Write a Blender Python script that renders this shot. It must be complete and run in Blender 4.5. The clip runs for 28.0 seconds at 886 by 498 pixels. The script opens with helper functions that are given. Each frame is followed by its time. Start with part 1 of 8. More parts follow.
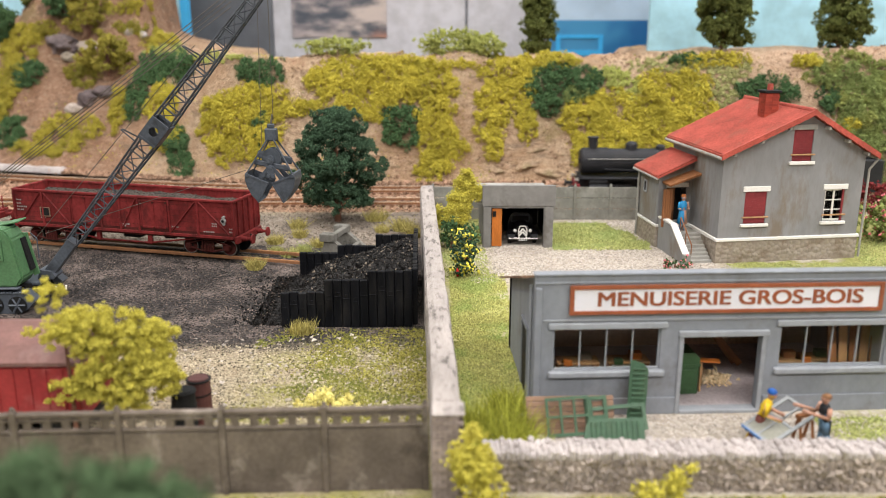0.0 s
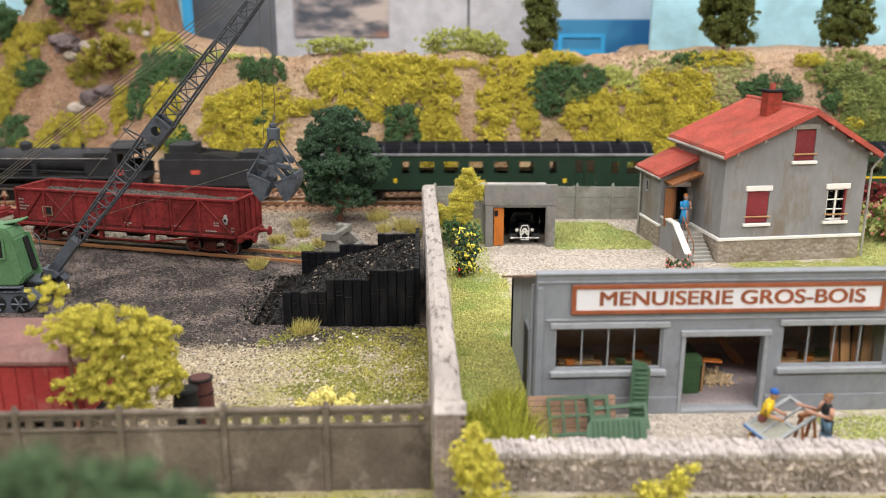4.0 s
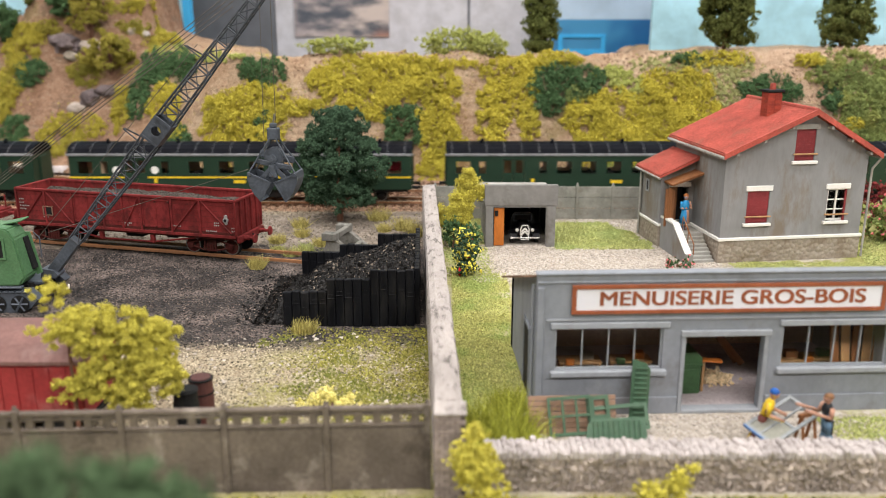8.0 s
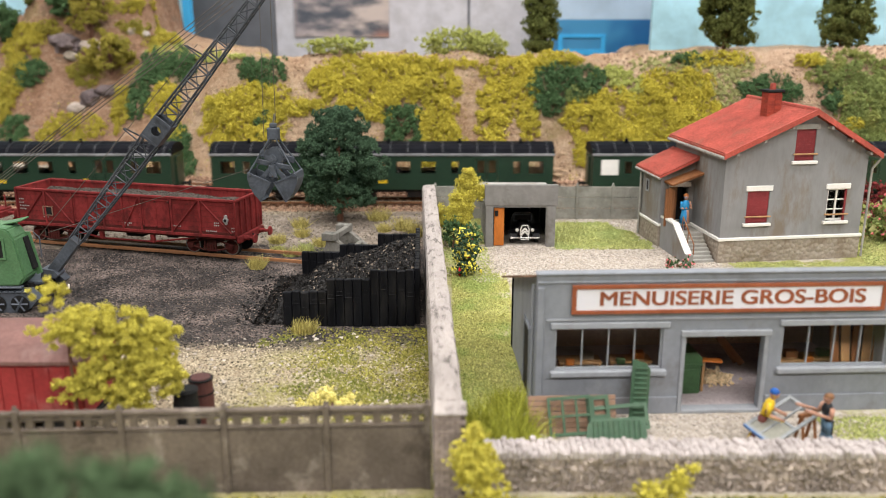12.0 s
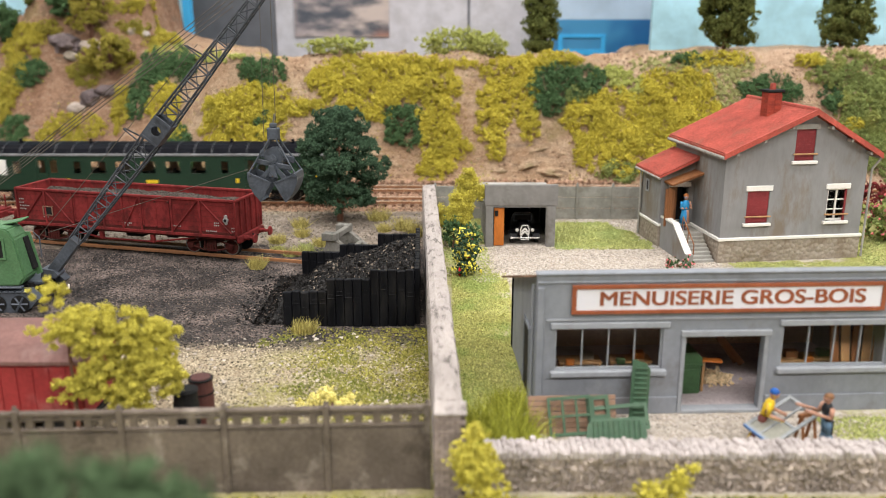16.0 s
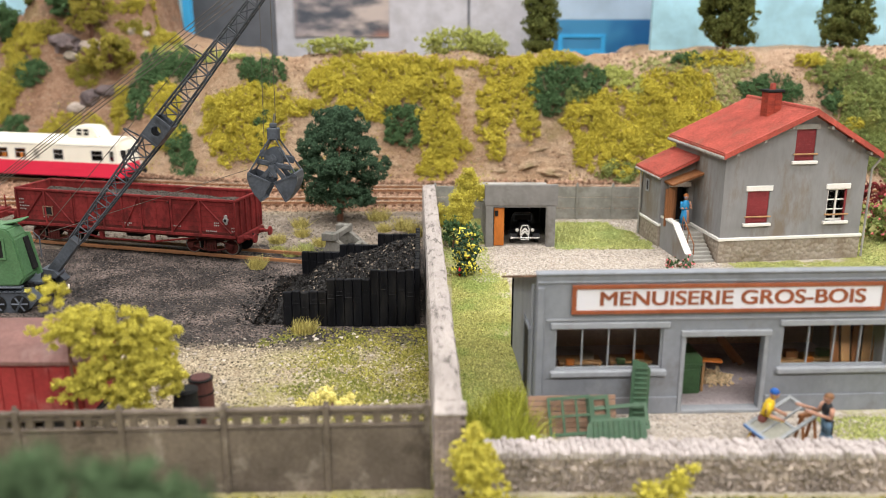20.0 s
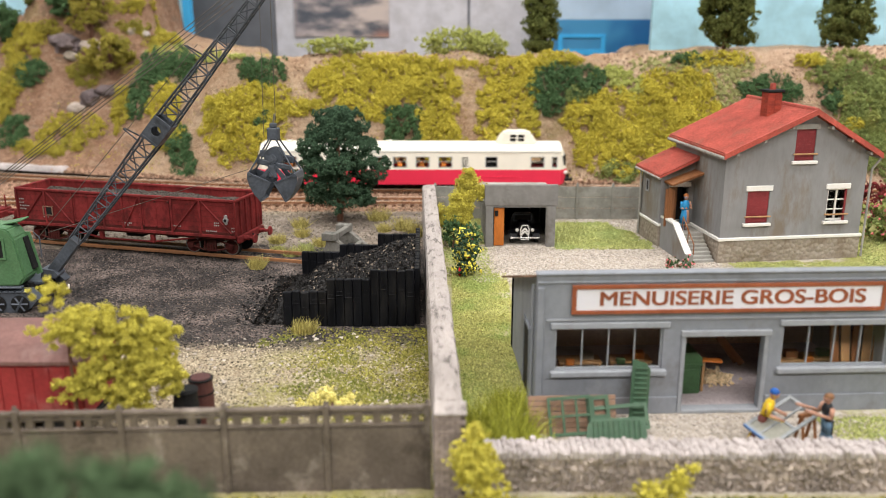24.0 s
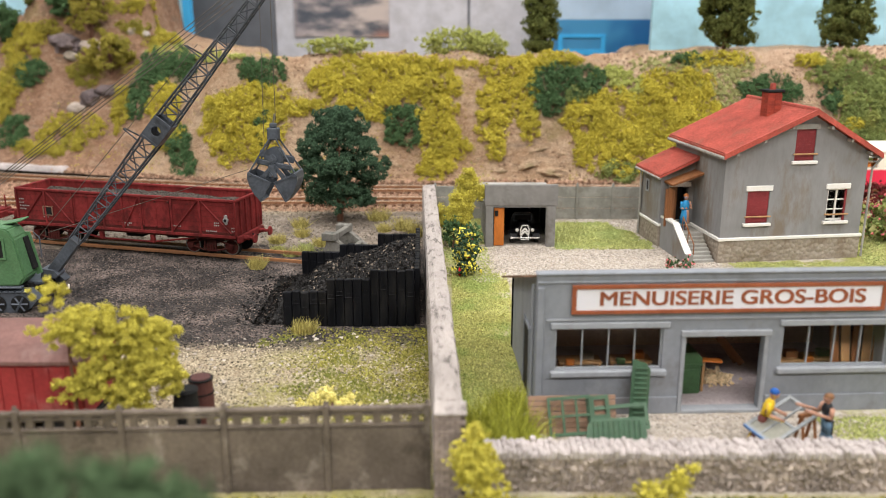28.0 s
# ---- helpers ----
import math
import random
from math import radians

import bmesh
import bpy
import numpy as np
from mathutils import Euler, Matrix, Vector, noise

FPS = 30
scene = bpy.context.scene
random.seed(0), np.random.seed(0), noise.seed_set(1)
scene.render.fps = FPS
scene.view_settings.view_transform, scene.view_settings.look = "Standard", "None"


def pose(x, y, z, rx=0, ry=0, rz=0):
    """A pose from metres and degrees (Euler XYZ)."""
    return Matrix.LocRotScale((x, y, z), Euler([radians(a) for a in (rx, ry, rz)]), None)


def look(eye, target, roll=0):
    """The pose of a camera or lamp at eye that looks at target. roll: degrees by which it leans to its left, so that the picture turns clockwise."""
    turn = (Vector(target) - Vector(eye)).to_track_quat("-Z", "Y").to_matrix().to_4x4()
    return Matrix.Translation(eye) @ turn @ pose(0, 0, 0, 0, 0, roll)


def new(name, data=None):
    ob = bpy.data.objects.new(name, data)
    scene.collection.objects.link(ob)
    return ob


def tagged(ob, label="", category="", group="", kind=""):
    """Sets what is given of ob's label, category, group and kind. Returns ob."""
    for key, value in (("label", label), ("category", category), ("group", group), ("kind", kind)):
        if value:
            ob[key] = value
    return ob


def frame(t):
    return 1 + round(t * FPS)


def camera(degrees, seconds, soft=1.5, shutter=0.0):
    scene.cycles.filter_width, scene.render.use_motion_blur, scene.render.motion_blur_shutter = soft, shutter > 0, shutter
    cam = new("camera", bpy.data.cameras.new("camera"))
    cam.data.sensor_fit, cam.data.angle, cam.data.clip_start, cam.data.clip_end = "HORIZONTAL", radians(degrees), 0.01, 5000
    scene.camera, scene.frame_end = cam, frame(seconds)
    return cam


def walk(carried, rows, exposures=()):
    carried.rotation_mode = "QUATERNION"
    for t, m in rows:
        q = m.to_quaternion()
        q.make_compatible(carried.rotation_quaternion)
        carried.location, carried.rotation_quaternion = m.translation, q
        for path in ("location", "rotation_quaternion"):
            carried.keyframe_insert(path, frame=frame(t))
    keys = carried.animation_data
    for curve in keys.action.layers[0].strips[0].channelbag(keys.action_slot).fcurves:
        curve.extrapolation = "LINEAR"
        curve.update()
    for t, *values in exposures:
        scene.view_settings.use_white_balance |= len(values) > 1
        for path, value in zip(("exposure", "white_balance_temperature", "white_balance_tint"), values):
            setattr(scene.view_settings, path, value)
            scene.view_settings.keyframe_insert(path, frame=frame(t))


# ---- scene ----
# All sizes below are prototype metres of a 1:87 layout; S brings them to the true size of the model.
S = 1 / 87


def P(x, y, z, rx=0, ry=0, rz=0):
    """A pose from prototype metres and degrees."""
    return pose(x * S, y * S, z * S, rx, ry, rz)


# ---- camera ----
cam = camera(55.2, 28.0, soft=0.6, shutter=0.5)
cam.data.dof.use_dof = True
cam.data.dof.focus_distance = 39.0 * S
cam.data.dof.aperture_fstop = 11.5
EYE = Vector((0, 0, 12.8 * S))


def aim(dx, dy):
    """The camera's pose, turned by small angles (degrees) to the right and upward."""
    return Matrix.Translation(EYE) @ Euler((radians(90 - 15.5 + dy), 0, radians(-dx))).to_matrix().to_4x4()


walk(cam, [(0.0, aim(0.15, 0.045)), (1.0, aim(0.13, 0.045)), (2.0, aim(0.08, 0.02)), (3.0, aim(0.07, 0.01)),
           (3.5, aim(0.04, 0.0)), (5.0, aim(0.0, 0.0)), (6.0, aim(0, 0)), (28.0, aim(0, 0))],
     [(0.0, 0.0), (20.0, 0.0), (24.0, -0.07), (28.0, -0.08)])

# ---- light: an exhibition hall with tube lights on its ceiling ----
world = bpy.data.worlds.new("hall_light")
scene.world = world
world.use_nodes = True
world.node_tree.nodes["Background"].inputs[0].default_value = (0.92, 0.96, 1.0, 1)
world.node_tree.nodes["Background"].inputs[1].default_value = 0.62


def ceiling_lamp(x, y, z, sx, sy, watts, colour=(1.0, 0.975, 0.965)):
    lamp = bpy.data.lights.new("ceiling_lamp", "AREA")
    lamp.shape, lamp.size, lamp.size_y, lamp.energy, lamp.color = "RECTANGLE", sx, sy, watts, colour
    ob = new("ceiling_lamp", lamp)
    ob.matrix_world = look((x, y, z), (x * 0.6, 0.45, 0))
    return ob


for lx in (-1.6, 0.0, 1.6):
    ceiling_lamp(lx, -1.95, 2.1, 1.4, 0.3, 31.0 + 2.8 * lx)
    ceiling_lamp(lx, -0.1, 2.1, 1.4, 0.3, 25.5 + 2.8 * lx)
    ceiling_lamp(lx, 1.3, 2.1, 1.4, 0.3, 17)


# ---- materials ----
def rgb(c, k=1.0):
    return (min(c[0] * k, 1), min(c[1] * k, 1), min(c[2] * k, 1), 1)


class Nodes:
    """A small writer of node trees; scales are in prototype metres."""

    def __init__(self, name):
        self.m = bpy.data.materials.new(name)
        self.m.use_nodes = True
        self.t = self.m.node_tree
        self.b = self.t.nodes["Principled BSDF"]
        self.co = self.t.nodes.new("ShaderNodeTexCoord").outputs["Object"]

    def link(self, a, b):
        self.t.links.new(a, b)

    def coords(self, scale=(1, 1, 1)):
        n = self.t.nodes.new("ShaderNodeMapping")
        n.inputs["Scale"].default_value = [87 * s for s in scale]
        self.link(self.co, n.inputs["Vector"])
        return n.outputs[0]

    def noise(self, scale, detail=4, rough=0.6, stretch=(1, 1, 1)):
        n = self.t.nodes.new("ShaderNodeTexNoise")
        n.inputs["Scale"].default_value, n.inputs["Detail"].default_value, n.inputs["Roughness"].default_value = scale, detail, rough
        self.link(self.coords(stretch), n.inputs["Vector"])
        return n.outputs["Fac"]

    def voronoi(self, scale, out="Color"):
        n = self.t.nodes.new("ShaderNodeTexVoronoi")
        n.inputs["Scale"].default_value = scale
        self.link(self.coords(), n.inputs["Vector"])
        if out != "Color":
            return n.outputs[out]
        g = self.t.nodes.new("ShaderNodeRGBToBW")
        self.link(n.outputs[out], g.inputs[0])
        return g.outputs[0]

    def ramp(self, fac, lo, hi, a=0.0, b=1.0):
        n = self.t.nodes.new("ShaderNodeMapRange")
        n.interpolation_type = "SMOOTHSTEP"
        for i, v in enumerate((lo, hi, a, b), 1):
            n.inputs[i].default_value = v
        self.link(fac, n.inputs[0])
        return n.outputs[0]

    def math(self, op, a, b=0.0):
        n = self.t.nodes.new("ShaderNodeMath")
        n.operation = op
        for i, v in enumerate((a, b)):
            if isinstance(v, (int, float)):
                n.inputs[i].default_value = v
            else:
                self.link(v, n.inputs[i])
        return n.outputs[0]

    def mix(self, fac, a, b, mode="MIX"):
        n = self.t.nodes.new("ShaderNodeMix")
        n.data_type, n.blend_type = "RGBA", mode
        for i, v in ((0, fac), (6, a), (7, b)):
            if isinstance(v, (int, float)):
                n.inputs[i].default_value = v
            elif isinstance(v, tuple):
                n.inputs[i].default_value = v if len(v) == 4 else rgb(v)
            else:
                self.link(v, n.inputs[i])
        return n.outputs[2]

    def rand(self, island=False):
        if island:
            return self.t.nodes.new("ShaderNodeNewGeometry").outputs["Random Per Island"]
        return self.t.nodes.new("ShaderNodeObjectInfo").outputs["Random"]

    def bump(self, fac, strength, depth=0.02):
        n = self.t.nodes.new("ShaderNodeBump")
        n.inputs["Strength"].default_value, n.inputs["Distance"].default_value = strength, depth * S
        self.link(fac, n.inputs["Height"])
        self.link(n.outputs[0], self.b.inputs["Normal"])

    def done(self, colour, rough=0.7, metal=0.0, spec=0.4):
        if isinstance(colour, tuple):
            self.b.inputs["Base Color"].default_value = colour if len(colour) == 4 else rgb(colour)
        else:
            self.link(colour, self.b.inputs["Base Color"])
        if isinstance(rough, (int, float)):
            self.b.inputs["Roughness"].default_value = rough
        else:
            self.link(rough, self.b.inputs["Roughness"])
        self.b.inputs["Metallic"].default_value = metal
        self.b.inputs["Specular IOR Level"].default_value = spec
        return self.m


def mat(name, base, rough=0.7, metal=0.0, var=0.25, scale=0.8, fine=9.0, stain=None, amount=0.5, stain_scale=0.6, bump=0.3, depth=0.03,
        bump_scale=14.0, speck=0.55, island=0.0, each=0.0, stretch=(1, 1, 1), spec=0.4, pale=None):
    n = Nodes(name)
    col = n.mix(n.ramp(n.noise(scale, 5, stretch=stretch), 0.25, 0.75), rgb(base, 1 - var), rgb(base, 1 + var))
    col = n.mix(n.ramp(n.noise(fine, 3, stretch=stretch), 0.3, 0.7, 0, speck), col, n.mix(1.0, col, (0.62, 0.6, 0.58), "MULTIPLY"))
    if stain:
        f = n.math("MULTIPLY", n.ramp(n.noise(stain_scale, 7, 0.7, stretch), 0.5, 0.68), amount)
        col = n.mix(f, col, stain)
    if pale:
        col = n.mix(n.ramp(n.noise(stain_scale * 1.7, 6, 0.72, (stretch[0], stretch[1], stretch[2] * 0.7)), 0.54, 0.72, 0, 0.7), col, pale)
    if island or each:
        r = n.rand(island > 0)
        k = n.ramp(r, 0, 1, 1 - (island or each), 1 + (island or each))
        v = n.t.nodes.new("ShaderNodeVectorMath")
        v.operation = "SCALE"
        n.link(col, v.inputs[0])
        n.link(k, v.inputs["Scale"])
        col = v.outputs[0]
    if bump:
        n.bump(n.noise(bump_scale, 5, 0.65, stretch), bump, depth)
    return n.done(col, rough, metal, spec)


M = dict(
    concrete=mat("weathered_concrete", (0.15, 0.12, 0.097), 0.9, stain=(0.06, 0.047, 0.036), amount=0.85, stain_scale=0.55, bump=0.35, pale=(0.34, 0.29, 0.25)),
    concrete_far=mat("pale_concrete", (0.33, 0.32, 0.29), 0.9, speck=0.25, stain=(0.17, 0.14, 0.1), amount=0.5, bump=0.25),
    coping=mat("weathered_stone", (0.43, 0.38, 0.35), 0.9, var=0.15, fine=6.0, speck=0.35, stain=(0.085, 0.075, 0.065), amount=0.9, stain_scale=2.4, stretch=(1.5, 0.45, 1), bump=0.7, depth=0.08),
    render_grey=mat("grey_render", (0.232, 0.23, 0.228), 0.85, var=0.1, fine=4.0, speck=0.2, stain=(0.17, 0.12, 0.07), amount=0.65, stain_scale=0.5, stretch=(1, 1, 0.35), bump=0.15, bump_scale=30),
    garage_grey=mat("garage_concrete", (0.2, 0.192, 0.18), 0.9, var=0.15, fine=4.0, speck=0.3, stain=(0.1, 0.085, 0.065), amount=0.5, stain_scale=0.5, bump=0.12),
    old_concrete=mat("old_dark_concrete", (0.21, 0.2, 0.175), 0.9, var=0.3, stain=(0.05, 0.048, 0.04), amount=0.85, stain_scale=1.6, bump=0.4),
    shop_grey=mat("blue_grey_paint", (0.235, 0.25, 0.275), 0.6, var=0.1, fine=5.0, speck=0.25, stain=(0.13, 0.115, 0.1), amount=0.55, stain_scale=0.5, stretch=(1, 1, 0.8), bump=0.2, bump_scale=20, pale=(0.29, 0.3, 0.32)),
    shop_trim=mat("grey_trim", (0.3, 0.315, 0.335), 0.55, var=0.1, fine=5.0, speck=0.25, stain=(0.16, 0.15, 0.14), amount=0.4, bump=0.1),
    white=mat("white_paint", (0.76, 0.74, 0.69), 0.6, var=0.04, speck=0.12, stain=(0.5, 0.46, 0.38), amount=0.25, bump=0.1),
    sign_white=mat("sign_white", (0.74, 0.73, 0.77), 0.5, var=0.02, fine=30.0, speck=0.1, stain=(0.7, 0.66, 0.66), amount=0.25, bump=0.05),
    sign_brown=mat("sign_brown", (0.3, 0.085, 0.035), 0.6, var=0.2, bump=0.05),
    roof_red=mat("red_tiles", (0.43, 0.082, 0.056), 0.85, var=0.22, fine=9.0, speck=0.8, stain=(0.25, 0.085, 0.055), amount=0.75, stain_scale=0.5, each=0.1, bump=0.2),
    shutter_red=mat("dark_red_paint", (0.24, 0.03, 0.035), 0.55, var=0.12, bump=0.1),
    stone=mat("rubble_stone", (0.27, 0.22, 0.165), 0.9, var=0.3, stain=(0.15, 0.11, 0.08), each=0.2, bump=0.5, depth=0.05),
    rubble=mat("grey_rubble", (0.4, 0.335, 0.285), 0.9, var=0.25, stain=(0.2, 0.16, 0.13), island=0.25, bump=0.5, depth=0.05),
    rubble_top=mat("pale_capstone", (0.47, 0.42, 0.4), 0.9, var=0.2, island=0.15, each=0.0, bump=0.5, depth=0.05),
    brick=mat("red_brick", (0.36, 0.055, 0.03), 0.8, var=0.2, each=0.15, bump=0.3),
    brick_grey=mat("grey_brick", (0.36, 0.29, 0.265), 0.9, var=0.2, each=0.15, bump=0.3),
    wood_brown=mat("brown_wood", (0.25, 0.1, 0.035), 0.65, var=0.25, stretch=(4, 4, 0.5), bump=0.2),
    wood_orange=mat("orange_wood", (0.5, 0.15, 0.02), 0.6, var=0.15, stretch=(4, 4, 0.5), bump=0.15),
    wood_raw=mat("raw_wood", (0.42, 0.24, 0.11), 0.7, var=0.2, stretch=(4, 4, 0.5), bump=0.2),
    plank_grey=mat("worn_plank", (0.28, 0.17, 0.11), 0.8, var=0.25, stretch=(0.5, 4, 4), bump=0.3),
    black_wood=mat("tarred_timber", (0.008, 0.0085, 0.0105), 0.38, var=0.3, stain=(0.03, 0.028, 0.026), stretch=(3, 3, 0.6), each=0.2, bump=0.4, depth=0.05, spec=0.1),
    coal=mat("coal", (0.012, 0.0105, 0.0095), 0.45, var=0.3, spec=0.16, island=0.7, bump=0.4, depth=0.05),
    coal_load=mat("coal_load", (0.085, 0.072, 0.062), 0.8, spec=0.15, var=0.3, island=0.5, bump=0.4, depth=0.05),
    wagon_red=mat("wagon_oxide_red", (0.2, 0.027, 0.026), 0.7, var=0.35, fine=5.0, speck=0.8, stain=(0.06, 0.016, 0.014), amount=0.7, stain_scale=1.1, stretch=(1.0, 1.0, 0.7), bump=0.2, spec=0.12),
    wagon_dark=mat("wagon_underframe", (0.085, 0.02, 0.017), 0.75, var=0.3, stain=(0.04, 0.025, 0.017), amount=0.6, bump=0.2, spec=0.1),
    dark_metal=mat("dark_metal", (0.018, 0.018, 0.018), 0.65, metal=0.1, var=0.3, stain=(0.05, 0.03, 0.018), amount=0.4, bump=0.15, spec=0.15),
    steel=mat("worn_steel", (0.35, 0.33, 0.3), 0.35, metal=0.9, var=0.15, bump=0.05),
    rail=mat("rusty_rail", (0.36, 0.17, 0.08), 0.6, metal=0.3, var=0.2, bump=0.2),
    railhead=mat("bright_railhead", (0.72, 0.56, 0.42), 0.5, metal=0.2, var=0.15, bump=0.05),
    sleeper=mat("rusty_sleeper", (0.13, 0.06, 0.03), 0.85, var=0.3, each=0.25, bump=0.4),
    crane_grey=mat("crane_grey_paint", (0.08, 0.092, 0.11), 0.45, var=0.2, stain=(0.022, 0.022, 0.023), amount=0.6, stain_scale=1.2, bump=0.08, spec=0.25),
    crane_lattice=mat("black_washed_grey_paint", (0.066, 0.073, 0.084), 0.5, var=0.35, fine=5.0, speck=0.8, stain=(0.01, 0.01, 0.01), amount=0.8, stain_scale=1.6, bump=0.08, spec=0.25),
    crane_green=mat("crane_green_paint", (0.085, 0.19, 0.085), 0.5, var=0.1, stain=(0.14, 0.22, 0.12), amount=0.5, bump=0.06),
    machine_green=mat("machine_green_paint", (0.045, 0.105, 0.04), 0.5, var=0.15, bump=0.08),
    frame_green=mat("joinery_green_paint", (0.06, 0.125, 0.07), 0.55, var=0.15, stain=(0.1, 0.12, 0.06), amount=0.4, bump=0.1),
    coach_green=mat("coach_green", (0.014, 0.038, 0.021), 0.4, var=0.1, bump=0.03),
    coach_roof=mat("coach_roof_black", (0.006, 0.0065, 0.009), 0.5, var=0.3, bump=0.05, spec=0.03),
    yellow=mat("yellow_paint", (0.72, 0.5, 0.02), 0.5, var=0.1, bump=0.0),
    loco_black=mat("loco_black", (0.024, 0.024, 0.027), 0.6, var=0.25, stain=(0.042, 0.039, 0.038), amount=0.6, bump=0.1, spec=0.25),
    cream=mat("cream_paint", (0.84, 0.8, 0.68), 0.4, var=0.03, speck=0.05, bump=0.0),
    rail_red=mat("railcar_red", (0.74, 0.03, 0.075), 0.4, var=0.04, speck=0.08, bump=0.0),
    interior=mat("coach_interior", (0.66, 0.5, 0.35), 0.7, var=0.3, bump=0.0),
    wire=mat("steel_cable", (0.13, 0.11, 0.09), 0.5, metal=0.5, bump=0.0),
    blue_board=mat("sky_blue_board", (0.4, 0.68, 0.79), 0.8, var=0.04, scale=0.05, fine=0.5, bump=0.0),
    panel_grey=mat("grey_panel", (0.53, 0.52, 0.55), 0.6, var=0.03, scale=0.05, fine=0.5, bump=0.0),
    panel_dark=mat("dark_grey_panel", (0.13, 0.135, 0.15), 0.6, var=0.05, scale=0.05, fine=0.5, bump=0.0),
    fence_far=mat("stained_concrete", (0.25, 0.245, 0.215), 0.9, speck=0.3, stain=(0.14, 0.115, 0.08), amount=0.6, bump=0.25, pale=(0.33, 0.32, 0.29)),
    silver=mat("silver_paint", (0.45, 0.45, 0.44), 0.35, metal=0.3, var=0.1, bump=0.05),
    rust_head=mat("rusty_railhead", (0.5, 0.24, 0.11), 0.55, metal=0.2, var=0.25, bump=0.1),
    bark=mat("bark", (0.19, 0.09, 0.055), 0.9, var=0.3, bump=0.5),
)


def leaf(name, base, spread=0.35, warm=None):
    n = Nodes(name)
    r = n.rand(True)
    col = n.mix(n.ramp(r, 0, 1), rgb(base, 1 - spread), rgb(base, 1 + spread))
    if warm:
        col = n.mix(n.ramp(n.noise(0.35, 4), 0.45, 0.65, 0, 0.7), col, warm)
    return n.done(col, 0.9, 0, 0.06)


M.update(
    foam_yellow=leaf("yellow_green_foam", (0.48, 0.405, 0.058), 0.24, (0.37, 0.32, 0.046)),
    foam_bright=leaf("bright_yellow_foam", (0.5, 0.44, 0.075), 0.25),
    foam_lime=leaf("lime_foam", (0.36, 0.38, 0.11), 0.25),
    foam_green=leaf("dark_green_foam", (0.07, 0.125, 0.052), 0.3),
    foam_mid=leaf("mid_green_foam", (0.2, 0.24, 0.08), 0.3, (0.27, 0.27, 0.07)),
    foam_tree=leaf("fir_green_foam", (0.056, 0.098, 0.056), 0.4),
    foam_olive=leaf("olive_foam", (0.115, 0.13, 0.038), 0.35),
    straw=leaf("dry_grass", (0.42, 0.36, 0.12), 0.35),
    grass=leaf("green_grass", (0.33, 0.34, 0.05), 0.4),
    turf=leaf("turf_flock", (0.41, 0.4, 0.14), 0.35, (0.24, 0.33, 0.09)),
    foam_autumn=leaf("olive_yellow_foam", (0.28, 0.24, 0.045), 0.25, (0.2, 0.19, 0.04)),
    foam_dull=leaf("dull_yellow_foam", (0.38, 0.32, 0.05), 0.22, (0.28, 0.25, 0.045)),
    lawn=leaf("lawn_flock", (0.36, 0.375, 0.14), 0.35, (0.27, 0.33, 0.115)),
    moss=leaf("moss_flock", (0.25, 0.23, 0.055), 0.55, (0.13, 0.15, 0.035)),
    petal_yellow=leaf("yellow_petals", (0.75, 0.65, 0.1), 0.2),
    petal_red=leaf("red_petals", (0.6, 0.03, 0.03), 0.2),
    petal_pink=leaf("pink_petals", (0.7, 0.2, 0.22), 0.25),
    pebble=leaf("pale_pebbles", (0.43, 0.38, 0.33), 0.3),
    pebble_yard=leaf("yard_pebbles", (0.3, 0.255, 0.18), 0.8),
    pebble_grey=leaf("grey_pebbles", (0.2, 0.165, 0.13), 0.5),
    pebble_dark=leaf("dark_pebbles", (0.16, 0.125, 0.105), 0.7),
    ballast=leaf("ballast_stones", (0.32, 0.2, 0.135), 0.5),
    sawdust=leaf("wood_shavings", (0.75, 0.58, 0.36), 0.25),
)


def glass_material():
    n = Nodes("window_glass")
    n.b.inputs["Transmission Weight"].default_value = 1.0
    n.b.inputs["IOR"].default_value = 1.2
    return n.done((0.85, 0.88, 0.86), 0.05)


M["glass"] = glass_material()


def rubble_material():
    n = Nodes("moulded_stone")
    cell = n.voronoi(4.6)
    col = n.mix(n.ramp(cell, 0.1, 0.9), (0.27, 0.225, 0.175), (0.33, 0.285, 0.23))
    col = n.mix(n.ramp(n.noise(1.2, 5), 0.45, 0.7, 0, 0.6), col, (0.17, 0.12, 0.08))
    n.bump(n.voronoi(4.6, "Distance"), 0.7, -0.08)
    return n.done(col, 0.9, 0, 0.2)


M["stone"] = rubble_material()


# ---- builders ----
def finish(name, me, material, parent, label):
    me.materials.append(material if not isinstance(material, str) else M[material])
    ob = new(name, me)
    if parent is not None:
        ob.parent = parent
    if label:
        ob["label"] = label
    return ob


def part(name, bm, material, parent=None, label="", smooth=False):
    """Links a bmesh, drawn in prototype metres, as one mesh object under a thing or a part."""
    bmesh.ops.scale(bm, vec=(S, S, S), verts=bm.verts)
    bmesh.ops.recalc_face_normals(bm, faces=bm.faces)
    me = bpy.data.meshes.new(name)
    bm.to_mesh(me)
    bm.free()
    if smooth:
        me.polygons.foreach_set("use_smooth", [True] * len(me.polygons))
    return finish(name, me, material, parent, label)


def soup(name, verts, faces, material, parent=None, label="", smooth=False):
    me = bpy.data.meshes.new(name)
    me.from_pydata((np.asarray(verts, float) * S).tolist(), [], faces if isinstance(faces, list) else faces.tolist())
    if smooth:
        me.polygons.foreach_set("use_smooth", [True] * len(me.polygons))
    me.update()
    return finish(name, me, material, parent, label)


def thing(name, label, category, m=None, group="", kind=""):
    ob = new(name)
    ob.empty_display_size = 0.01
    if m is not None:
        ob.matrix_world = m
    return tagged(ob, label, category, group, kind)


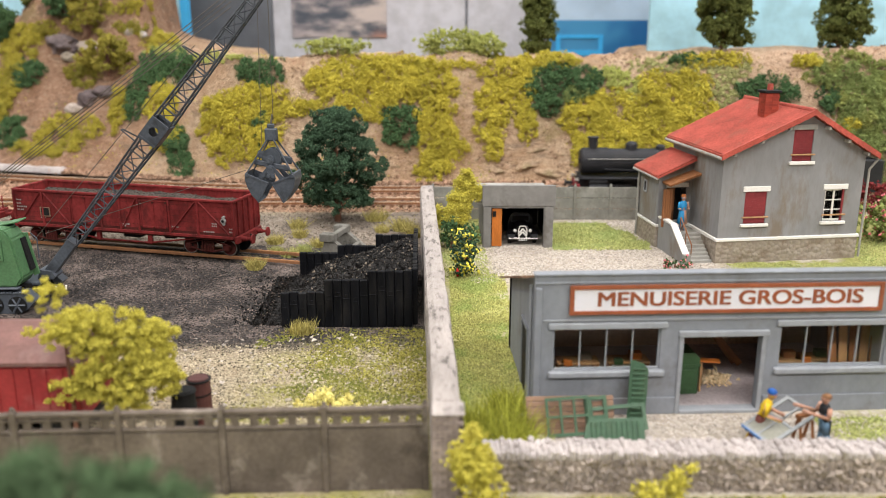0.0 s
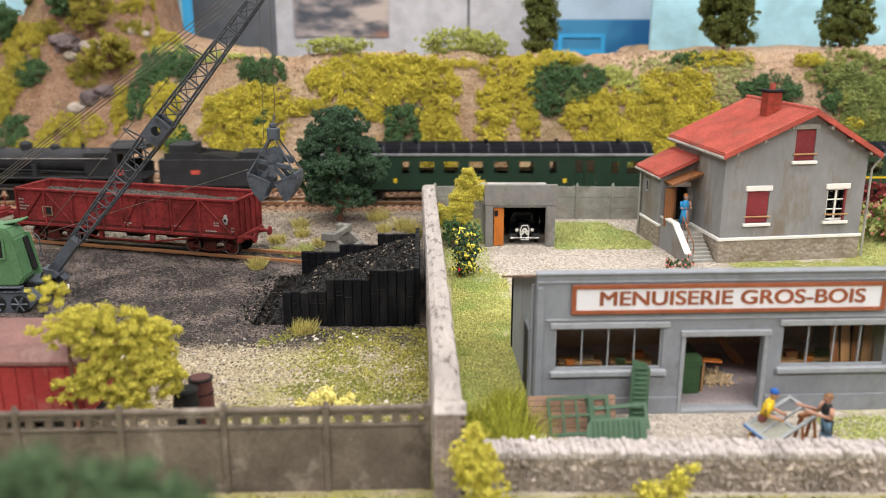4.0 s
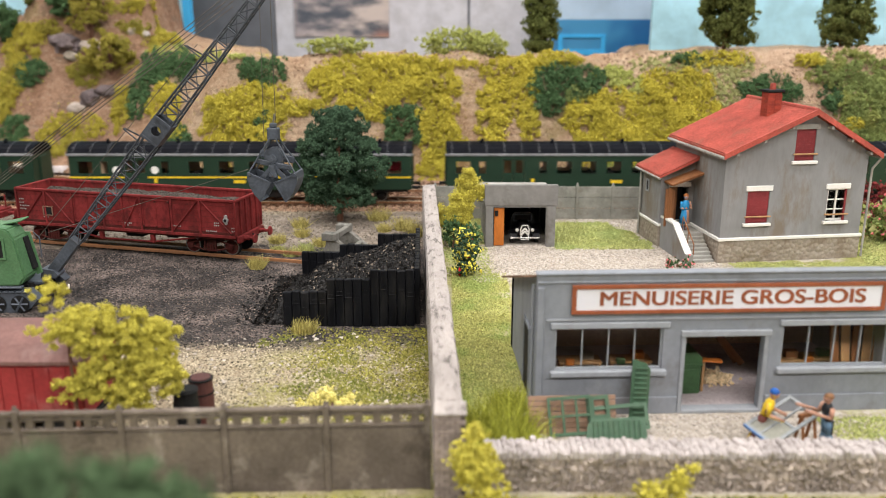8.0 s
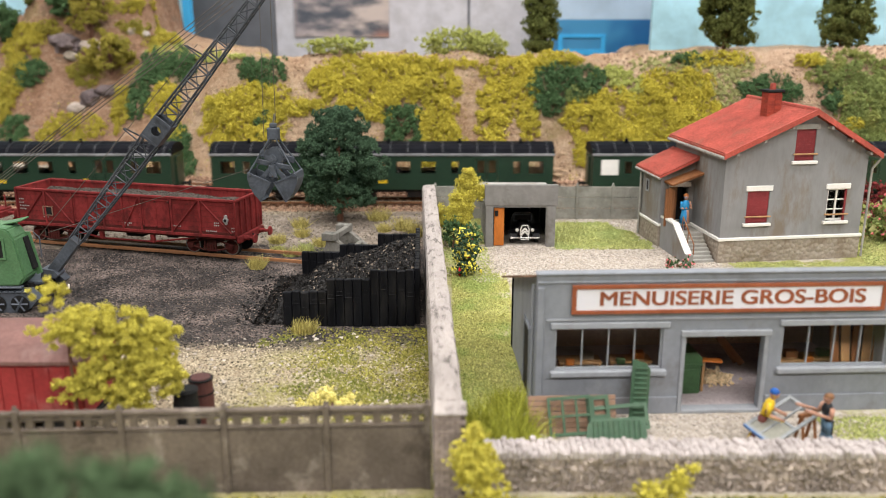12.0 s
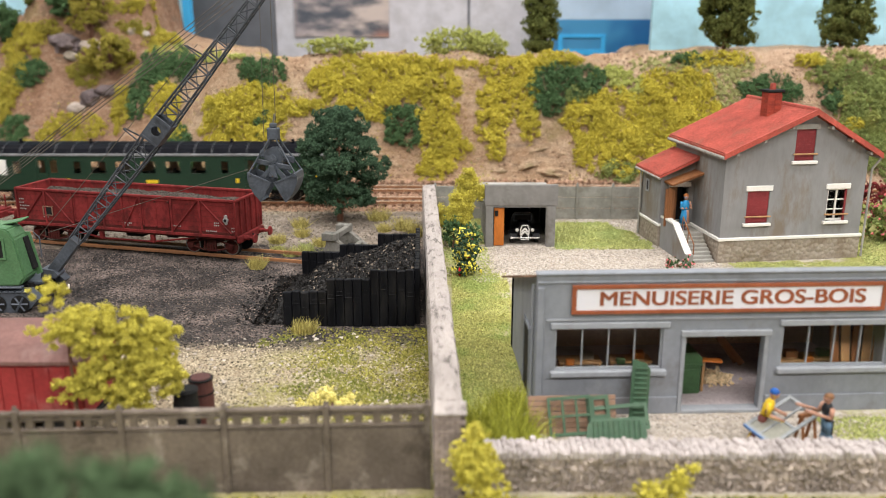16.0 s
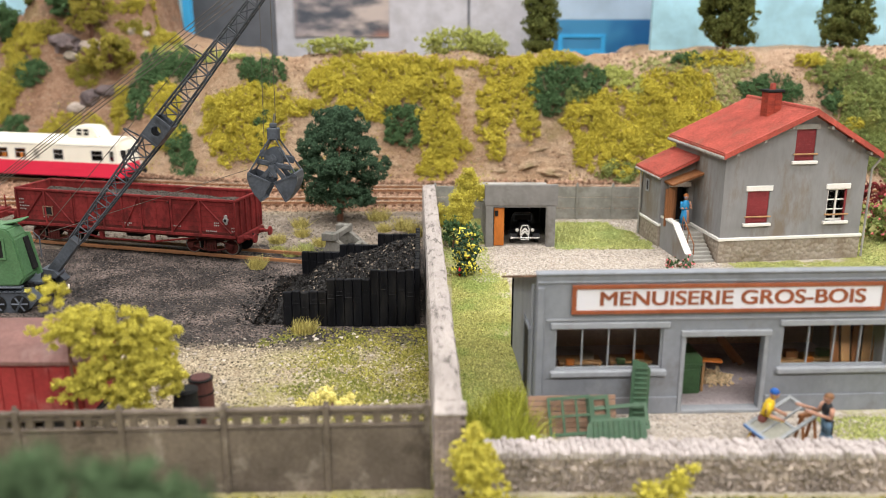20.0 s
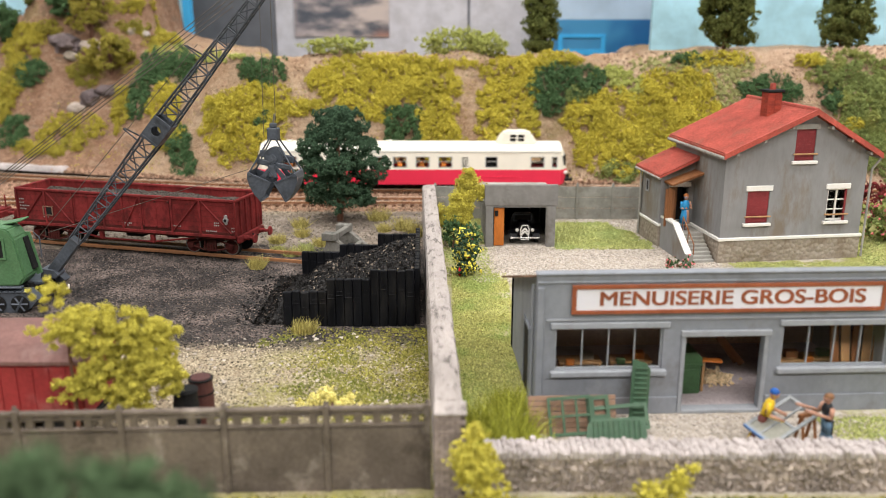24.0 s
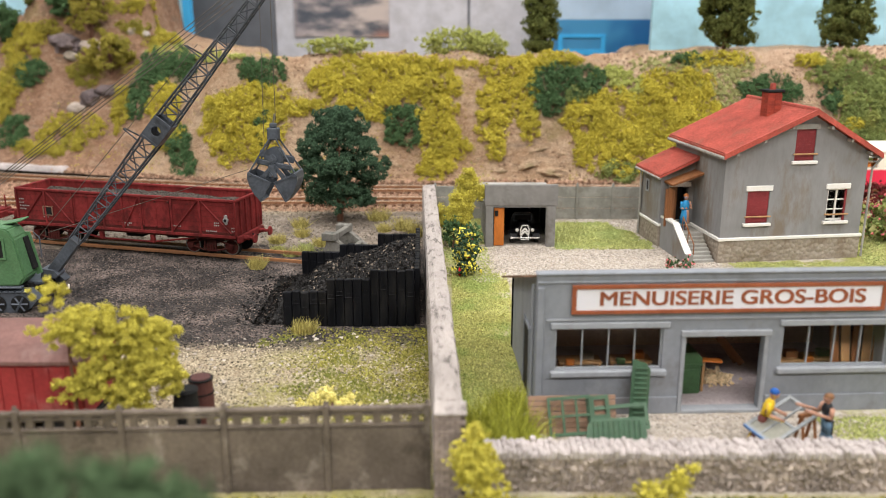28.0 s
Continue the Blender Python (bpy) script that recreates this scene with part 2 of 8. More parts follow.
def box(bm, x0, x1, y0, y1, z0, z1, bev=0.0, rot=None):
    """A box between two corners; bev rounds its edges; rot turns it about its centre."""
    c = Vector(((x0 + x1) / 2, (y0 + y1) / 2, (z0 + z1) / 2))
    m = Matrix.Translation(c) @ (rot or Matrix()) @ Matrix.Diagonal((abs(x1 - x0), abs(y1 - y0), abs(z1 - z0), 1))
    vs = bmesh.ops.create_cube(bm, size=1, matrix=m)["verts"]
    if bev:
        es = {e for v in vs for e in v.link_edges}
        bmesh.ops.bevel(bm, geom=list(es), offset=bev, segments=1, affect="EDGES")
    return bm


def bx(*a, **k):
    return box(bmesh.new(), *a, **k)


def rod(bm, a, b, r, r2=None, n=8):
    a, b = Vector(a), Vector(b)
    d = b - a
    m = Matrix.Translation((a + b) / 2) @ d.to_track_quat("Z", "Y").to_matrix().to_4x4()
    bmesh.ops.create_cone(bm, cap_ends=True, segments=n, radius1=r, radius2=r if r2 is None else r2, depth=d.length, matrix=m)
    return bm


def rd(*a, **k):
    return rod(bmesh.new(), *a, **k)


def slab(bm, pts, axis, a, b):
    """A polygon of (u, v) points extruded along an axis from a to b."""
    put = {"x": lambda u, v, w: (w, u, v), "y": lambda u, v, w: (u, w, v), "z": lambda u, v, w: (u, v, w)}[axis]
    lo = [bm.verts.new(put(u, v, a)) for u, v in pts]
    hi = [bm.verts.new(put(u, v, b)) for u, v in pts]
    n = len(pts)
    bm.faces.new(lo)
    bm.faces.new(hi[::-1])
    for i in range(n):
        bm.faces.new((lo[i], hi[i], hi[(i + 1) % n], lo[(i + 1) % n]))
    return bm


def sl(*a):
    return slab(bmesh.new(), *a)


def ball(bm, c, r, sx=1, sy=1, sz=1, sub=2):
    bmesh.ops.create_icosphere(bm, subdivisions=sub, radius=r, matrix=Matrix.Translation(c) @ Matrix.Diagonal((sx, sy, sz, 1)))
    return bm


def wall_with_holes(bm, x0, x1, z0, z1, y0, y1, holes):
    """A wall in the xz plane, y0 to y1 thick, with rectangular holes (x0, x1, z0, z1)."""
    xs = sorted({x0, x1, *[v for h in holes for v in h[:2]]})
    zs = sorted({z0, z1, *[v for h in holes for v in h[2:]]})
    ok = lambda i, k: 0 <= i < len(xs) - 1 and 0 <= k < len(zs) - 1 and not any(
        h[0] < (xs[i] + xs[i + 1]) / 2 < h[1] and h[2] < (zs[k] + zs[k + 1]) / 2 < h[3] for h in holes)
    pts = {}

    def v(i, k, y):
        if (i, k, y) not in pts:
            pts[i, k, y] = bm.verts.new((xs[i], y, zs[k]))
        return pts[i, k, y]
    for i in range(len(xs) - 1):
        for k in range(len(zs) - 1):
            if not ok(i, k):
                continue
            bm.faces.new((v(i, k, y0), v(i + 1, k, y0), v(i + 1, k + 1, y0), v(i, k + 1, y0)))
            bm.faces.new((v(i, k, y1), v(i, k + 1, y1), v(i + 1, k + 1, y1), v(i + 1, k, y1)))
            for di, dk, a, b in ((-1, 0, (0, 0), (0, 1)), (1, 0, (1, 1), (1, 0)), (0, -1, (1, 0), (0, 0)), (0, 1, (0, 1), (1, 1))):
                if not ok(i + di, k + dk):
                    bm.faces.new((v(i + a[0], k + a[1], y0), v(i + b[0], k + b[1], y0), v(i + b[0], k + b[1], y1), v(i + a[0], k + a[1], y1)))
    return bm


OCTA_V = np.array([(1, 0, 0), (-1, 0, 0), (0, 1, 0), (0, -1, 0), (0, 0, 1), (0, 0, -1)], float)
OCTA_F = np.array([(0, 2, 4), (2, 1, 4), (1, 3, 4), (3, 0, 4), (2, 0, 5), (1, 2, 5), (3, 1, 5), (0, 3, 5)])


def crumbs(points, size, rng, jitter=0.5, flat=1.0):
    """Irregular small lumps, one at each point: vertices and faces."""
    n = len(points)
    v = OCTA_V[None] * (1 + rng.uniform(-jitter, jitter, (n, 6, 1))) + rng.normal(0, 0.18, (n, 6, 3))
    q = rng.normal(size=(n, 4))
    q /= np.linalg.norm(q, axis=1)[:, None]
    w, x, y, z = q.T
    r = np.stack([1 - 2 * (y * y + z * z), 2 * (x * y - z * w), 2 * (x * z + y * w), 2 * (x * y + z * w), 1 - 2 * (x * x + z * z),
                  2 * (y * z - x * w), 2 * (x * z - y * w), 2 * (y * z + x * w), 1 - 2 * (x * x + y * y)], -1).reshape(n, 3, 3)
    v = np.einsum("nij,nkj->nki", r, v) * (size * rng.uniform(0.6, 1.35, (n, 1, 1)))
    v[:, :, 2] *= flat
    v += np.asarray(points)[:, None]
    f = OCTA_F[None] + 6 * np.arange(n)[:, None, None]
    return v.reshape(-1, 3), f.reshape(-1, 3)


def blob_points(n, c, r, rng, shell=0.55):
    """Points in the outer part of a lumpy ellipsoid."""
    d = rng.normal(size=(n, 3))
    d /= np.linalg.norm(d, axis=1)[:, None]
    k = np.array([1 + 0.38 * noise.noise(Vector(p) * 1.7 + Vector(c)) + 0.22 * noise.noise(Vector(p) * 4.1 + Vector(c)) for p in d])
    rad = rng.uniform(shell, 1.0, n) ** 0.6 * k
    return np.asarray(c) + d * rad[:, None] * np.asarray(r)


def blades(points, height, rng, width=0.035, lean=0.45):
    """Grass blades, a thin bent three-cornered blade at each point."""
    n = len(points)
    a = rng.uniform(0, 2 * math.pi, n)
    h = height * rng.uniform(0.5, 1.2, n)
    side = np.stack([np.cos(a), np.sin(a), 0 * a], 1) * width
    tip = np.stack([rng.normal(0, lean, n) * h, rng.normal(0, lean, n) * h, h], 1)
    p = np.asarray(points)
    v = np.stack([p - side, p + side, p + tip * 0.55 + side * 0.6, p + tip], 1).reshape(-1, 3)
    f = np.array([(0, 1, 2), (0, 2, 3)])[None] + 4 * np.arange(n)[:, None, None]
    return v, f.reshape(-1, 3)


# ---- the ground of the layout ----
def smooth(t):
    t = min(max(t, 0.0), 1.0)
    return t * t * (3 - 2 * t)


def far_track(x):
    """Middle of the far main track, which swings away behind the yard."""
    return 62.4 + 8.5 * smooth((-6 - x) / 52)


NEAR_TRACK = 58.2


def foot(x):
    return 65.2 + 9.0 * smooth((-8 - x) / 44) - 1.0 * smooth((x - 20) / 12)


def hill(x, y):
    """Height of the rocky slope behind the tracks."""
    run = 5.2 + 9.5 * smooth((-16 - x) / 14)
    top = 9.5 + 3.0 * smooth((-20 - x) / 14) + 0.4 * smooth((x - 18) / 8)
    d = (y - foot(x)) / run
    rise = 6.0 * smooth((-27.1 - x) / 0.8) * smooth((x + 42) / 5) * smooth((y - 78) / 9)
    z = top * (0.75 * smooth(d * 1.05) + 0.25 * min(max(d, 0), 1.0))
    z += rise
    z -= 3.2 * smooth((y - 74.0) / 3.0) * smooth((x + 19) / 3) * smooth((19 - x) / 3)
    k = smooth(d * 3) * (1.0 - 0.6 * smooth(d - 1))
    v = Vector((x, y * 0.9, 0))
    z += k * (0.75 * noise.noise(v * 0.28) + 0.42 * noise.noise(v * 0.8) + 0.16 * noise.noise(v * 2.4))
    return max(z, 0.02 if d > 0 else -0.3)


def ground_material():
    n = Nodes("layout_ground")
    sep = n.t.nodes.new("ShaderNodeSeparateXYZ")
    n.link(n.coords(), sep.inputs[0])
    wob = n.math("MULTIPLY", n.math("SUBTRACT", n.noise(0.35, 5, 0.6), 0.5), 5.0)
    fine = n.math("MULTIPLY", n.math("SUBTRACT", n.noise(2.2, 4, 0.7), 0.5), 2.2)
    x0, y0 = sep.outputs[0], sep.outputs[1]
    x = n.math("ADD", x0, n.math("MULTIPLY", n.math("ADD", wob, fine), 0.45))
    y = n.math("ADD", y0, n.math("ADD", wob, fine))

    def span(v, a, b, soft=0.6):
        return n.math("MULTIPLY", n.ramp(v, a - soft, a + soft), n.ramp(v, b - soft, b + soft, 1, 0))

    def area(xa, xb, ya, yb, soft=0.6):
        return n.math("MULTIPLY", span(x, xa, xb, soft), span(y, ya, yb, soft))
    speck = n.voronoi(9.0)
    speck2 = n.voronoi(5.0)
    grit = n.mix(0.6, (0.3, 0.25, 0.175), n.voronoi(13.0), "OVERLAY")
    grit = n.mix(n.ramp(n.noise(1.1, 5), 0.4, 0.65, 0, 0.6), grit, (0.27, 0.2, 0.13))
    gravel = n.mix(0.5, (0.42, 0.37, 0.31), speck2, "SOFT_LIGHT")
    gravel = n.mix(n.ramp(n.noise(0.8, 5), 0.45, 0.7, 0, 0.5), gravel, (0.36, 0.29, 0.22))
    dust = n.mix(n.ramp(n.noise(0.45, 7, 0.72), 0.42, 0.66), (0.034, 0.03, 0.028), (0.15, 0.12, 0.105))
    dust = n.mix(0.8, dust, n.voronoi(15.0), "OVERLAY")
    turf = n.mix(n.ramp(n.noise(0.7, 6, 0.7), 0.3, 0.7), (0.24, 0.25, 0.07), (0.38, 0.35, 0.14))
    turf = n.mix(0.4, turf, speck, "SOFT_LIGHT")
    brown = n.mix(n.ramp(n.noise(0.9, 6, 0.7), 0.35, 0.65), (0.22, 0.12, 0.07), (0.36, 0.25, 0.17))
    brown = n.mix(0.5, brown, speck, "SOFT_LIGHT")
    grey = n.mix(n.ramp(n.noise(0.7, 6, 0.7), 0.35, 0.65), (0.13, 0.105, 0.085), (0.27, 0.225, 0.18))
    grey = n.mix(0.5, grey, speck, "SOFT_LIGHT")
    left = n.ramp(x0, -0.9, -0.1, 1, 0)
    right = n.ramp(x0, -0.1, 0.4)
    col = grit
    col = n.mix(area(-6.5, 0.0, 20, 33.2, 1.6), col, n.mix(n.ramp(n.noise(0.5, 5), 0.35, 0.6), grit, (0.24, 0.23, 0.06)))
    col = n.mix(n.math("MULTIPLY", left, span(y, 31.6, 47.3, 1.4)), col, dust)
    col = n.mix(n.math("MULTIPLY", left, span(y, 47.3, 55.2, 0.8)), col, grey)
    col = n.mix(n.math("MULTIPLY", right, span(y, 20.5, 55.5, 0.5)), col, gravel)
    col = n.mix(area(0.2, 3.0, 21.0, 40.5, 0.5), col, turf)
    col = n.mix(area(0.2, 2.6, 40.0, 54.0, 0.5), col, turf)
    col = n.mix(area(6.3, 11.2, 46.4, 51.5, 0.5), col, turf)
    col = n.mix(area(13.2, 18.0, 21.5, 25.6, 0.5), col, turf)
    col = n.mix(area(15.0, 30.0, 41.0, 43.4, 0.4), col, turf)
    col = n.mix(area(21.5, 40.0, 41.0, 55.0, 0.5), col, turf)
    col = n.mix(n.ramp(y0, 55.2, 56.4), col, brown)
    col = n.mix(n.ramp(y0, 20.4, 20.9, 1, 0), col, turf)
    n.bump(n.voronoi(9.0, "Distance"), 0.7, 0.05)
    return n.done(col, 0.95, 0, 0.2)


def hill_material():
    n = Nodes("earth_slope")
    col = n.mix(n.ramp(n.noise(0.22, 6, 0.65), 0.35, 0.65), (0.38, 0.24, 0.14), (0.54, 0.39, 0.26))
    sep = n.t.nodes.new("ShaderNodeSeparateXYZ")
    n.link(n.coords(), sep.inputs[0])
    red = n.math("ADD", sep.outputs[0], n.math("MULTIPLY", n.noise(0.15, 4), 14.0))
    col = n.mix(n.ramp(red, -22, -14, 0.85, 0), col, n.mix(n.ramp(n.noise(0.4, 6, 0.7), 0.35, 0.65), (0.2, 0.1, 0.058), (0.34, 0.2, 0.13)))
    col = n.mix(n.ramp(n.noise(0.5, 7, 0.7, (0.5, 1, 2.2)), 0.52, 0.68, 0, 0.8), col, (0.2, 0.14, 0.1))
    col = n.mix(n.ramp(n.noise(1.6, 6, 0.7, (0.6, 1, 1.6)), 0.52, 0.7, 0, 0.6), col, (0.5, 0.37, 0.26))
    col = n.mix(n.ramp(n.noise(0.16, 5, 0.6), 0.55, 0.7, 0, 0.7), col, (0.2, 0.18, 0.05))
    col = n.mix(n.ramp(red, 28, 34, 0, 0.7), col, (0.58, 0.4, 0.28))
    col = n.mix(0.3, col, n.voronoi(6.0), "SOFT_LIGHT")
    n.bump(n.noise(2.5, 8, 0.7, (0.7, 1, 1.5)), 1.0, 0.45)
    return n.done(col, 0.95, 0, 0.2)


M["ground"], M["hill"] = ground_material(), hill_material()


def grid(x0, x1, y0, y1, nx, ny, height):
    xs, ys = np.linspace(x0, x1, nx), np.linspace(y0, y1, ny)
    v = [(x, y, height(x, y)) for y in ys for x in xs]
    i = np.arange(nx * ny).reshape(ny, nx)
    f = np.stack([i[:-1, :-1], i[:-1, 1:], i[1:, 1:], i[1:, :-1]], -1).reshape(-1, 4)
    return v, f.tolist()


def table():
    ob = part("ground", bx(-230, 180, 8, 92, -1.2, 0.0), "ground", label="baseboard with gravel, coal dust, turf and ballast")
    tagged(ob, category="ground", kind="structure")
    v, f = grid(-49, 47, 63, 91.8, 300, 110, hill)
    ob = tagged(soup("hillside", v, f, "hill", smooth=True), "brown earth and rock slope behind the tracks", "hillside", kind="structure")
    fascia = mat("black_fascia", (0.02, 0.02, 0.022), 0.6, scale=0.1, fine=1.0, bump=0)
    t = thing("baseboard_table", "long trestle table with black front carrying the layout", "table")
    part("front_board", bx(-230, 180, 7.4, 8.0, -9, -0.02), fascia, t, "black front board")
    part("back_board", bx(-230, 180, 92.0, 92.2, -9, -1.25), fascia, t)
    part("frame", bx(-229, 179, 8.2, 91.8, -4.5, -1.22), "wood_raw", t)
    for x in (-215, -120, -30, 70, 165):
        for y in (14, 84):
            part("leg", bx(x - 2.2, x + 2.2, y - 2.2, y + 2.2, -83, -4.5, 0.3), "wood_raw", t)
    # the hall: floor, walls and ceiling
    hall = mat("hall_wall", (0.36, 0.36, 0.35), 0.8, var=0.05, scale=0.02, fine=0.2, bump=0)
    tagged(part("floor", bx(-270, 220, -200, 170, -87, -83), hall, label="pale floor of the exhibition hall"), category="floor", kind="structure")
    tagged(part("ceiling", bx(-270, 220, -200, 170, 215, 220), hall, label="pale ceiling of the exhibition hall"), category="ceiling", kind="structure")
    for name, a in (("wall_north", (-270, 220, 170, 175)), ("wall_south", (-270, 220, -205, -200)), ("wall_west", (-275, -270, -205, 175)), ("wall_east", (220, 225, -205, 175))):
        tagged(part(name, bx(*a, -87, 220), hall, label="pale wall of the exhibition hall"), category="wall", kind="structure")


def backdrop():
    a = part("backdrop", bx(19.2, 60, 80.5, 81.2, -1, 34), "blue_board", label="sky-blue painted board behind the slope")
    b = part("backdrop", bx(-60, -27.2, 92.2, 92.9, -1, 34), "blue_board", label="sky-blue painted board behind the slope")
    edge = mat("bright_blue_edge", (0.05, 0.42, 0.8), 0.7, var=0.05, bump=0)
    part("edge", bx(-27.2, -26.4, 92.0, 93.0, -1, 34), edge, b, "bright blue edge strip")
    for o in (a, b):
        tagged(o, category="backdrop", kind="structure")
    p = thing("display_panel", "grey exhibition panel with a framed picture", "panel")
    part("board", bx(-19.8, 12.4, 104, 105, -84, 34), "panel_grey", p)
    part("side_board", bx(-36, -19.85, 103.6, 104.6, -84, 34), "panel_dark", p, "dark grey side of the panel")
    part("joint", bx(2.9, 3.2, 103.9, 104, -84, 34), "panel_dark", p)
    n = Nodes("landscape_picture")
    sky = n.mix(n.ramp(n.noise(0.15, 4), 0.4, 0.6), (0.35, 0.3, 0.3), (0.5, 0.42, 0.38))
    col = n.mix(n.ramp(n.noise(0.22, 5, 0.6, (0.5, 1, 1.4)), 0.45, 0.6), sky, (0.07, 0.08, 0.1))
    col = n.mix(n.ramp(n.noise(0.12, 2), 0.55, 0.7), col, (0.36, 0.16, 0.1))
    part("picture", bx(-17.6, -6.4, 103.8, 103.95, 10.2, 24), n.done(col, 0.4), p, "blurred landscape photograph")
    q = thing("display_panel", "blue exhibition poster with a pale sky", "poster")
    n = Nodes("blue_poster")
    col = n.mix(n.ramp(n.noise(0.1, 3), 0.4, 0.6), (0.02, 0.12, 0.3), (0.06, 0.25, 0.45))
    part("board", bx(12.5, 26, 100, 100.8, -84, 12.2), n.done(col, 0.3), q, "dark blue sea")
    part("upper_board", bx(12.5, 26, 100, 100.8, 12.2, 34), mat("pale_sky", (0.45, 0.58, 0.72), 0.4, var=0.15, scale=0.2, bump=0), q, "pale cloudy sky")
    part("frame", wall_with_holes(bmesh.new(), 13.2, 18.6, 8.3, 10.6, 99.85, 99.98, [(13.7, 18.1, 8.9, 10.2)]), edge, q, "bright blue outline")


table()
backdrop()


# ---- tracks ----
def track(name, label, x0, x1, mid, z=0.0, spacing=0.62, sink=0.0, head="railhead"):
    t = thing(name, label, "track", kind="structure")
    n = max(2, int((x1 - x0) / 1.5))
    xs = np.linspace(x0, x1, n)
    for s in (-1, 1):
        for nm, half, za, zb, mt in (("rail", 0.06, 0.14, 0.27, "rail"), ("railhead", 0.045, 0.27, 0.31, head)):
            v, f = [], []
            for x in xs:
                d = Vector((1, (mid(x + 0.1) - mid(x - 0.1)) / 0.2, 0)).normalized()
                o = Vector((-d.y, d.x, 0))
                c = Vector((x, mid(x), 0)) + o * s * 0.7175
                v += [c - o * half + Vector((0, 0, z + za)), c + o * half + Vector((0, 0, z + za)), c + o * half + Vector((0, 0, z + zb)), c - o * half + Vector((0, 0, z + zb))]
            for i in range(n - 1):
                for k in range(4):
                    f.append((4 * i + k, 4 * i + (k + 1) % 4, 4 * i + 4 + (k + 1) % 4, 4 * i + 4 + k))
            f += [(0, 1, 2, 3), tuple(4 * n - 4 + k for k in (3, 2, 1, 0))]
            soup(nm, v, f, mt, t)
    rng = np.random.default_rng(5)
    me = None
    joined = bmesh.new()
    for x in np.arange(x0 + 0.3, x1, spacing):
        a = math.atan((mid(x + 0.1) - mid(x - 0.1)) / 0.2) + rng.normal(0, 0.01)
        if -36 < x < 20:
            if me is None:
                ob = part("sleeper", bx(-0.13, 0.13, -1.25, 1.25, 0.0, 0.15, 0.02), "sleeper", t)
                me = ob.data
            else:
                ob = new("sleeper", me)
                ob.parent = t
            ob.matrix_basis = Matrix.Translation((x * S, mid(x) * S, (z - sink) * S)) @ Matrix.Rotation(a, 4, "Z")
        else:
            box(joined, x - 0.13, x + 0.13, mid(x) - 1.25, mid(x) + 1.25, z, z + 0.14)
    if len(joined.verts):
        tagged(part("sleepers", joined, "sleeper", t), kind="stuff")
    return t


SIDE = -0.268


def siding(x):
    return 43.6 + SIDE * (x + 7.5)


track("siding", "rusty siding ending at a concrete buffer stop", -60, -6.4, siding, sink=0.152, head="rust_head")


def scatter(name, label, mt, n, size, xr, yr, seed, keep=None, flat=0.7, z=0.0):
    rng = np.random.default_rng(seed)
    x, y = rng.uniform(*xr, n), rng.uniform(*yr, n)
    p = np.stack([x, y, np.full(n, z)], 1)
    if keep:
        p = p[[keep(a, b) for a, b, _ in p]]
    v, f = crumbs(p, size, rng, flat=flat)
    return tagged(soup(name, v, f, mt), label, "stones", kind="stuff")


scatter("ballast", "brown ballast stones under the main tracks", "ballast", 22000, 0.11, (-40, 16), (55.6, 67), 3, lambda x, y: y < 64.6 + (far_track(x) - 62.4))
scatter("gravel", "pale gravel of the yard with scattered stones", "pebble_yard", 22000, 0.04, (-15, -0.6), (21.8, 34), 4, lambda x, y: y < 31.6 + 1.2 * noise.noise(Vector((x * 0.8, y * 0.3, 0))))
scatter("gravel", "larger pale stones lying about the yard", "pebble", 320, 0.085, (-13, -0.7), (22, 33), 14)
scatter("gravel", "pale gravel of the drive by the house", "pebble", 19000, 0.052, (1.5, 15.5), (40, 53), 6,
        lambda x, y: (y < 47 or x > 10.5) and not (14.6 < x and y > 43))
scatter("gravel", "pale gravel before the joinery workshop", "pebble", 6000, 0.05, (1.5, 15), (21.8, 25.6), 7)
scatter("coal_dust", "black coal crumbs on the yard floor", "coal", 27000, 0.036, (-24, -0.8), (31.4, 46.5), 8, lambda x, y: y < siding(x) + (1.0 if noise.noise(Vector((x * 3, y * 3, 0))) > 0 else -1.5))
scatter("coal_dust", "grey grit trodden into the coal yard", "pebble_dark", 19000, 0.034, (-24, -0.8), (31.0, 46.5), 9, lambda x, y: y < siding(x) + 1.6)
scatter("gravel", "grey grit between siding and main line", "pebble_grey", 6000, 0.07, (-30, -0.8), (46, 55.6), 10, lambda x, y: y > siding(x) + 1.4)


def slope_foot():
    """A pale plaster kerb along the foot of the slope, and loose stones where it ends."""
    v, f = [], []
    xs = np.linspace(-44, -31.5, 40)
    for x in xs:
        y = foot(x) - 0.1
        h = 0.5 + 0.12 * noise.noise(Vector((x * 0.8, 0, 2)))
        v += [(x, y - 0.3, -0.05), (x, y - 0.22, h * 0.8), (x, y, h), (x, y + 0.45, h * 0.9), (x, y + 0.6, -0.05)]
    for i in range(len(xs) - 1):
        f += [(5 * i + k, 5 * i + 5 + k, 5 * i + 6 + k, 5 * i + 1 + k) for k in range(4)]
    f += [(0, 1, 2, 3, 4), tuple(5 * len(xs) - 1 - k for k in range(5))]
    tagged(soup("kerb", v, f, "rubble_top", smooth=True), "pale plaster kerb at the foot of the slope", "kerb", kind="structure")
    rng = np.random.default_rng(41)
    x = rng.uniform(-33, 14, 3600)
    p = [(a, foot(a) + rng.normal(-0.02, 0.16), abs(rng.normal(0.05, 0.09))) for a in x]
    w, q = crumbs(p, 0.13, rng, 0.5)
    tagged(soup("gravel", w, q, "ballast"), "brown stones lying along the foot of the slope", "stones", kind="stuff")


slope_foot()


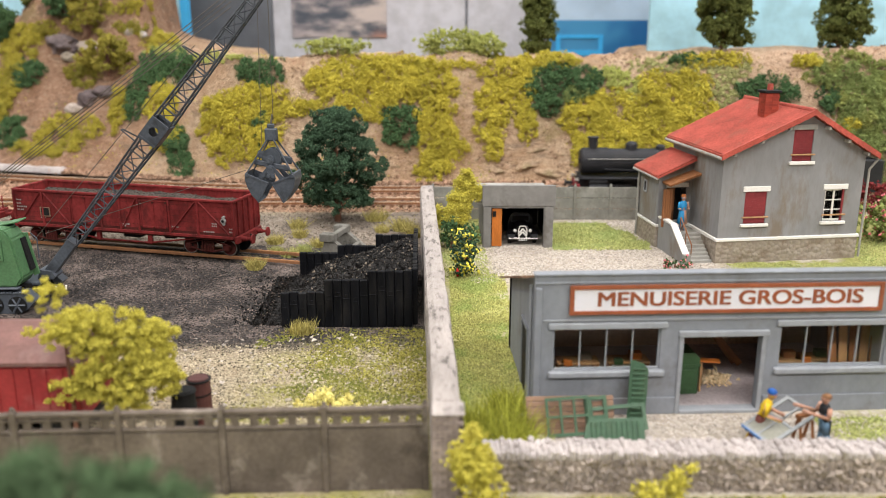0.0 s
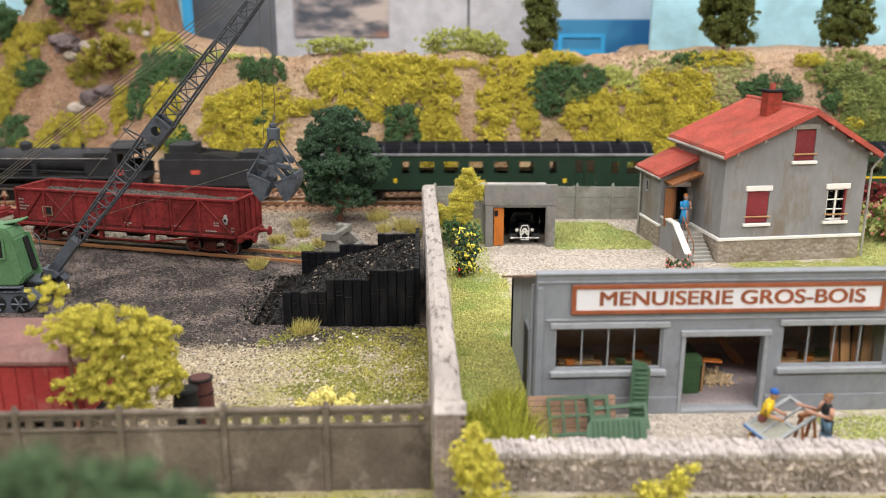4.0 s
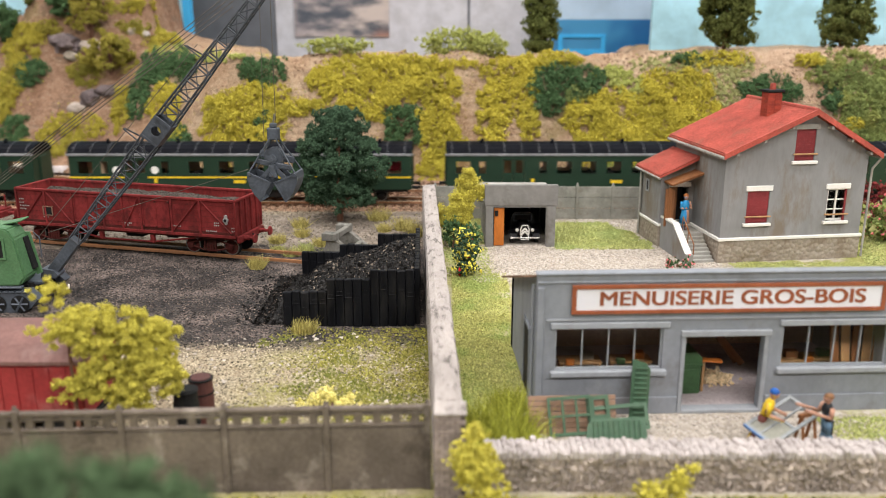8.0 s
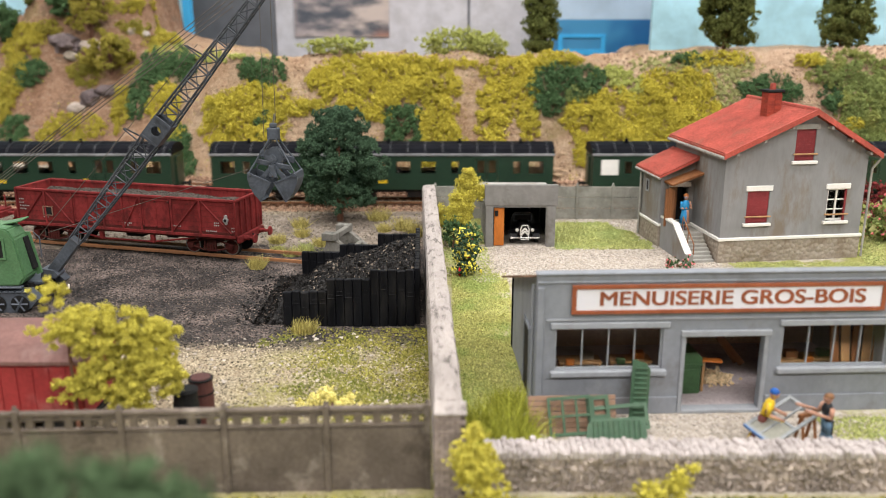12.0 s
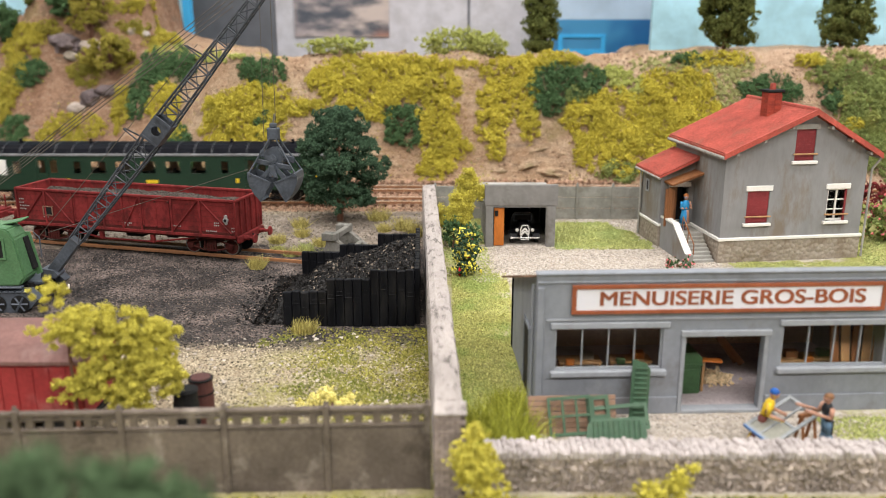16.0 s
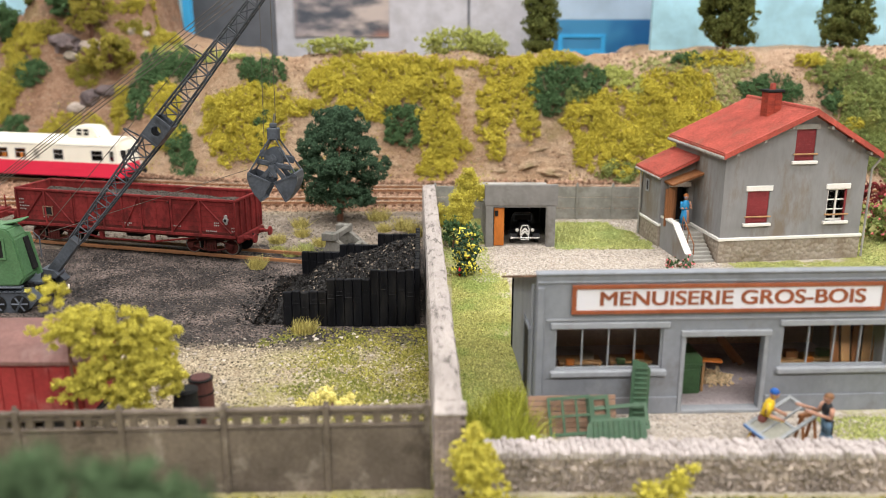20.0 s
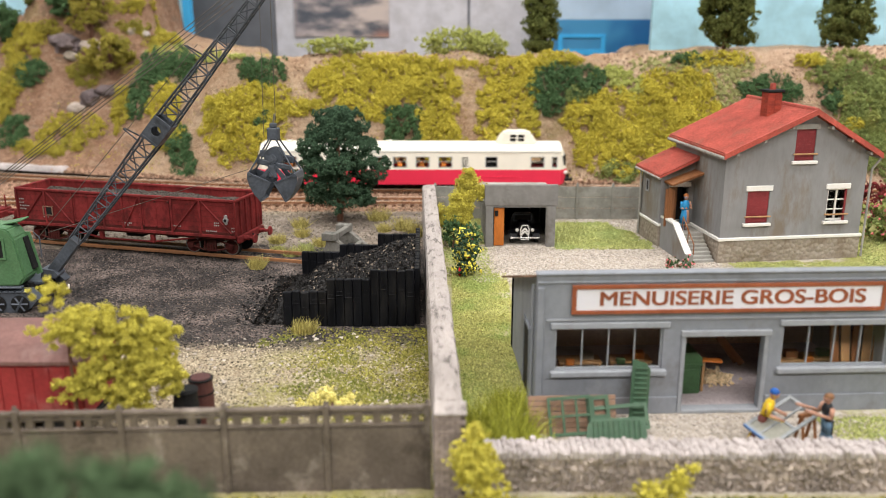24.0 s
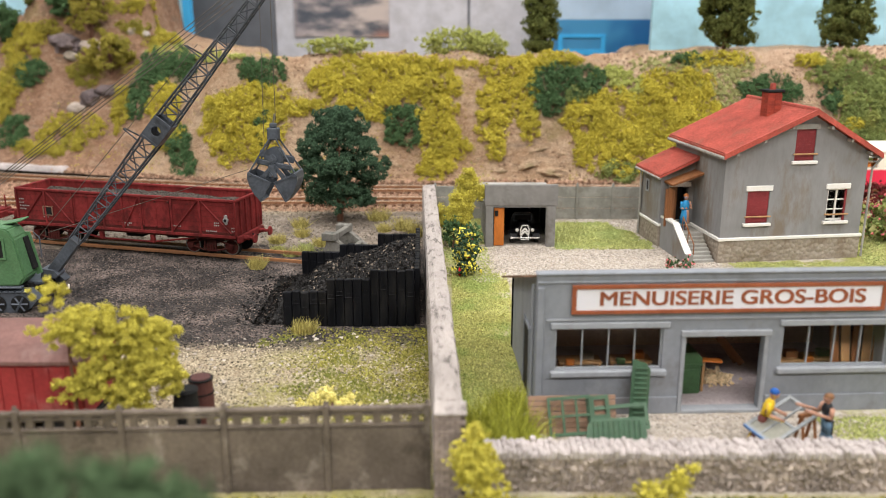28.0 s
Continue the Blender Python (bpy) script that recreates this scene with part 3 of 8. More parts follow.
# ---- walls and fences ----
def dividing_wall():
    t = thing("dividing_wall", "weathered stone wall with rounded coping and brick end", "wall", kind="structure")
    n = 60
    v, f = [], []
    prof = [(-0.42, 0.0), (-0.42, 2.3), (-0.36, 2.5), (-0.15, 2.6), (0.15, 2.6), (0.36, 2.5), (0.42, 2.3), (0.42, 0.0)]
    for i in range(n):
        y = 21.25 + 30.6 * i / (n - 1)
        cx = 0.17 - 1.05 * (y - 21.25) / 30.6
        for u, z in prof:
            w = Vector((u * 3, y, z * 2))
            v.append((cx + u * (1 + 0.12 * noise.noise(w * 0.8)), y, z + (0.09 * noise.noise(w * 0.9 + Vector((5, 0, 0))) if z > 1 else 0)))
    k = len(prof)
    for i in range(n - 1):
        for j in range(k - 1):
            f.append((k * i + j, k * i + j + 1, k * i + k + j + 1, k * i + k + j))
    f += [tuple(range(k)), tuple(range(k * n - 1, k * n - k - 1, -1))]
    soup("wall_body", v, f, "coping", t)
    part("pier", bx(-0.22, 0.6, 20.55, 21.25, 0, 2.5, 0.02), "concrete", t)
    for r in range(20):
        for c in range(3):
            off = 0.14 if r % 2 else 0.0
            a, b = max(-0.24, -0.24 + 0.29 * c - off), min(0.62, -0.24 + 0.29 * (c + 1) - off - 0.02)
            if b - a > 0.05:
                part("brick", bx(a, b, 20.5, 20.58, 0.02 + r * 0.124, 0.125 + r * 0.124), "brick_grey", t)
    part("cap", bx(-0.26, 0.64, 20.48, 21.3, 2.5, 2.6, 0.04), "coping", t)


def concrete_fence(name, label, x0, x1, y0, y1, high, bays, mt, open_top):
    t = thing(name, label, "fence", kind="structure")
    for i in range(bays + 1):
        x, y = x0 + (x1 - x0) * i / bays, y0 + (y1 - y0) * i / bays
        b = bx(x - 0.09, x + 0.09, y - 0.11, y + 0.09, 0, high + 0.06, 0.02)
        box(b, x - 0.06, x + 0.06, y - 0.06, y + 0.05, high + 0.06, high + 0.16, 0.03)
        part("post", b, mt, t)
        if i == bays:
            continue
        xb, yb = x0 + (x1 - x0) * (i + 1) / bays, y0 + (y1 - y0) * (i + 1) / bays
        rot = Matrix.Rotation(math.atan2(yb - y, xb - x), 4, "Z")
        ln, cx, cy = math.hypot(xb - x, yb - y) - 0.18, (x + xb) / 2, (y + yb) / 2
        panels = 1 if open_top else 3
        top = high - 0.62 if open_top else high - 0.05
        for k in range(panels):
            za, zb = top * k / panels + 0.01, top * (k + 1) / panels - 0.02
            part("panel", bx(cx - ln / 2, cx + ln / 2, cy - 0.05, cy + 0.05, za, zb, 0.015, rot), mt, t)
        if open_top:
            part("rail", bx(cx - ln / 2, cx + ln / 2, cy - 0.09, cy + 0.09, high - 0.14, high, 0.03, rot), mt, t)
            part("rail", bx(cx - ln / 2, cx + ln / 2, cy - 0.07, cy + 0.07, high - 0.6, high - 0.5, 0.02, rot), mt, t)
            part("rail", bx(cx - ln / 2, cx + ln / 2, cy - 0.06, cy + 0.06, high - 0.27, high - 0.19, 0.02, rot), mt, t)
            m = 5
            for k in range(m):
                u = -ln / 2 + ln * (k + 0.5) / m
                q = rot @ Vector((u, 0, 0))
                part("baluster", bx(cx + q.x - 0.115, cx + q.x + 0.115, cy + q.y - 0.045, cy + q.y + 0.045, high - 0.5, high - 0.14, 0.02), mt, t)


def stone_wall():
    t = thing("stone_wall", "rubble stone wall with pale rounded capstones", "wall", kind="structure")
    rng = np.random.default_rng(12)
    core = bmesh.new()
    box(core, 1.3, 17, 20.95, 21.6, 0, 1.1)
    part("core", core, "rubble", t)
    pts = []
    for r in range(9):
        z = 0.05 + r * 0.115
        x = 1.25 + rng.uniform(0, 0.1)
        while x < 16.6:
            pts.append((x, 20.93 + rng.normal(0, 0.015), z + rng.normal(0, 0.02)))
            x += rng.uniform(0.1, 0.2)
    v, f = crumbs(pts, 0.1, rng, 0.35)
    tagged(soup("stones", v, f, "rubble", t), kind="stuff")
    x = 1.15
    while x < 16.6:
        w = rng.uniform(0.1, 0.2)
        y = 20.84
        while y < 21.62:
            k = rng.uniform(0.22, 0.5)
            rot = Euler((rng.normal(0, 0.12), rng.normal(0, 0.15), rng.normal(0, 0.15))).to_matrix().to_4x4()
            part("capstone", bx(x, x + w + 0.01, y, min(y + k, 21.75), 0.98, 1.24 + rng.normal(0, 0.04), 0.05, rot), "rubble_top", t)
            y += k - 0.02
        x += w


dividing_wall()
concrete_fence("front_fence", "grey concrete panel fence with openwork top", -14.2, -0.42, 20.55, 21.1, 2.55, 5, "concrete", True)
concrete_fence("garden_fence", "pale concrete panel fence along the railway", -0.5, 13.2, 53.6, 53.4, 2.2, 6, "fence_far", False)
stone_wall()


# ---- lettering ----
def lettering(name, text, high, m, material, parent, bold=0.0, depth=0.01, width=None):
    """Raised letters with the built-in font, standing in the xz plane of the pose m, centred on it."""
    cu = bpy.data.curves.new(name, "FONT")
    cu.body, cu.size, cu.extrude, cu.offset, cu.align_x, cu.align_y = text, high * S * 1.37, depth * S, bold * S, "CENTER", "CENTER"
    tmp = bpy.data.objects.new(name, cu)
    me = bpy.data.meshes.new_from_object(tmp)
    bpy.data.objects.remove(tmp)
    xs = [v.co.x for v in me.vertices]
    k = width * S / (max(xs) - min(xs)) if width else 1.0
    me.transform(m @ Matrix.Rotation(radians(90), 4, "X") @ Matrix.Diagonal((k, 1, 1, 1)))
    return finish(name, me, material, parent, "")


def pane_material(name, tint, rough=0.05):
    n = Nodes(name)
    n.b.inputs["Transmission Weight"].default_value = 1.0
    n.b.inputs["IOR"].default_value = 1.25
    return n.done(tint, rough)


M["shop_glass"] = pane_material("dusty_shop_glass", (0.8, 0.78, 0.72), 0.03)


def tiled(name, parent, origin, along, down, length, run, mt, tile_w=0.125, course=0.115):
    """A roof slope covered with rows of small tiles; along and down are unit vectors."""
    along, down = Vector(along), Vector(down)
    up = along.cross(down)
    up = up if up.z > 0 else -up
    rng = random.Random(3)
    v, f = [], []
    for r in range(int(run / course)):
        n = int(length / tile_w)
        for c in range(n):
            a, b = length * c / n, length * (c + 1) / n - 0.012
            lift = 0.018 + rng.uniform(-0.008, 0.01)
            p = [origin + along * u + down * w + up * h for u, w, h in
                 ((a, r * course, 0.012), (b, r * course, 0.012), (b, (r + 1) * course + 0.03, lift), (a, (r + 1) * course + 0.03, lift),
                  (a, (r + 1) * course + 0.03, 0.0), (b, (r + 1) * course + 0.03, 0.0))]
            i = len(v)
            mid = (p[0] + p[1]) / 2 + up * 0.02, (p[2] + p[3]) / 2 + up * 0.022
            v += [*p, *mid]
            f += [(i, i + 6, i + 7, i + 3), (i + 6, i + 1, i + 2, i + 7), (i + 3, i + 7, i + 2, i + 5, i + 4)]
    return tagged(soup(name, v, f, mt, parent), kind="stuff")


# ---- the house ----
def house():
    H = thing("house", "grey rendered railway house with red tiled roof", "house", P(14.64, 43.4, 0, 0, 0, 7.8))
    L, D, EZ, RZ, AX = 7.95, 6.5, 5.8, 7.84, 4.5
    # plinth of stone, white band, walls with openings
    part("plinth", bx(-0.06, L + 0.06, -0.06, D + 0.06, 0, 1.2, 0.02), "stone", H, "rough stone plinth")
    part("band", bx(-0.12, L + 0.12, -0.12, D + 0.12, 1.2, 1.36, 0.02), "white", H, "white painted band")
    holes = [(1.36, 2.58, 2.12, 3.85), (5.88, 6.98, 2.12, 3.85), (3.74, 4.84, 5.4, 7.05)]
    front = wall_with_holes(bmesh.new(), 0, L, 1.36, EZ, 0, 0.28, [h if h[3] < EZ else (h[0], h[1], h[2], EZ) for h in holes])
    part("front_wall", front, "render_grey", H)
    g = bmesh.new()
    for pts in ([(0, EZ), (3.74, EZ), (3.74, EZ + (RZ - EZ) * 3.74 / AX)], [(3.74, 7.05), (4.84, 7.05), (4.84, RZ - (RZ - EZ) * 0.34 / 3.45), (AX, RZ), (3.74, EZ + (RZ - EZ) * 3.74 / AX)],
                [(4.84, EZ), (L, EZ), (4.84, RZ - (RZ - EZ) * 0.34 / 3.45)]):
        slab(g, pts, "y", 0, 0.28)
    part("gable", g, "render_grey", H)
    part("side_wall", bx(0, 0.28, 0.28, D, 1.36, EZ), "render_grey", H)
    part("side_wall", bx(L - 0.28, L, 0.28, D, 1.36, EZ), "render_grey", H)
    b = bx(0.28, L - 0.28, D - 0.28, D, 1.36, EZ)
    slab(b, [(0, EZ), (L, EZ), (AX, RZ)], "y", D - 0.28, D)
    part("back_wall", b, "render_grey", H)
    part("ceiling_boards", bx(0.28, L - 0.28, 0.28, D - 0.28, EZ - 0.1, EZ), "wood_brown", H)
    # windows and shutters
    for k, (x0, x1, z0, z1) in enumerate(holes):
        part("lintel", bx(x0 - 0.14, x1 + 0.14, -0.07, 0.1, z1, z1 + 0.28, 0.02), "white" if k < 2 else "concrete_far", H, "white stone lintel" if k < 2 else "")
        part("sill", bx(x0 - 0.16, x1 + 0.16, -0.16, 0.12, z0 - 0.16, z0, 0.02), "white", H, "white stone sill")
        bar = rd((x0 - 0.12, -0.1, z0 + 0.36), (x1 + 0.12, -0.1, z0 + 0.36), 0.045)
        for u in (x0 + 0.02, x1 - 0.02):
            rod(bar, (u, 0.1, z0 + 0.36), (u, -0.1, z0 + 0.36), 0.03)
        part("guard_bar", bar, "wood_raw", H, "brown guard rail")
        if k == 1:
            w = part("window", wall_with_holes(bmesh.new(), x0, x1, z0, z1, 0.1, 0.18, [(x0 + 0.09 + i * (x1 - x0 - 0.06) / 2, x0 + (i + 1) * (x1 - x0 - 0.06) / 2, z0 + 0.1 + j * 0.53, z0 + 0.58 + j * 0.53) for i in (0, 1) for j in (0, 1, 2)]), "white", H, "white casement window")
            part("pane", bx(x0 + 0.02, x1 - 0.02, 0.13, 0.15, z0 + 0.02, z1 - 0.02), "glass", w)
            # added dark sheet behind the pane, in place of the room's shade
            part("room_back", bx(x0 - 0.3, x1 + 0.3, 1.0, 1.05, z0 - 0.3, z1 + 0.3), "dark_metal", H)
            part("shutter", bx(x1 - 0.1, x1 + 0.02, 0.02, 0.1, z0, z1), "shutter_red", H)
        else:
            sh = part("shutter", bx(x0, x1, 0.06, 0.12, z0, z1), "shutter_red", H, "closed dark red slatted shutter")
            for i in range(int((z1 - z0) / 0.09)):
                part("slat", bx(x0 + 0.08, x1 - 0.08, 0.05, 0.08, z0 + 0.05 + i * 0.09, z0 + 0.115 + i * 0.09), "shutter_red", sh)
    # roof
    ov = 0.45
    sl_l, sl_r = (RZ - EZ) / AX, (RZ - EZ) / (L - AX)
    for nm, sx, s, w in (("roof_slope", -1, sl_l, AX + 0.3), ("roof_slope", 1, sl_r, L - AX + 0.45)):
        r = sl([(AX, RZ + 0.05), (AX + sx * w, RZ + 0.05 - s * w), (AX + sx * w, RZ + 0.2 - s * w), (AX, RZ + 0.22)], "y", -ov, D + ov)
        slope = part(nm, r, "roof_red", H, "bright red tiled slope")
        d = Vector((sx, 0, -s)).normalized()
        tiled("tiles", slope, Vector((AX, -ov - 0.02, RZ + 0.225)), (0, 1, 0), d, D + 2 * ov + 0.04, w * math.sqrt(1 + s * s), "roof_red")
        v = bmesh.new()
        for i in range(11):
            u0, u1 = w * i / 11, w * (i + 1) / 11 + 0.04
            slab(v, [(AX + sx * u0, RZ + 0.3 - s * u0), (AX + sx * u1, RZ + 0.27 - s * u1), (AX + sx * u1, RZ - 0.02 - s * u1), (AX + sx * u0, RZ + 0.01 - s * u0)], "y", -ov - 0.08, -ov + 0.06)
        part("verge_tiles", v, "roof_red", H)
        e = AX + sx * w
        part("gutter", rd((e, -ov, RZ - s * w + 0.02), (e, D + ov, RZ - s * w + 0.02), 0.09), "concrete_far", H, "pale zinc gutter")
        for q in (0.25, 0.55, 0.85):
            u = AX + sx * w * q
            part("purlin", bx(u - 0.07, u + 0.07, -ov + 0.02, 0.02, RZ - s * w * q - 0.2, RZ - s * w * q - 0.03, 0.01), "concrete_far", H)
    rt = bmesh.new()
    for i in range(18):
        y = -ov + (D + 2 * ov) * i / 18
        rod(rt, (AX, y, RZ + 0.2), (AX, y + 0.5, RZ + 0.22), 0.13, 0.15, 8)
    part("ridge_tiles", rt, "roof_red", H)
    part("downpipe", rod(rd((L + 0.22, -0.1, 0.1), (L + 0.22, -0.1, 4.9), 0.06), (L + 0.22, -0.1, 4.9), (L + 0.5, -0.35, 5.5), 0.06), "concrete_far", H, "grey downpipe")
    # chimney of brick courses
    c = part("chimney", bx(3.12, 3.87, 2.1, 2.8, 6.9, 8.75), "brick", H, "red brick chimney with two pots")
    for r in range(15):
        for k, (a, b2) in enumerate(((3.1, 3.48), (3.5, 3.89))):
            o = 0.0 if r % 2 else 0.09
            part("brick", bx(a, b2 - o * (k == 1), 2.07, 2.12, 6.65 + r * 0.14, 6.77 + r * 0.14), "brick", c)
        part("brick", bx(3.09, 3.14, 2.1 + 0.1 * (r % 2), 2.44 + 0.1 * (r % 2), 6.65 + r * 0.14, 6.77 + r * 0.14), "brick", c)
        part("brick", bx(3.09, 3.14, 2.46 + 0.1 * (r % 2), 2.8, 6.65 + r * 0.14, 6.77 + r * 0.14), "brick", c)
    part("cap", bx(3.02, 3.97, 2.0, 2.9, 8.75, 8.89, 0.02), "dark_metal", c, "dark slab")
    part("chimney_pot", rd((3.5, 2.45, 8.89), (3.5, 2.45, 9.22), 0.17, 0.14, n=12), "roof_red", c)
    # annex with the entrance
    ax0, ay0, ay1 = -1.95, 3.6, 6.5
    part("annex_plinth", bx(ax0 - 0.04, -0.06, ay0 - 0.04, ay1, 0, 1.2, 0.02), "stone", H)
    part("annex_band", bx(ax0 - 0.1, -0.12, ay0 - 0.1, ay1 + 0.05, 1.2, 1.34, 0.02), "white", H)
    b = bx(ax0, ax0 + 0.25, ay0, ay1, 1.34, 4.1)
    part("annex_side_wall", b, "render_grey", H)
    fw = wall_with_holes(bmesh.new(), ax0 + 0.25, 0, 1.34, 4.1, ay0, ay0 + 0.25, [(-1.45, -0.3, 1.34, 3.75)])
    slab(fw, [(ax0 + 0.25, 4.1), (0, 4.1), (0, 4.95)], "y", ay0, ay0 + 0.25)
    part("annex_front_wall", fw, "render_grey", H)
    part("annex_back_wall", sl([(ax0, 1.34), (0, 1.34), (0, 4.95), (ax0, 4.05)], "y", ay1 - 0.2, ay1), "render_grey", H)
    r = sl([(0.0, 5.0), (ax0 - 0.3, 4.02), (ax0 - 0.3, 4.18), (0.0, 5.2)], "y", ay0 - 0.45, ay1 + 0.35)
    aroof = part("annex_roof", r, "roof_red", H, "red tiled lean-to roof")
    tiled("tiles", aroof, Vector((0, ay0 - 0.47, 5.21)), (0, 1, 0), Vector((-2.25, 0, -1.02)).normalized(), 3.75, 2.5, "roof_red")
    part("annex_gutter", rd((ax0 - 0.3, ay0 - 0.45, 4.02), (ax0 - 0.3, ay1 + 0.35, 4.02), 0.07), "concrete_far", H, "pale gutter")
    part("annex_downpipe", rd((ax0 - 0.12, ay1 - 0.1, 0.1), (ax0 - 0.12, ay1 - 0.1, 3.95), 0.06), "concrete_far", H)
    wn = wall_with_holes(bmesh.new(), 5.3, 5.75, 2.85, 3.55, -ax0, -ax0 + 0.05, [(5.38, 5.67, 2.93, 3.47)])
    bmesh.ops.rotate(wn, cent=(0, 0, 0), matrix=Matrix.Rotation(radians(90), 3, "Z"), verts=wn.verts)
    part("small_window", wn, "shop_trim", H, "small grey-framed window")
    part("small_pane", bx(ax0 - 0.02, ax0, 5.35, 5.7, 2.9, 3.5), "dark_metal", H)
    # dark sheet set inside the opening to act as the entrance's shade
    part("doorway_dark", bx(-1.5, -0.25, ay0 + 0.9, ay0 + 0.95, 1.34, 3.5), "dark_metal", H)
    d = bx(-1.95, -1.42, ay0 - 0.75, ay0 - 0.69, 1.36, 3.5)
    for i in range(4):
        box(d, -1.93 + i * 0.13, -1.83 + i * 0.13, ay0 - 0.79, ay0 - 0.74, 1.4, 3.46)
    part("screen", d, "wood_brown", H, "brown boarded porch screen")
    part("door", bx(-1.4, -0.95, ay0 + 0.05, ay0 + 0.12, 1.36, 3.42, 0.01), "wood_brown", H, "brown wooden door standing ajar")
    part("door_lintel", bx(-1.5, -0.2, ay0 - 0.06, ay0 + 0.06, 3.45, 3.7), "white", H)
    can = part("canopy", sl([(-1.75, 3.7), (0.0, 4.3), (0.0, 4.38), (-1.75, 3.78)], "y", ay0 - 1.15, ay0 + 0.02), "wood_brown", H, "small brown boarded canopy")
    for i in range(7):
        part("canopy_board", sl([(-1.78, 3.78), (0.02, 4.395), (0.02, 4.43), (-1.78, 3.815)], "y", ay0 - 1.17 + i * 0.17, ay0 - 1.02 + i * 0.17), "wood_brown", can)
    # porch and steps
    part("porch", bx(-1.75, -0.08, 1.75, ay0 - 0.04, 0, 1.2, 0.02), "concrete_far", H)
    for i in range(7):
        part("step", bx(-1.5, -0.14, 0.1 + i * 0.24, 0.34 + i * 0.24 + 0.02, 0, 0.15 + i * 0.15, 0.015), "concrete_far", H)
    fl = sl([(-0.15, 0), (-0.15, 0.5), (1.75, 1.75), (ay0 - 0.1, 1.75), (ay0 - 0.1, 0)], "x", -1.85, -1.6)
    part("stair_flank", fl, "render_grey", H)
    part("flank_cap", sl([(-0.2, 0.5), (-0.2, 0.58), (1.72, 1.84), (ay0 - 0.1, 1.84), (ay0 - 0.1, 1.75), (1.75, 1.75)], "x", -1.9, -1.55), "white", H, "white painted sloping cap")
    part("newel", bx(-1.92, -1.54, -0.4, -0.1, 0, 0.62, 0.03), "concrete_far", H)
    hr = rd((-1.3, 0.2, 1.0), (-1.3, 1.8, 2.15), 0.035)
    for u, z in ((0.2, 0.1), (1.0, 0.7), (1.8, 1.2)):
        rod(hr, (-1.3, u, z), (-1.3, u, z + 0.95), 0.03)
    part("handrail", hr, "wood_brown", H, "brown wooden handrail")


house()


# ---- the joinery workshop ----
def workshop():
    W = thing("workshop", "blue-grey joinery workshop with a long shop sign", "workshop", P(3.0, 25.55, 0, 0, 0, 2.4))
    L, D, T = 12.3, 6.0, 4.85
    w1, dr, w2 = (0.62, 4.15, 1.6, 3.05), (4.9, 7.5, 0.12, 2.72), (8.1, 11.65, 1.6, 3.05)
    part("front_wall", wall_with_holes(bmesh.new(), 0, L, 0, T, 0, 0.3, [w1, dr, w2]), "shop_grey", W)
    part("coping", bx(-0.04, L + 0.04, -0.07, 0.33, T, T + 0.07, 0.02), "shop_grey", W)
    part("cornice", bx(-0.02, L + 0.02, -0.05, 0.0, 4.58, 4.64, 0.015), "shop_grey", W)
    part("string_course", bx(0.3, L - 0.3, -0.05, 0.0, 3.3, 3.38, 0.015), "shop_trim", W)
    for a, b in ((0.0, 0.22), (L - 0.22, L)):
        part("pilaster", bx(a, b, -0.08, 0.0, 0.0, 4.45, 0.02), "shop_grey", W)
    part("skirting", bx(0.22, 4.75, -0.05, 0, 0, 0.6, 0.015), "shop_grey", W)
    part("skirting", bx(7.7, L - 0.22, -0.05, 0, 0, 0.6, 0.015), "shop_grey", W)
    for x0, x1, z0, z1 in (w1, w2):
        part("lintel", bx(x0 - 0.16, x1 + 0.18, -0.1, 0.02, z1 + 0.0, z1 + 0.2, 0.02), "shop_trim", W)
        part("sill", bx(x0 - 0.14, x1 + 0.14, -0.18, 0.05, z0 - 0.2, z0, 0.03), "shop_trim", W, "pale grey window sill")
        n = 4
        hs = [(x0 + 0.06 + (x1 - x0 - 0.08) * i / n, x0 + 0.02 + (x1 - x0 - 0.08) * (i + 1) / n, z0 + 0.06, z1 - 0.06) for i in range(n)]
        w = part("window", wall_with_holes(bmesh.new(), x0, x1, z0, z1, 0.08, 0.16, hs), "shop_trim", W, "long grey steel window")
        for h in hs:
            part("pane", bx(h[0], h[1], 0.115, 0.13, h[2], h[3]), "shop_glass", w).visible_shadow = False
    part("door_lintel", bx(dr[0] - 0.18, dr[1] + 0.2, -0.1, 0.02, dr[3], dr[3] + 0.2, 0.02), "shop_trim", W)
    part("jamb", bx(dr[0] - 0.14, dr[0], -0.06, 0.0, 0, dr[3], 0.015), "shop_trim", W)
    part("jamb", bx(dr[1], dr[1] + 0.14, -0.06, 0.0, 0, dr[3], 0.015), "shop_trim", W)
    part("threshold", bx(dr[0], dr[1], -0.1, 0.32, 0, 0.135, 0.02), "shop_trim", W)
    # sides, back, floor and the roof that falls to the back
    side = [(0.3, 0), (D, 0), (D, 2.9), (0.3, 4.7)]
    sw = part("side_wall", sl(side, "x", 0.0, 0.25), "shop_grey", W)
    part("side_wall", sl(side, "x", L - 0.25, L), "shop_grey", W)
    # a flat dark plate stands in for the shade of the door recess
    sd = part("side_door", bx(-0.02, 0.0, 1.3, 2.5, 0.1, 2.5, 0.005), "dark_metal", W, "dark plate for the shade inside a side doorway")
    part("frame", box(box(bx(-0.06, 0.0, 1.18, 1.3, 0.1, 2.62), -0.06, 0.0, 2.5, 2.62, 0.1, 2.62), -0.06, 0.0, 1.3, 2.5, 2.5, 2.62), "shop_grey", sd)
    back = mat("workshop_inner_wall", (0.5, 0.33, 0.22), 0.9, var=0.3, bump=0.2)
    part("back_wall", bx(0.25, L - 0.25, D - 0.25, D, 0, 2.9), back, W)
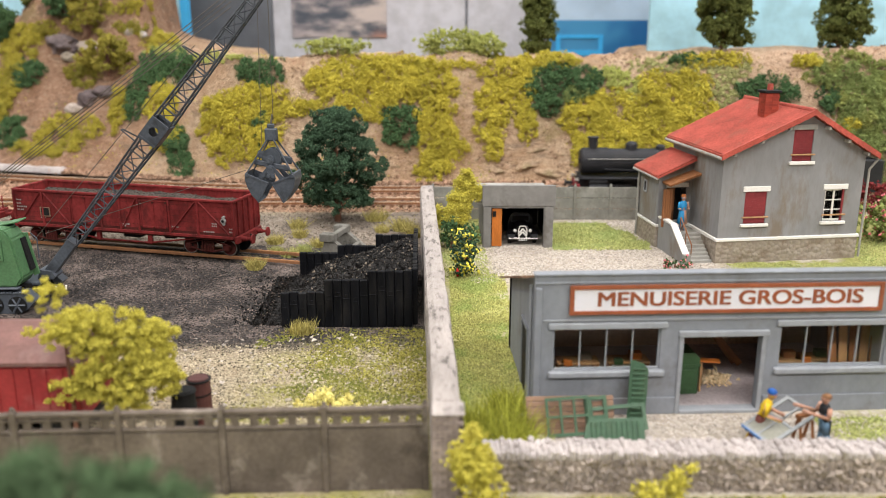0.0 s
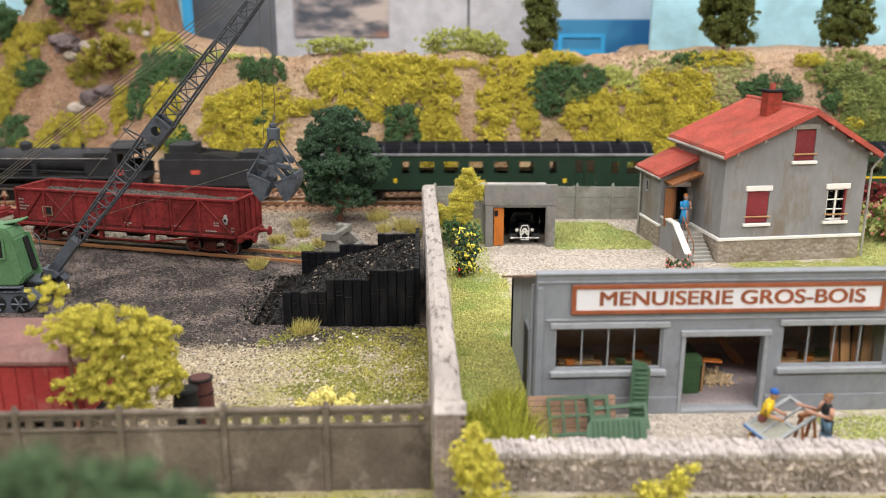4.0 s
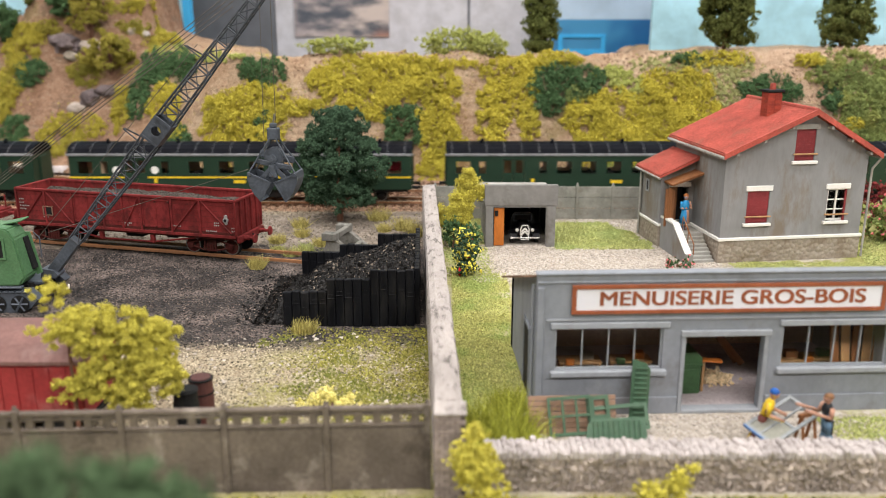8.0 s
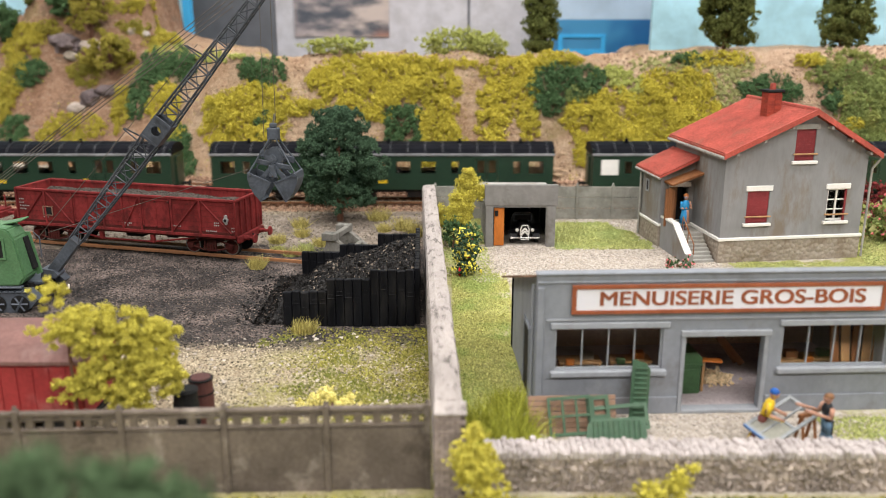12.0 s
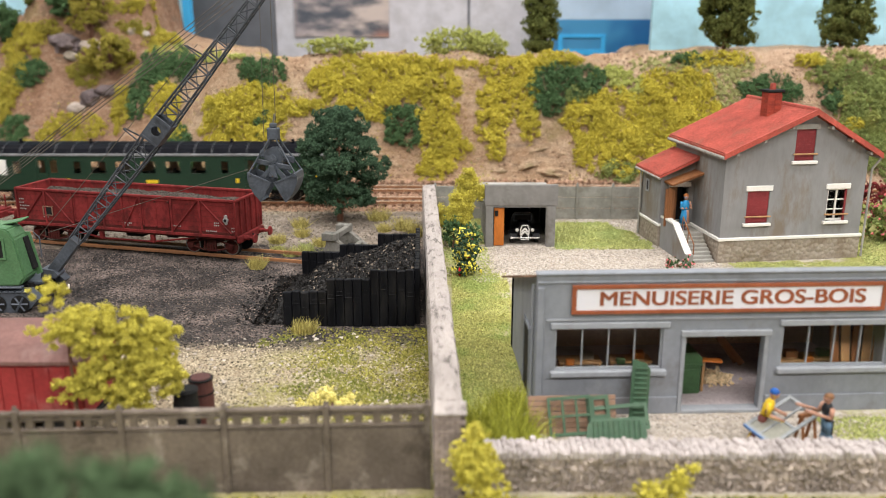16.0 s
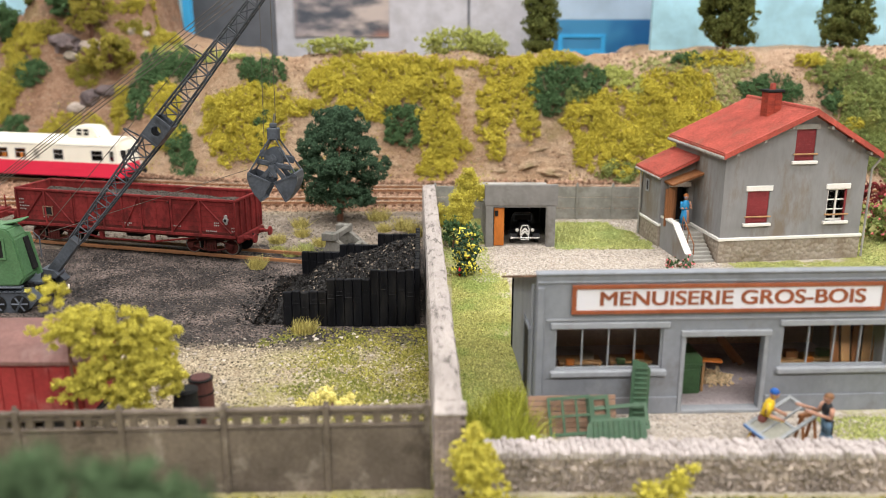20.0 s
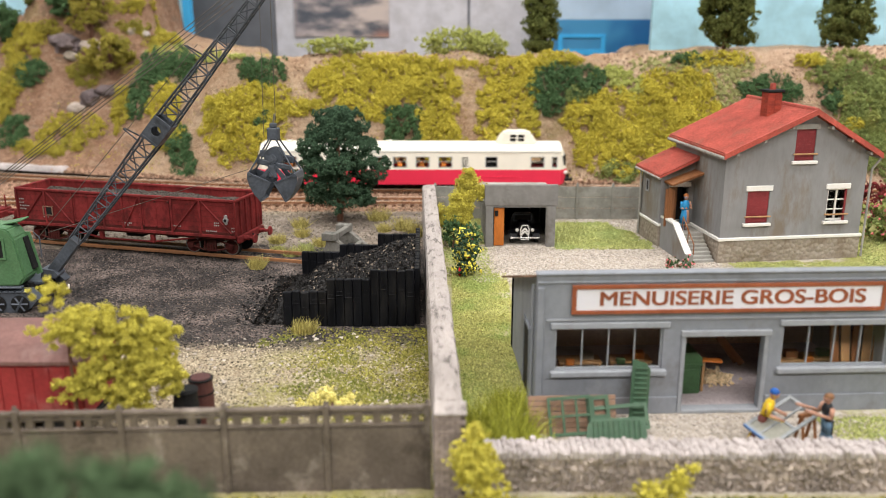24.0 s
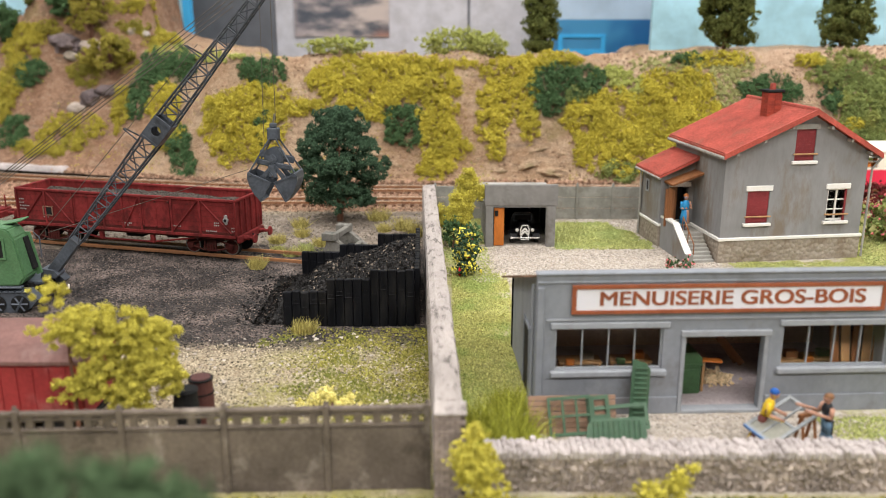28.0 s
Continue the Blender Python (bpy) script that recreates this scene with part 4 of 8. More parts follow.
    part("roof", sl([(0.3, 4.7), (D + 0.3, 2.81), (D + 0.3, 2.88), (0.3, 4.78)], "x", -0.4, L + 0.28), "plank_grey", W, "brown weathered roof")
    part("corner_board", bx(-0.05, 0.02, D - 0.12, D + 0.02, 0, 2.9), "black_wood", W)
    part("pipe", rd((-0.06, 0.5, 0.0), (-0.06, 0.5, 4.4), 0.05), "shop_trim", W)
    part("floor_slab", bx(0.25, L - 0.25, 0.3, D - 0.25, 0.0, 0.1), mat("pink_grey_floor", (0.5, 0.43, 0.43), 0.9, var=0.15, stain=(0.2, 0.15, 0.13), bump=0.2), W)
    # sign
    s = thing("shop_sign", "white shop sign with brown lettering and brown frame", "sign", P(3.0, 25.55, 0, 0, 0, 2.4))
    part("frame", wall_with_holes(bmesh.new(), 1.1, 11.3, 3.56, 4.52, -0.12, -0.02, [(1.24, 11.16, 3.68, 4.4)]), "sign_brown", s, "brown frame")
    part("board", bx(1.24, 11.16, -0.08, -0.02, 3.68, 4.4), "sign_white", s)
    for k, dx, dz in ((0, -0.02, 0.008), (1, 0.02, 0.008), (2, -0.02, -0.008), (3, 0.02, -0.008)):
        lettering("letters", "MENUISERIE GROS-BOIS", 0.485, P(6.3 + dx, -0.085 - k * 0.002, 4.04 + dz), "sign_brown", s, width=8.6)
    return W


workshop()


# ---- the garage and its car ----
def garage():
    G = thing("garage", "small grey concrete garage with an open door", "garage", P(2.4, 46.6, 0))
    L, D, T = 3.95, 5.6, 3.6
    part("front_wall", wall_with_holes(bmesh.new(), 0, L, 0, 2.42, 0, 0.25, [(0.45, 3.42, -0.0, 2.3)]), "garage_grey", G)
    part("parapet", bx(-0.06, L + 0.1, -0.08, 0.2, 2.42, T, 0.02), "garage_grey", G)
    part("pilaster", bx(0.0, 0.42, -0.07, 0, 0, 2.4, 0.02), "garage_grey", G)
    part("pilaster", bx(3.48, L, -0.07, 0, 0, 2.4, 0.02), "garage_grey", G)
    # inner lining and back wall are near black, the outer walls grey
    dark = mat("near_black_wall", (0.035, 0.033, 0.03), 0.95, bump=0.1)
    part("side_wall", bx(0, 0.2, 0.25, D, 0, 2.5), "garage_grey", G)
    part("side_wall", bx(L - 0.2, L, 0.25, D, 0, 2.5), "garage_grey", G)
    part("lining", bx(0.21, 0.25, 0.25, D - 0.25, 0.02, 2.48), dark, G)
    part("lining", bx(L - 0.25, L - 0.21, 0.25, D - 0.25, 0.02, 2.48), dark, G)
    part("back_wall", bx(0.25, L - 0.25, D - 0.2, D, 0, 2.5), dark, G)
    part("roof", bx(-0.35, L + 0.1, 0.25, D + 0.2, 2.5, 2.62, 0.02), "concrete_far", G)
    d = bx(0.5, 1.06, 0.1, 0.17, 0.06, 2.26, 0.01)
    gd = part("door", d, "wood_orange", G, "orange-brown wooden door leaf folded aside")
    part("door_window", bx(0.53, 0.72, 0.06, 0.1, 1.78, 2.1), "dark_metal", gd)


def car():
    C = thing("car", "black vintage saloon parked in the garage", "car", P(4.7, 47.05, 0.02))
    black = mat("car_black", (0.004, 0.004, 0.005), 0.3, var=0.1, bump=0, spec=0.3)
    hood = sl([(-0.36, 0.55), (0.36, 0.55), (0.42, 0.8), (0.3, 1.02), (0, 1.08), (-0.3, 1.02), (-0.42, 0.8)], "y", 0.2, 1.7)
    part("bonnet", hood, black, C)
    cab = bmesh.new()
    slab(cab, [(-0.72, 0.5), (0.72, 0.5), (0.74, 0.95), (0.58, 1.42), (0.4, 1.52), (-0.4, 1.52), (-0.58, 1.42), (-0.74, 0.95)], "y", 1.7, 4.2)
    part("body", cab, black, C)
    part("windscreen", bx(-0.5, 0.5, 1.66, 1.7, 1.02, 1.36, 0.03), "dark_metal", C)
    sc = wall_with_holes(bmesh.new(), -0.55, 0.55, 0.98, 1.42, 1.63, 1.66, [(-0.48, 0.48, 1.04, 1.36)])
    part("windscreen_frame", sc, "crane_grey", C, "dull metal windscreen frame")
    part("grille", sl([(-0.2, 0.3), (0.2, 0.3), (0.25, 0.85), (0.16, 1.1), (-0.16, 1.1), (-0.25, 0.85)], "y", 0.12, 0.2), "dark_metal", C)
    chrome = mat("chrome", (0.8, 0.8, 0.8), 0.15, 1.0, var=0, bump=0)
    g = bmesh.new()
    for a, b in (((-0.2, 0.3), (-0.25, 0.85)), ((0.2, 0.3), (0.25, 0.85)), ((-0.25, 0.85), (-0.16, 1.1)), ((0.25, 0.85), (0.16, 1.1)), ((-0.16, 1.1), (0.16, 1.1)), ((-0.2, 0.3), (0.2, 0.3))):
        rod(g, (a[0], 0.1, a[1]), (b[0], 0.1, b[1]), 0.035)
    part("grille_frame", g, "white", C, "chrome grille frame")
    ch = bmesh.new()
    for z in (0.55, 0.72):
        for sx in (-1, 1):
            rod(ch, (0, 0.09, z + 0.22), (sx * 0.19, 0.09, z), 0.05)
    part("chevrons", ch, "white", C, "two pale chevrons")
    for sx in (-1, 1):
        part("headlight", ball(bmesh.new(), (sx * 0.44, 0.16, 0.82), 0.11, 1, 0.7, 1), "white", C, "round chrome headlight", smooth=True)
        f = bmesh.new()
        slab(f, [(0.0, 0.3), (0.12, 0.62), (0.45, 0.78), (0.85, 0.7), (1.3, 0.4), (1.3, 0.3)], "x", sx * 0.45, sx * 0.86)
        part("wing", f, black, C)
        wh = rd((sx * 0.62, 0.55, 0.32), (sx * 0.82, 0.55, 0.32), 0.32, n=18)
        part("wheel", wh, "dark_metal", C)
        part("wheel", rd((sx * 0.62, 3.5, 0.32), (sx * 0.82, 3.5, 0.32), 0.32, n=18), "dark_metal", C)
    part("bumper", bx(-0.86, 0.86, -0.1, -0.04, 0.36, 0.45, 0.03), "steel", C, "chrome bumper")
    pl = part("number_plate", bx(-0.28, 0.28, -0.14, -0.11, 0.28, 0.4), "dark_metal", C)
    for i in range(5):
        part("plate_bar", bx(-0.24 + i * 0.1, -0.18 + i * 0.1, -0.15, -0.14, 0.3, 0.38), "white", pl)
    b2 = bx(-0.78, 0.78, 0.4, 4.2, 0.28, 0.5, 0.05)
    part("chassis", b2, black, C)


garage()
car()


# ---- the coal bunker ----
def bunker():
    B = thing("coal_bunker", "black tarred timber coal bunker, stepped walls, filled with coal", "coal bunker")
    rng = random.Random(4)

    def fence(xa, ya, xb, yb, tops):
        n = len(tops)
        rot = Matrix.Rotation(math.atan2(yb - ya, xb - xa), 4, "Z")
        w = math.hypot(xb - xa, yb - ya) / n
        for i, h in enumerate(tops):
            cx, cy = xa + (xb - xa) * (i + 0.5) / n, ya + (yb - ya) * (i + 0.5) / n
            h += rng.uniform(-0.03, 0.03)
            face = cy - 0.1 + rng.uniform(-0.025, 0.02)
            b = bx(cx - w / 2 + 0.008, cx + w / 2 - 0.008, face, cy + 0.1, 0, h, 0.03, rot)
            if abs(xb - xa) > 2:
                z = h * rng.uniform(0.52, 0.66)
                box(b, cx - w / 2 + 0.03, cx + w / 2 - 0.03, face - 0.012, face + 0.02, z, z + 0.05, 0.01)
                if rng.random() < 0.7:
                    box(b, cx - w * rng.uniform(0.1, 0.35), cx + w * rng.uniform(0.1, 0.35), face - 0.01, face + 0.02, z + 0.18, z + 0.22, 0.008)
            part("plank", b, "black_wood", B)
    part("backing", bx(-6.7, -1.2, 34.0, 34.06, 0, 1.5), "black_wood", B)
    part("backing", bx(-4.9, -1.2, 34.07, 34.12, 0, 2.05), "black_wood", B)
    part("backing", bx(-7.1, -1.35, 41.3, 41.36, 0, 1.2), "black_wood", B)
    part("backing", bx(-5.2, -1.35, 41.37, 41.42, 0, 1.55), "black_wood", B)
    part("backing", bx(-3.28, -1.35, 41.43, 41.48, 0, 2.08), "black_wood", B)
    part("backing", bx(-3.0, -1.2, 34.13, 34.18, 0, 2.42), "black_wood", B)
    fence(-6.75, 33.9, -1.2, 33.9, [1.55] * 5 + [2.1] * 5 + [2.5] * 5)
    fence(-7.15, 41.2, -1.35, 41.2, [1.25] * 5 + [1.62] * 5 + [2.15] * 5)
    fence(-1.1, 34.1, -1.25, 41.1, [2.5] * 18)

    def heap(x, y):
        t = min(max((x + 7.2) / 5.6, 0), 1)
        edge = min((y - 34.0) / 1.6, (41.1 - y) / 1.6, 1.0)
        return max(0.0, (0.2 + 2.0 * t) * (0.86 + 0.14 * edge) + 0.14 * noise.noise(Vector((x, y, 0)) * 1.4) - 0.8 * (1 - smooth((x + 7.3) / 1.2)))
    v, f = grid(-8.2, -1.2, 34.05, 41.05, 60, 60, heap)
    heap_ob = soup("coal_heap", v, f, "coal", B, "heap of coal")
    r = np.random.default_rng(9)
    x, y = r.uniform(-7.4, -1.3, 10500), r.uniform(34.1, 41.0, 10500)
    v, f = crumbs([(a, b, heap(a, b) + 0.03) for a, b in zip(x, y)], 0.105, r, 0.6)
    tagged(soup("loose_coal", v, f, "coal", B), kind="stuff")
    # sparse pale grey crumbs stand in for the glints on the coal
    x, y = r.uniform(-7.2, -1.3, 420), r.uniform(34.2, 41.0, 420)
    v, f = crumbs([(a, b, heap(a, b) + 0.1) for a, b in zip(x, y)], 0.06, r, 0.6)
    tagged(soup("pale_coal_faces", v, f, "pebble_grey", B), kind="stuff")
    x, y = r.normal(-7.6, 0.7, 600), r.uniform(34, 41, 600)
    v, f = crumbs([(a, b, 0.03) for a, b in zip(x, y)], 0.062, r, 0.5)
    tagged(soup("spilled_coal", v, f, "coal", B), kind="stuff")


bunker()


# ---- the open wagon on the siding ----
def wheelset(r, mt="dark_metal", spokes=0):
    b = rd((0, -0.85, 0), (0, 0.85, 0), 0.08)
    for s in (-1, 1):
        rod(b, (0, s * 0.66, 0), (0, s * 0.80, 0), r, n=20)
        rod(b, (0, s * 0.62, 0), (0, s * 0.66, 0), r + 0.05, n=20)
        rod(b, (0, s * 0.80, 0), (0, s * 0.83, 0), r * 0.35, n=12)
        if spokes:
            for k in range(spokes):
                a = 2 * math.pi * k / spokes
                rod(b, (0, s * 0.82, 0), (r * 0.9 * math.cos(a), s * 0.82, r * 0.9 * math.sin(a)), 0.045, n=5)
            rod(b, (0.3, s * 0.8, 0), (0.3, s * 0.98, 0), 0.09, n=8)
    return b


def bogie(parent, x, r=0.46, half=1.15, z=0.0, mt="wagon_dark", rims=None):
    """A bogie whose frame and wheelsets are parts of their wagon. Returns the wheelsets."""
    b = bmesh.new()
    for s in (-1, 1):
        y = s * 1.0
        for pts in (((-half - 0.2, 0.58), (-0.32, 0.86), (0.32, 0.86), (half + 0.2, 0.58)), ((-half - 0.2, 0.5), (-0.32, 0.24), (0.32, 0.24), (half + 0.2, 0.5))):
            for (xa, za), (xb, zb) in zip(pts, pts[1:]):
                rod(b, (x + xa, y, za), (x + xb, y, zb), 0.05, n=4)
        for k in (-1, 1):
            box(b, x + k * half - 0.13, x + k * half + 0.13, y - 0.1 * s, y + 0.1 * s, 0.34, 0.62, 0.03)
            box(b, x + k * 0.32 - 0.04, x + k * 0.32 + 0.04, y - 0.05, y + 0.05, 0.24, 0.86)
        for k in (-0.16, 0, 0.16):
            rod(b, (x + k, y, 0.28), (x + k, y, 0.6), 0.07)
    box(b, x - 0.25, x + 0.25, -0.95, 0.95, 0.55, 0.85)
    part("bogie_frame", b, mt, parent)
    sets = []
    for k in (-1, 1):
        w = part("wheelset", wheelset(r), "dark_metal", parent)
        for s in (-1, 1):
            tyre = rd((0, s * 0.80, 0), (0, s * 0.812, 0), r - 0.015, n=20)
            part("tyre", tyre, "steel", w, "bright worn tyre")
            part("wheel_disc", rd((0, s * 0.81, 0), (0, s * 0.825, 0), r - 0.07, n=20), rims or "dark_metal", w)
        w.matrix_basis = P(x + k * half, 0, r)
        sets.append((w, x + k * half, r))
    return sets


def open_wagon(m, label):
    W = thing("open_wagon", label, "wagon", m)
    L, hw, z0, z1 = 6.74, 1.4, 1.35, 3.12
    part("floor_frame", bx(-L, L, -hw + 0.05, hw - 0.05, 0.98, 1.25, 0.02), "wagon_dark", W)
    for s in (-1, 1):
        part("side", bx(-L, L, s * hw - 0.05 * s, s * hw, z0 - 0.18, z1), "wagon_red", W, "oxide red steel side")
        part("top_rail", bx(-L - 0.03, L + 0.03, s * hw - 0.1 * s, s * hw + 0.08 * s, z1 - 0.08, z1 + 0.05, 0.02), "wagon_red", W)
        part("sole_bar", bx(-L, L, s * hw - 0.02 * s, s * hw + 0.06 * s, z0 - 0.26, z0 - 0.1, 0.015), "wagon_red", W)
        for x in (-6.76, -4.9, -3.15, -1.2, 0.0, 1.15, 3.0, 4.7, 6.76):
            st = part("stanchion", bx(x - 0.055, x + 0.055, s * hw, s * hw + 0.09 * s, z0 - 0.12, z1 - 0.08, 0.015), "wagon_red", W)
            for i in range(5):
                part("rivet", bx(x - 0.1, x - 0.06, s * hw, s * hw + 0.04 * s, z0 + 0.1 + i * 0.34, z0 + 0.14 + i * 0.34), "wagon_red", st)
        for xa, xb in ((-5.0, -6.4), (-4.8, -3.25), (1.05, 0.1), (4.6, 3.1), (4.8, 6.5)):
            part("brace", rd((xa, s * (hw + 0.03), z1 - 0.1), (xb, s * (hw + 0.03), z0), 0.05, n=4), "wagon_red", W)
        for xa, xb in ((-3.05, -1.3), (1.25, 2.9)):
            dr = part("door", bx(xa, xb, s * hw, s * hw + 0.03 * s, z0 + 0.12, z1 - 0.16, 0.01), "wagon_red", W, "drop door with hinges")
            fr = wall_with_holes(bmesh.new(), xa, xb, z0 + 0.1, z1 - 0.14, min(s * hw, s * (hw + 0.07)), max(s * hw, s * (hw + 0.07)), [(xa + 0.07, (xa + xb) / 2 - 0.04, z0 + 0.18, z1 - 0.22), ((xa + xb) / 2 + 0.04, xb - 0.07, z0 + 0.18, z1 - 0.22)])
            part("door_frame", fr, "wagon_red", dr)
            for x in (xa + 0.05, xb - 0.05, (xa + xb) / 2):
                for z in (z0 + 0.06, z1 - 0.32):
                    part("hinge", bx(x - 0.06, x + 0.06, s * hw, s * hw + 0.1 * s, z, z + 0.12, 0.015), "wagon_dark", dr)
        part("grime_sill", bx(-L, L, s * hw, s * hw + 0.012 * s, z0 - 0.1, z0 + 0.05), "wagon_dark", W)
        for i in range(5):
            part("board_joint", bx(-L, L, s * hw, s * hw + 0.006 * s, z0 + 0.25 + i * 0.3, z0 + 0.262 + i * 0.3), "wagon_dark", W)
    for s in (-1, 1):
        part("end", bx(s * L - 0.05 * s, s * L, -hw + 0.06, hw - 0.06, z0 - 0.1, z1), "wagon_red", W, "oxide red steel end")
        for y in (-0.9, -0.3, 0.3, 0.9):
            part("end_rib", bx(s * L, s * (L + 0.09), y - 0.05, y + 0.05, z0 - 0.1, z1 - 0.08, 0.01), "wagon_red", W)
        part("end_rail", bx(s * L - 0.06 * s, s * (L + 0.1), -hw - 0.05, hw + 0.05, z1 - 0.08, z1 + 0.05, 0.02), "wagon_red", W)
        part("headstock", bx(s * L, s * (L + 0.2), -hw, hw, 0.85, 1.22, 0.03), "wagon_red", W)
        for y in (-0.87, 0.87):
            b = rd((s * (L + 0.2), y, 1.05), (s * (L + 0.5), y, 1.05), 0.14, 0.12, n=12)
            rod(b, (s * (L + 0.5), y, 1.05), (s * (L + 0.78), y, 1.05), 0.08, n=10)
            rod(b, (s * (L + 0.78), y, 1.05), (s * (L + 0.85), y, 1.05), 0.26, 0.24, n=18)
            part("buffer", b, "wagon_red", W, "red round buffer")
        hk = rd((s * (L + 0.2), 0, 1.05), (s * (L + 0.55), 0, 1.0), 0.05)
        part("hook", hk, "dark_metal", W)
    for s in (-1, 1):
        part("truss_rod", rod(rod(rd((-4.6, s * 1.2, 1.0), (-1.6, s * 1.2, 0.55), 0.05), (-1.6, s * 1.2, 0.55), (1.6, s * 1.2, 0.55), 0.05), (1.6, s * 1.2, 0.55), (4.6, s * 1.2, 1.0), 0.05), "wagon_red", W)
        for x in (-1.6, 1.6):
            part("queen_post", bx(x - 0.12, x + 0.12, s * 1.1, s * 1.3, 0.5, 1.0, 0.02), "wagon_red", W)
    part("brake_gear", box(bx(-0.6, 0.5, -0.5, 0.3, 0.55, 0.95, 0.06), 1.9, 2.6, -0.4, 0.4, 0.6, 0.95, 0.05), "dark_metal", W)
    for x in (-4.9, 4.95):
        bogie(W, x, rims="wagon_dark")

    def load(x, y):
        return 2.72 + 0.18 * math.cos(x * 0.45) * math.cos(y) + 0.1 * noise.noise(Vector((x, y, 1)) * 1.3)
    v, f = grid(-L + 0.05, L - 0.05, -hw + 0.06, hw - 0.06, 70, 16, load)
    soup("coal_load", v, f, "coal_load", W, "load of coal")
    r = np.random.default_rng(11)
    v, f = crumbs([(a, b, load(a, b)) for a, b in zip(r.uniform(-L + 0.1, L - 0.1, 4500), r.uniform(-hw + 0.1, hw - 0.1, 4500))], 0.05, r, 0.4)
    tagged(soup("loose_coal", v, f, "coal_load", W), kind="stuff")
    # plate, lamp and unreadable lettering on the side towards the yard
    y = -hw - 0.05
    part("label_plate", bx(-5.0, -4.5, y - 0.03, y, 1.75, 2.15), "dark_metal", W, "black plate")
    part("label_frame", wall_with_holes(bmesh.new(), -5.06, -4.44, 1.69, 2.21, y - 0.04, y - 0.005, [(-5.02, -4.48, 1.73, 2.17)]), "plank_grey", W)
    lamp = rd((6.25, y - 0.14, 2.1), (6.25, y, 2.1), 0.135, n=16)
    rod(lamp, (6.25, y - 0.1, 2.29), (6.25, y, 2.29), 0.085, n=14)
    rod(lamp, (6.25, y - 0.08, 1.93), (6.25, y, 1.93), 0.075, n=14)
    part("tail_lamp", lamp, "silver", W, "small silver tail lamp")
    part("lamp_lens", rd((6.25, y - 0.17, 2.1), (6.25, y - 0.14, 2.1), 0.08, n=14), "dark_metal", W, "dark lamp lens")
    rr = random.Random(8)
    for x, z, k in ((-6.6, 2.5, 3), (-6.6, 2.3, 3), (-6.6, 2.12, 6), (-6.6, 1.95, 4), (-5.1, 1.55, 3), (-2.9, 1.55, 4), (-1.9, 1.4, 5), (-0.1, 1.52, 6), (0.0, 1.42, 3), (1.1, 1.62, 2), (3.0, 1.55, 5), (5.0, 1.4, 6), (5.5, 1.85, 3), (5.5, 1.72, 3), (6.5, 1.62, 3), (6.5, 1.45, 3)):
        for i in range(k):
            part("letter_bar", bx(x + i * 0.11, x + i * 0.11 + 0.06, y + 0.03, y + 0.045, z, z + 0.07), "concrete_far", W)
    return W


OPEN_WAGON = open_wagon(P(-17.0, siding(-17.0), 0.31, 0, 0, math.degrees(math.atan(SIDE))), "oxide red bogie open wagon loaded with coal")


def second_wagon():
    m = P(-32.75, siding(-32.75), 0.31, 0, 0, math.degrees(math.atan(SIDE)))
    W = thing("covered_wagon", "dark weathered wagon coupled on the siding", "wagon", m)
    part("body", bx(-6.5, 5.2, -1.35, 1.35, 1.2, 3.0, 0.04), "dark_metal", W)
    part("platform", bx(5.2, 6.6, -1.35, 1.35, 1.2, 1.32, 0.02), "wagon_red", W, "red end platform")
    for y in (-1.0, 0.0, 1.0):
        part("railing_post", rd((6.5, y, 1.3), (6.5, y, 2.1), 0.04, n=6), "wagon_red", W)
    part("roof", sl([(-1.45, 2.98), (1.45, 2.98), (0.9, 3.3), (0, 3.42), (-0.9, 3.3)], "x", -6.6, 5.3), "coach_roof", W)
    for i in range(7):
        part("rib", bx(-6.3 + i * 1.8, -6.15 + i * 1.8, -1.42, -1.35, 1.2, 3.0), "dark_metal", W)
    part("headstock", bx(6.6, 6.8, -1.35, 1.35, 0.85, 1.2), "wagon_red", W)
    for y in (-0.87, 0.87):
        part("buffer", rod(rd((6.8, y, 1.05), (7.3, y, 1.05), 0.11, n=10), (7.3, y, 1.05), (7.38, y, 1.05), 0.26, n=16), "wagon_red", W)
    part("frame", bx(-6.5, 6.6, -1.2, 1.2, 0.9, 1.2), "wagon_dark", W)
    for x in (-4.4, 4.4):
        bogie(W, x)


second_wagon()


def buffer_stop():
    b = thing("buffer_stop", "weathered grey concrete buffer stop at the siding end", "buffer stop", P(-5.55, 45.4, 0, 0, 0, math.degrees(math.atan(SIDE))) @ Matrix.Diagonal((1.2, 1.3, 1.06, 1)))
    for s in (-1, 1):
        ck = part("cheek", sl([(-0.75, 0), (-0.42, 0.72), (-0.42, 0.9), (0.1, 0.9), (0.3, 0.72), (1.15, 0.0)], "y", s * 0.78 - 0.14, s * 0.78 + 0.14), "old_concrete", b, "sloping concrete cheek")
        part("head", bx(-0.6, 0.08, s * 0.78 - 0.22, s * 0.78 + 0.22, 0.9, 1.3, 0.03), "old_concrete", ck, "square concrete head")
    part("beam", bx(-0.16, 0.1, -0.56, 0.56, 1.0, 1.28, 0.03), "old_concrete", b, "concrete cross beam")
    part("back_slab", bx(0.5, 0.75, -0.64, 0.64, 0, 0.5, 0.04), "old_concrete", b)


buffer_stop()


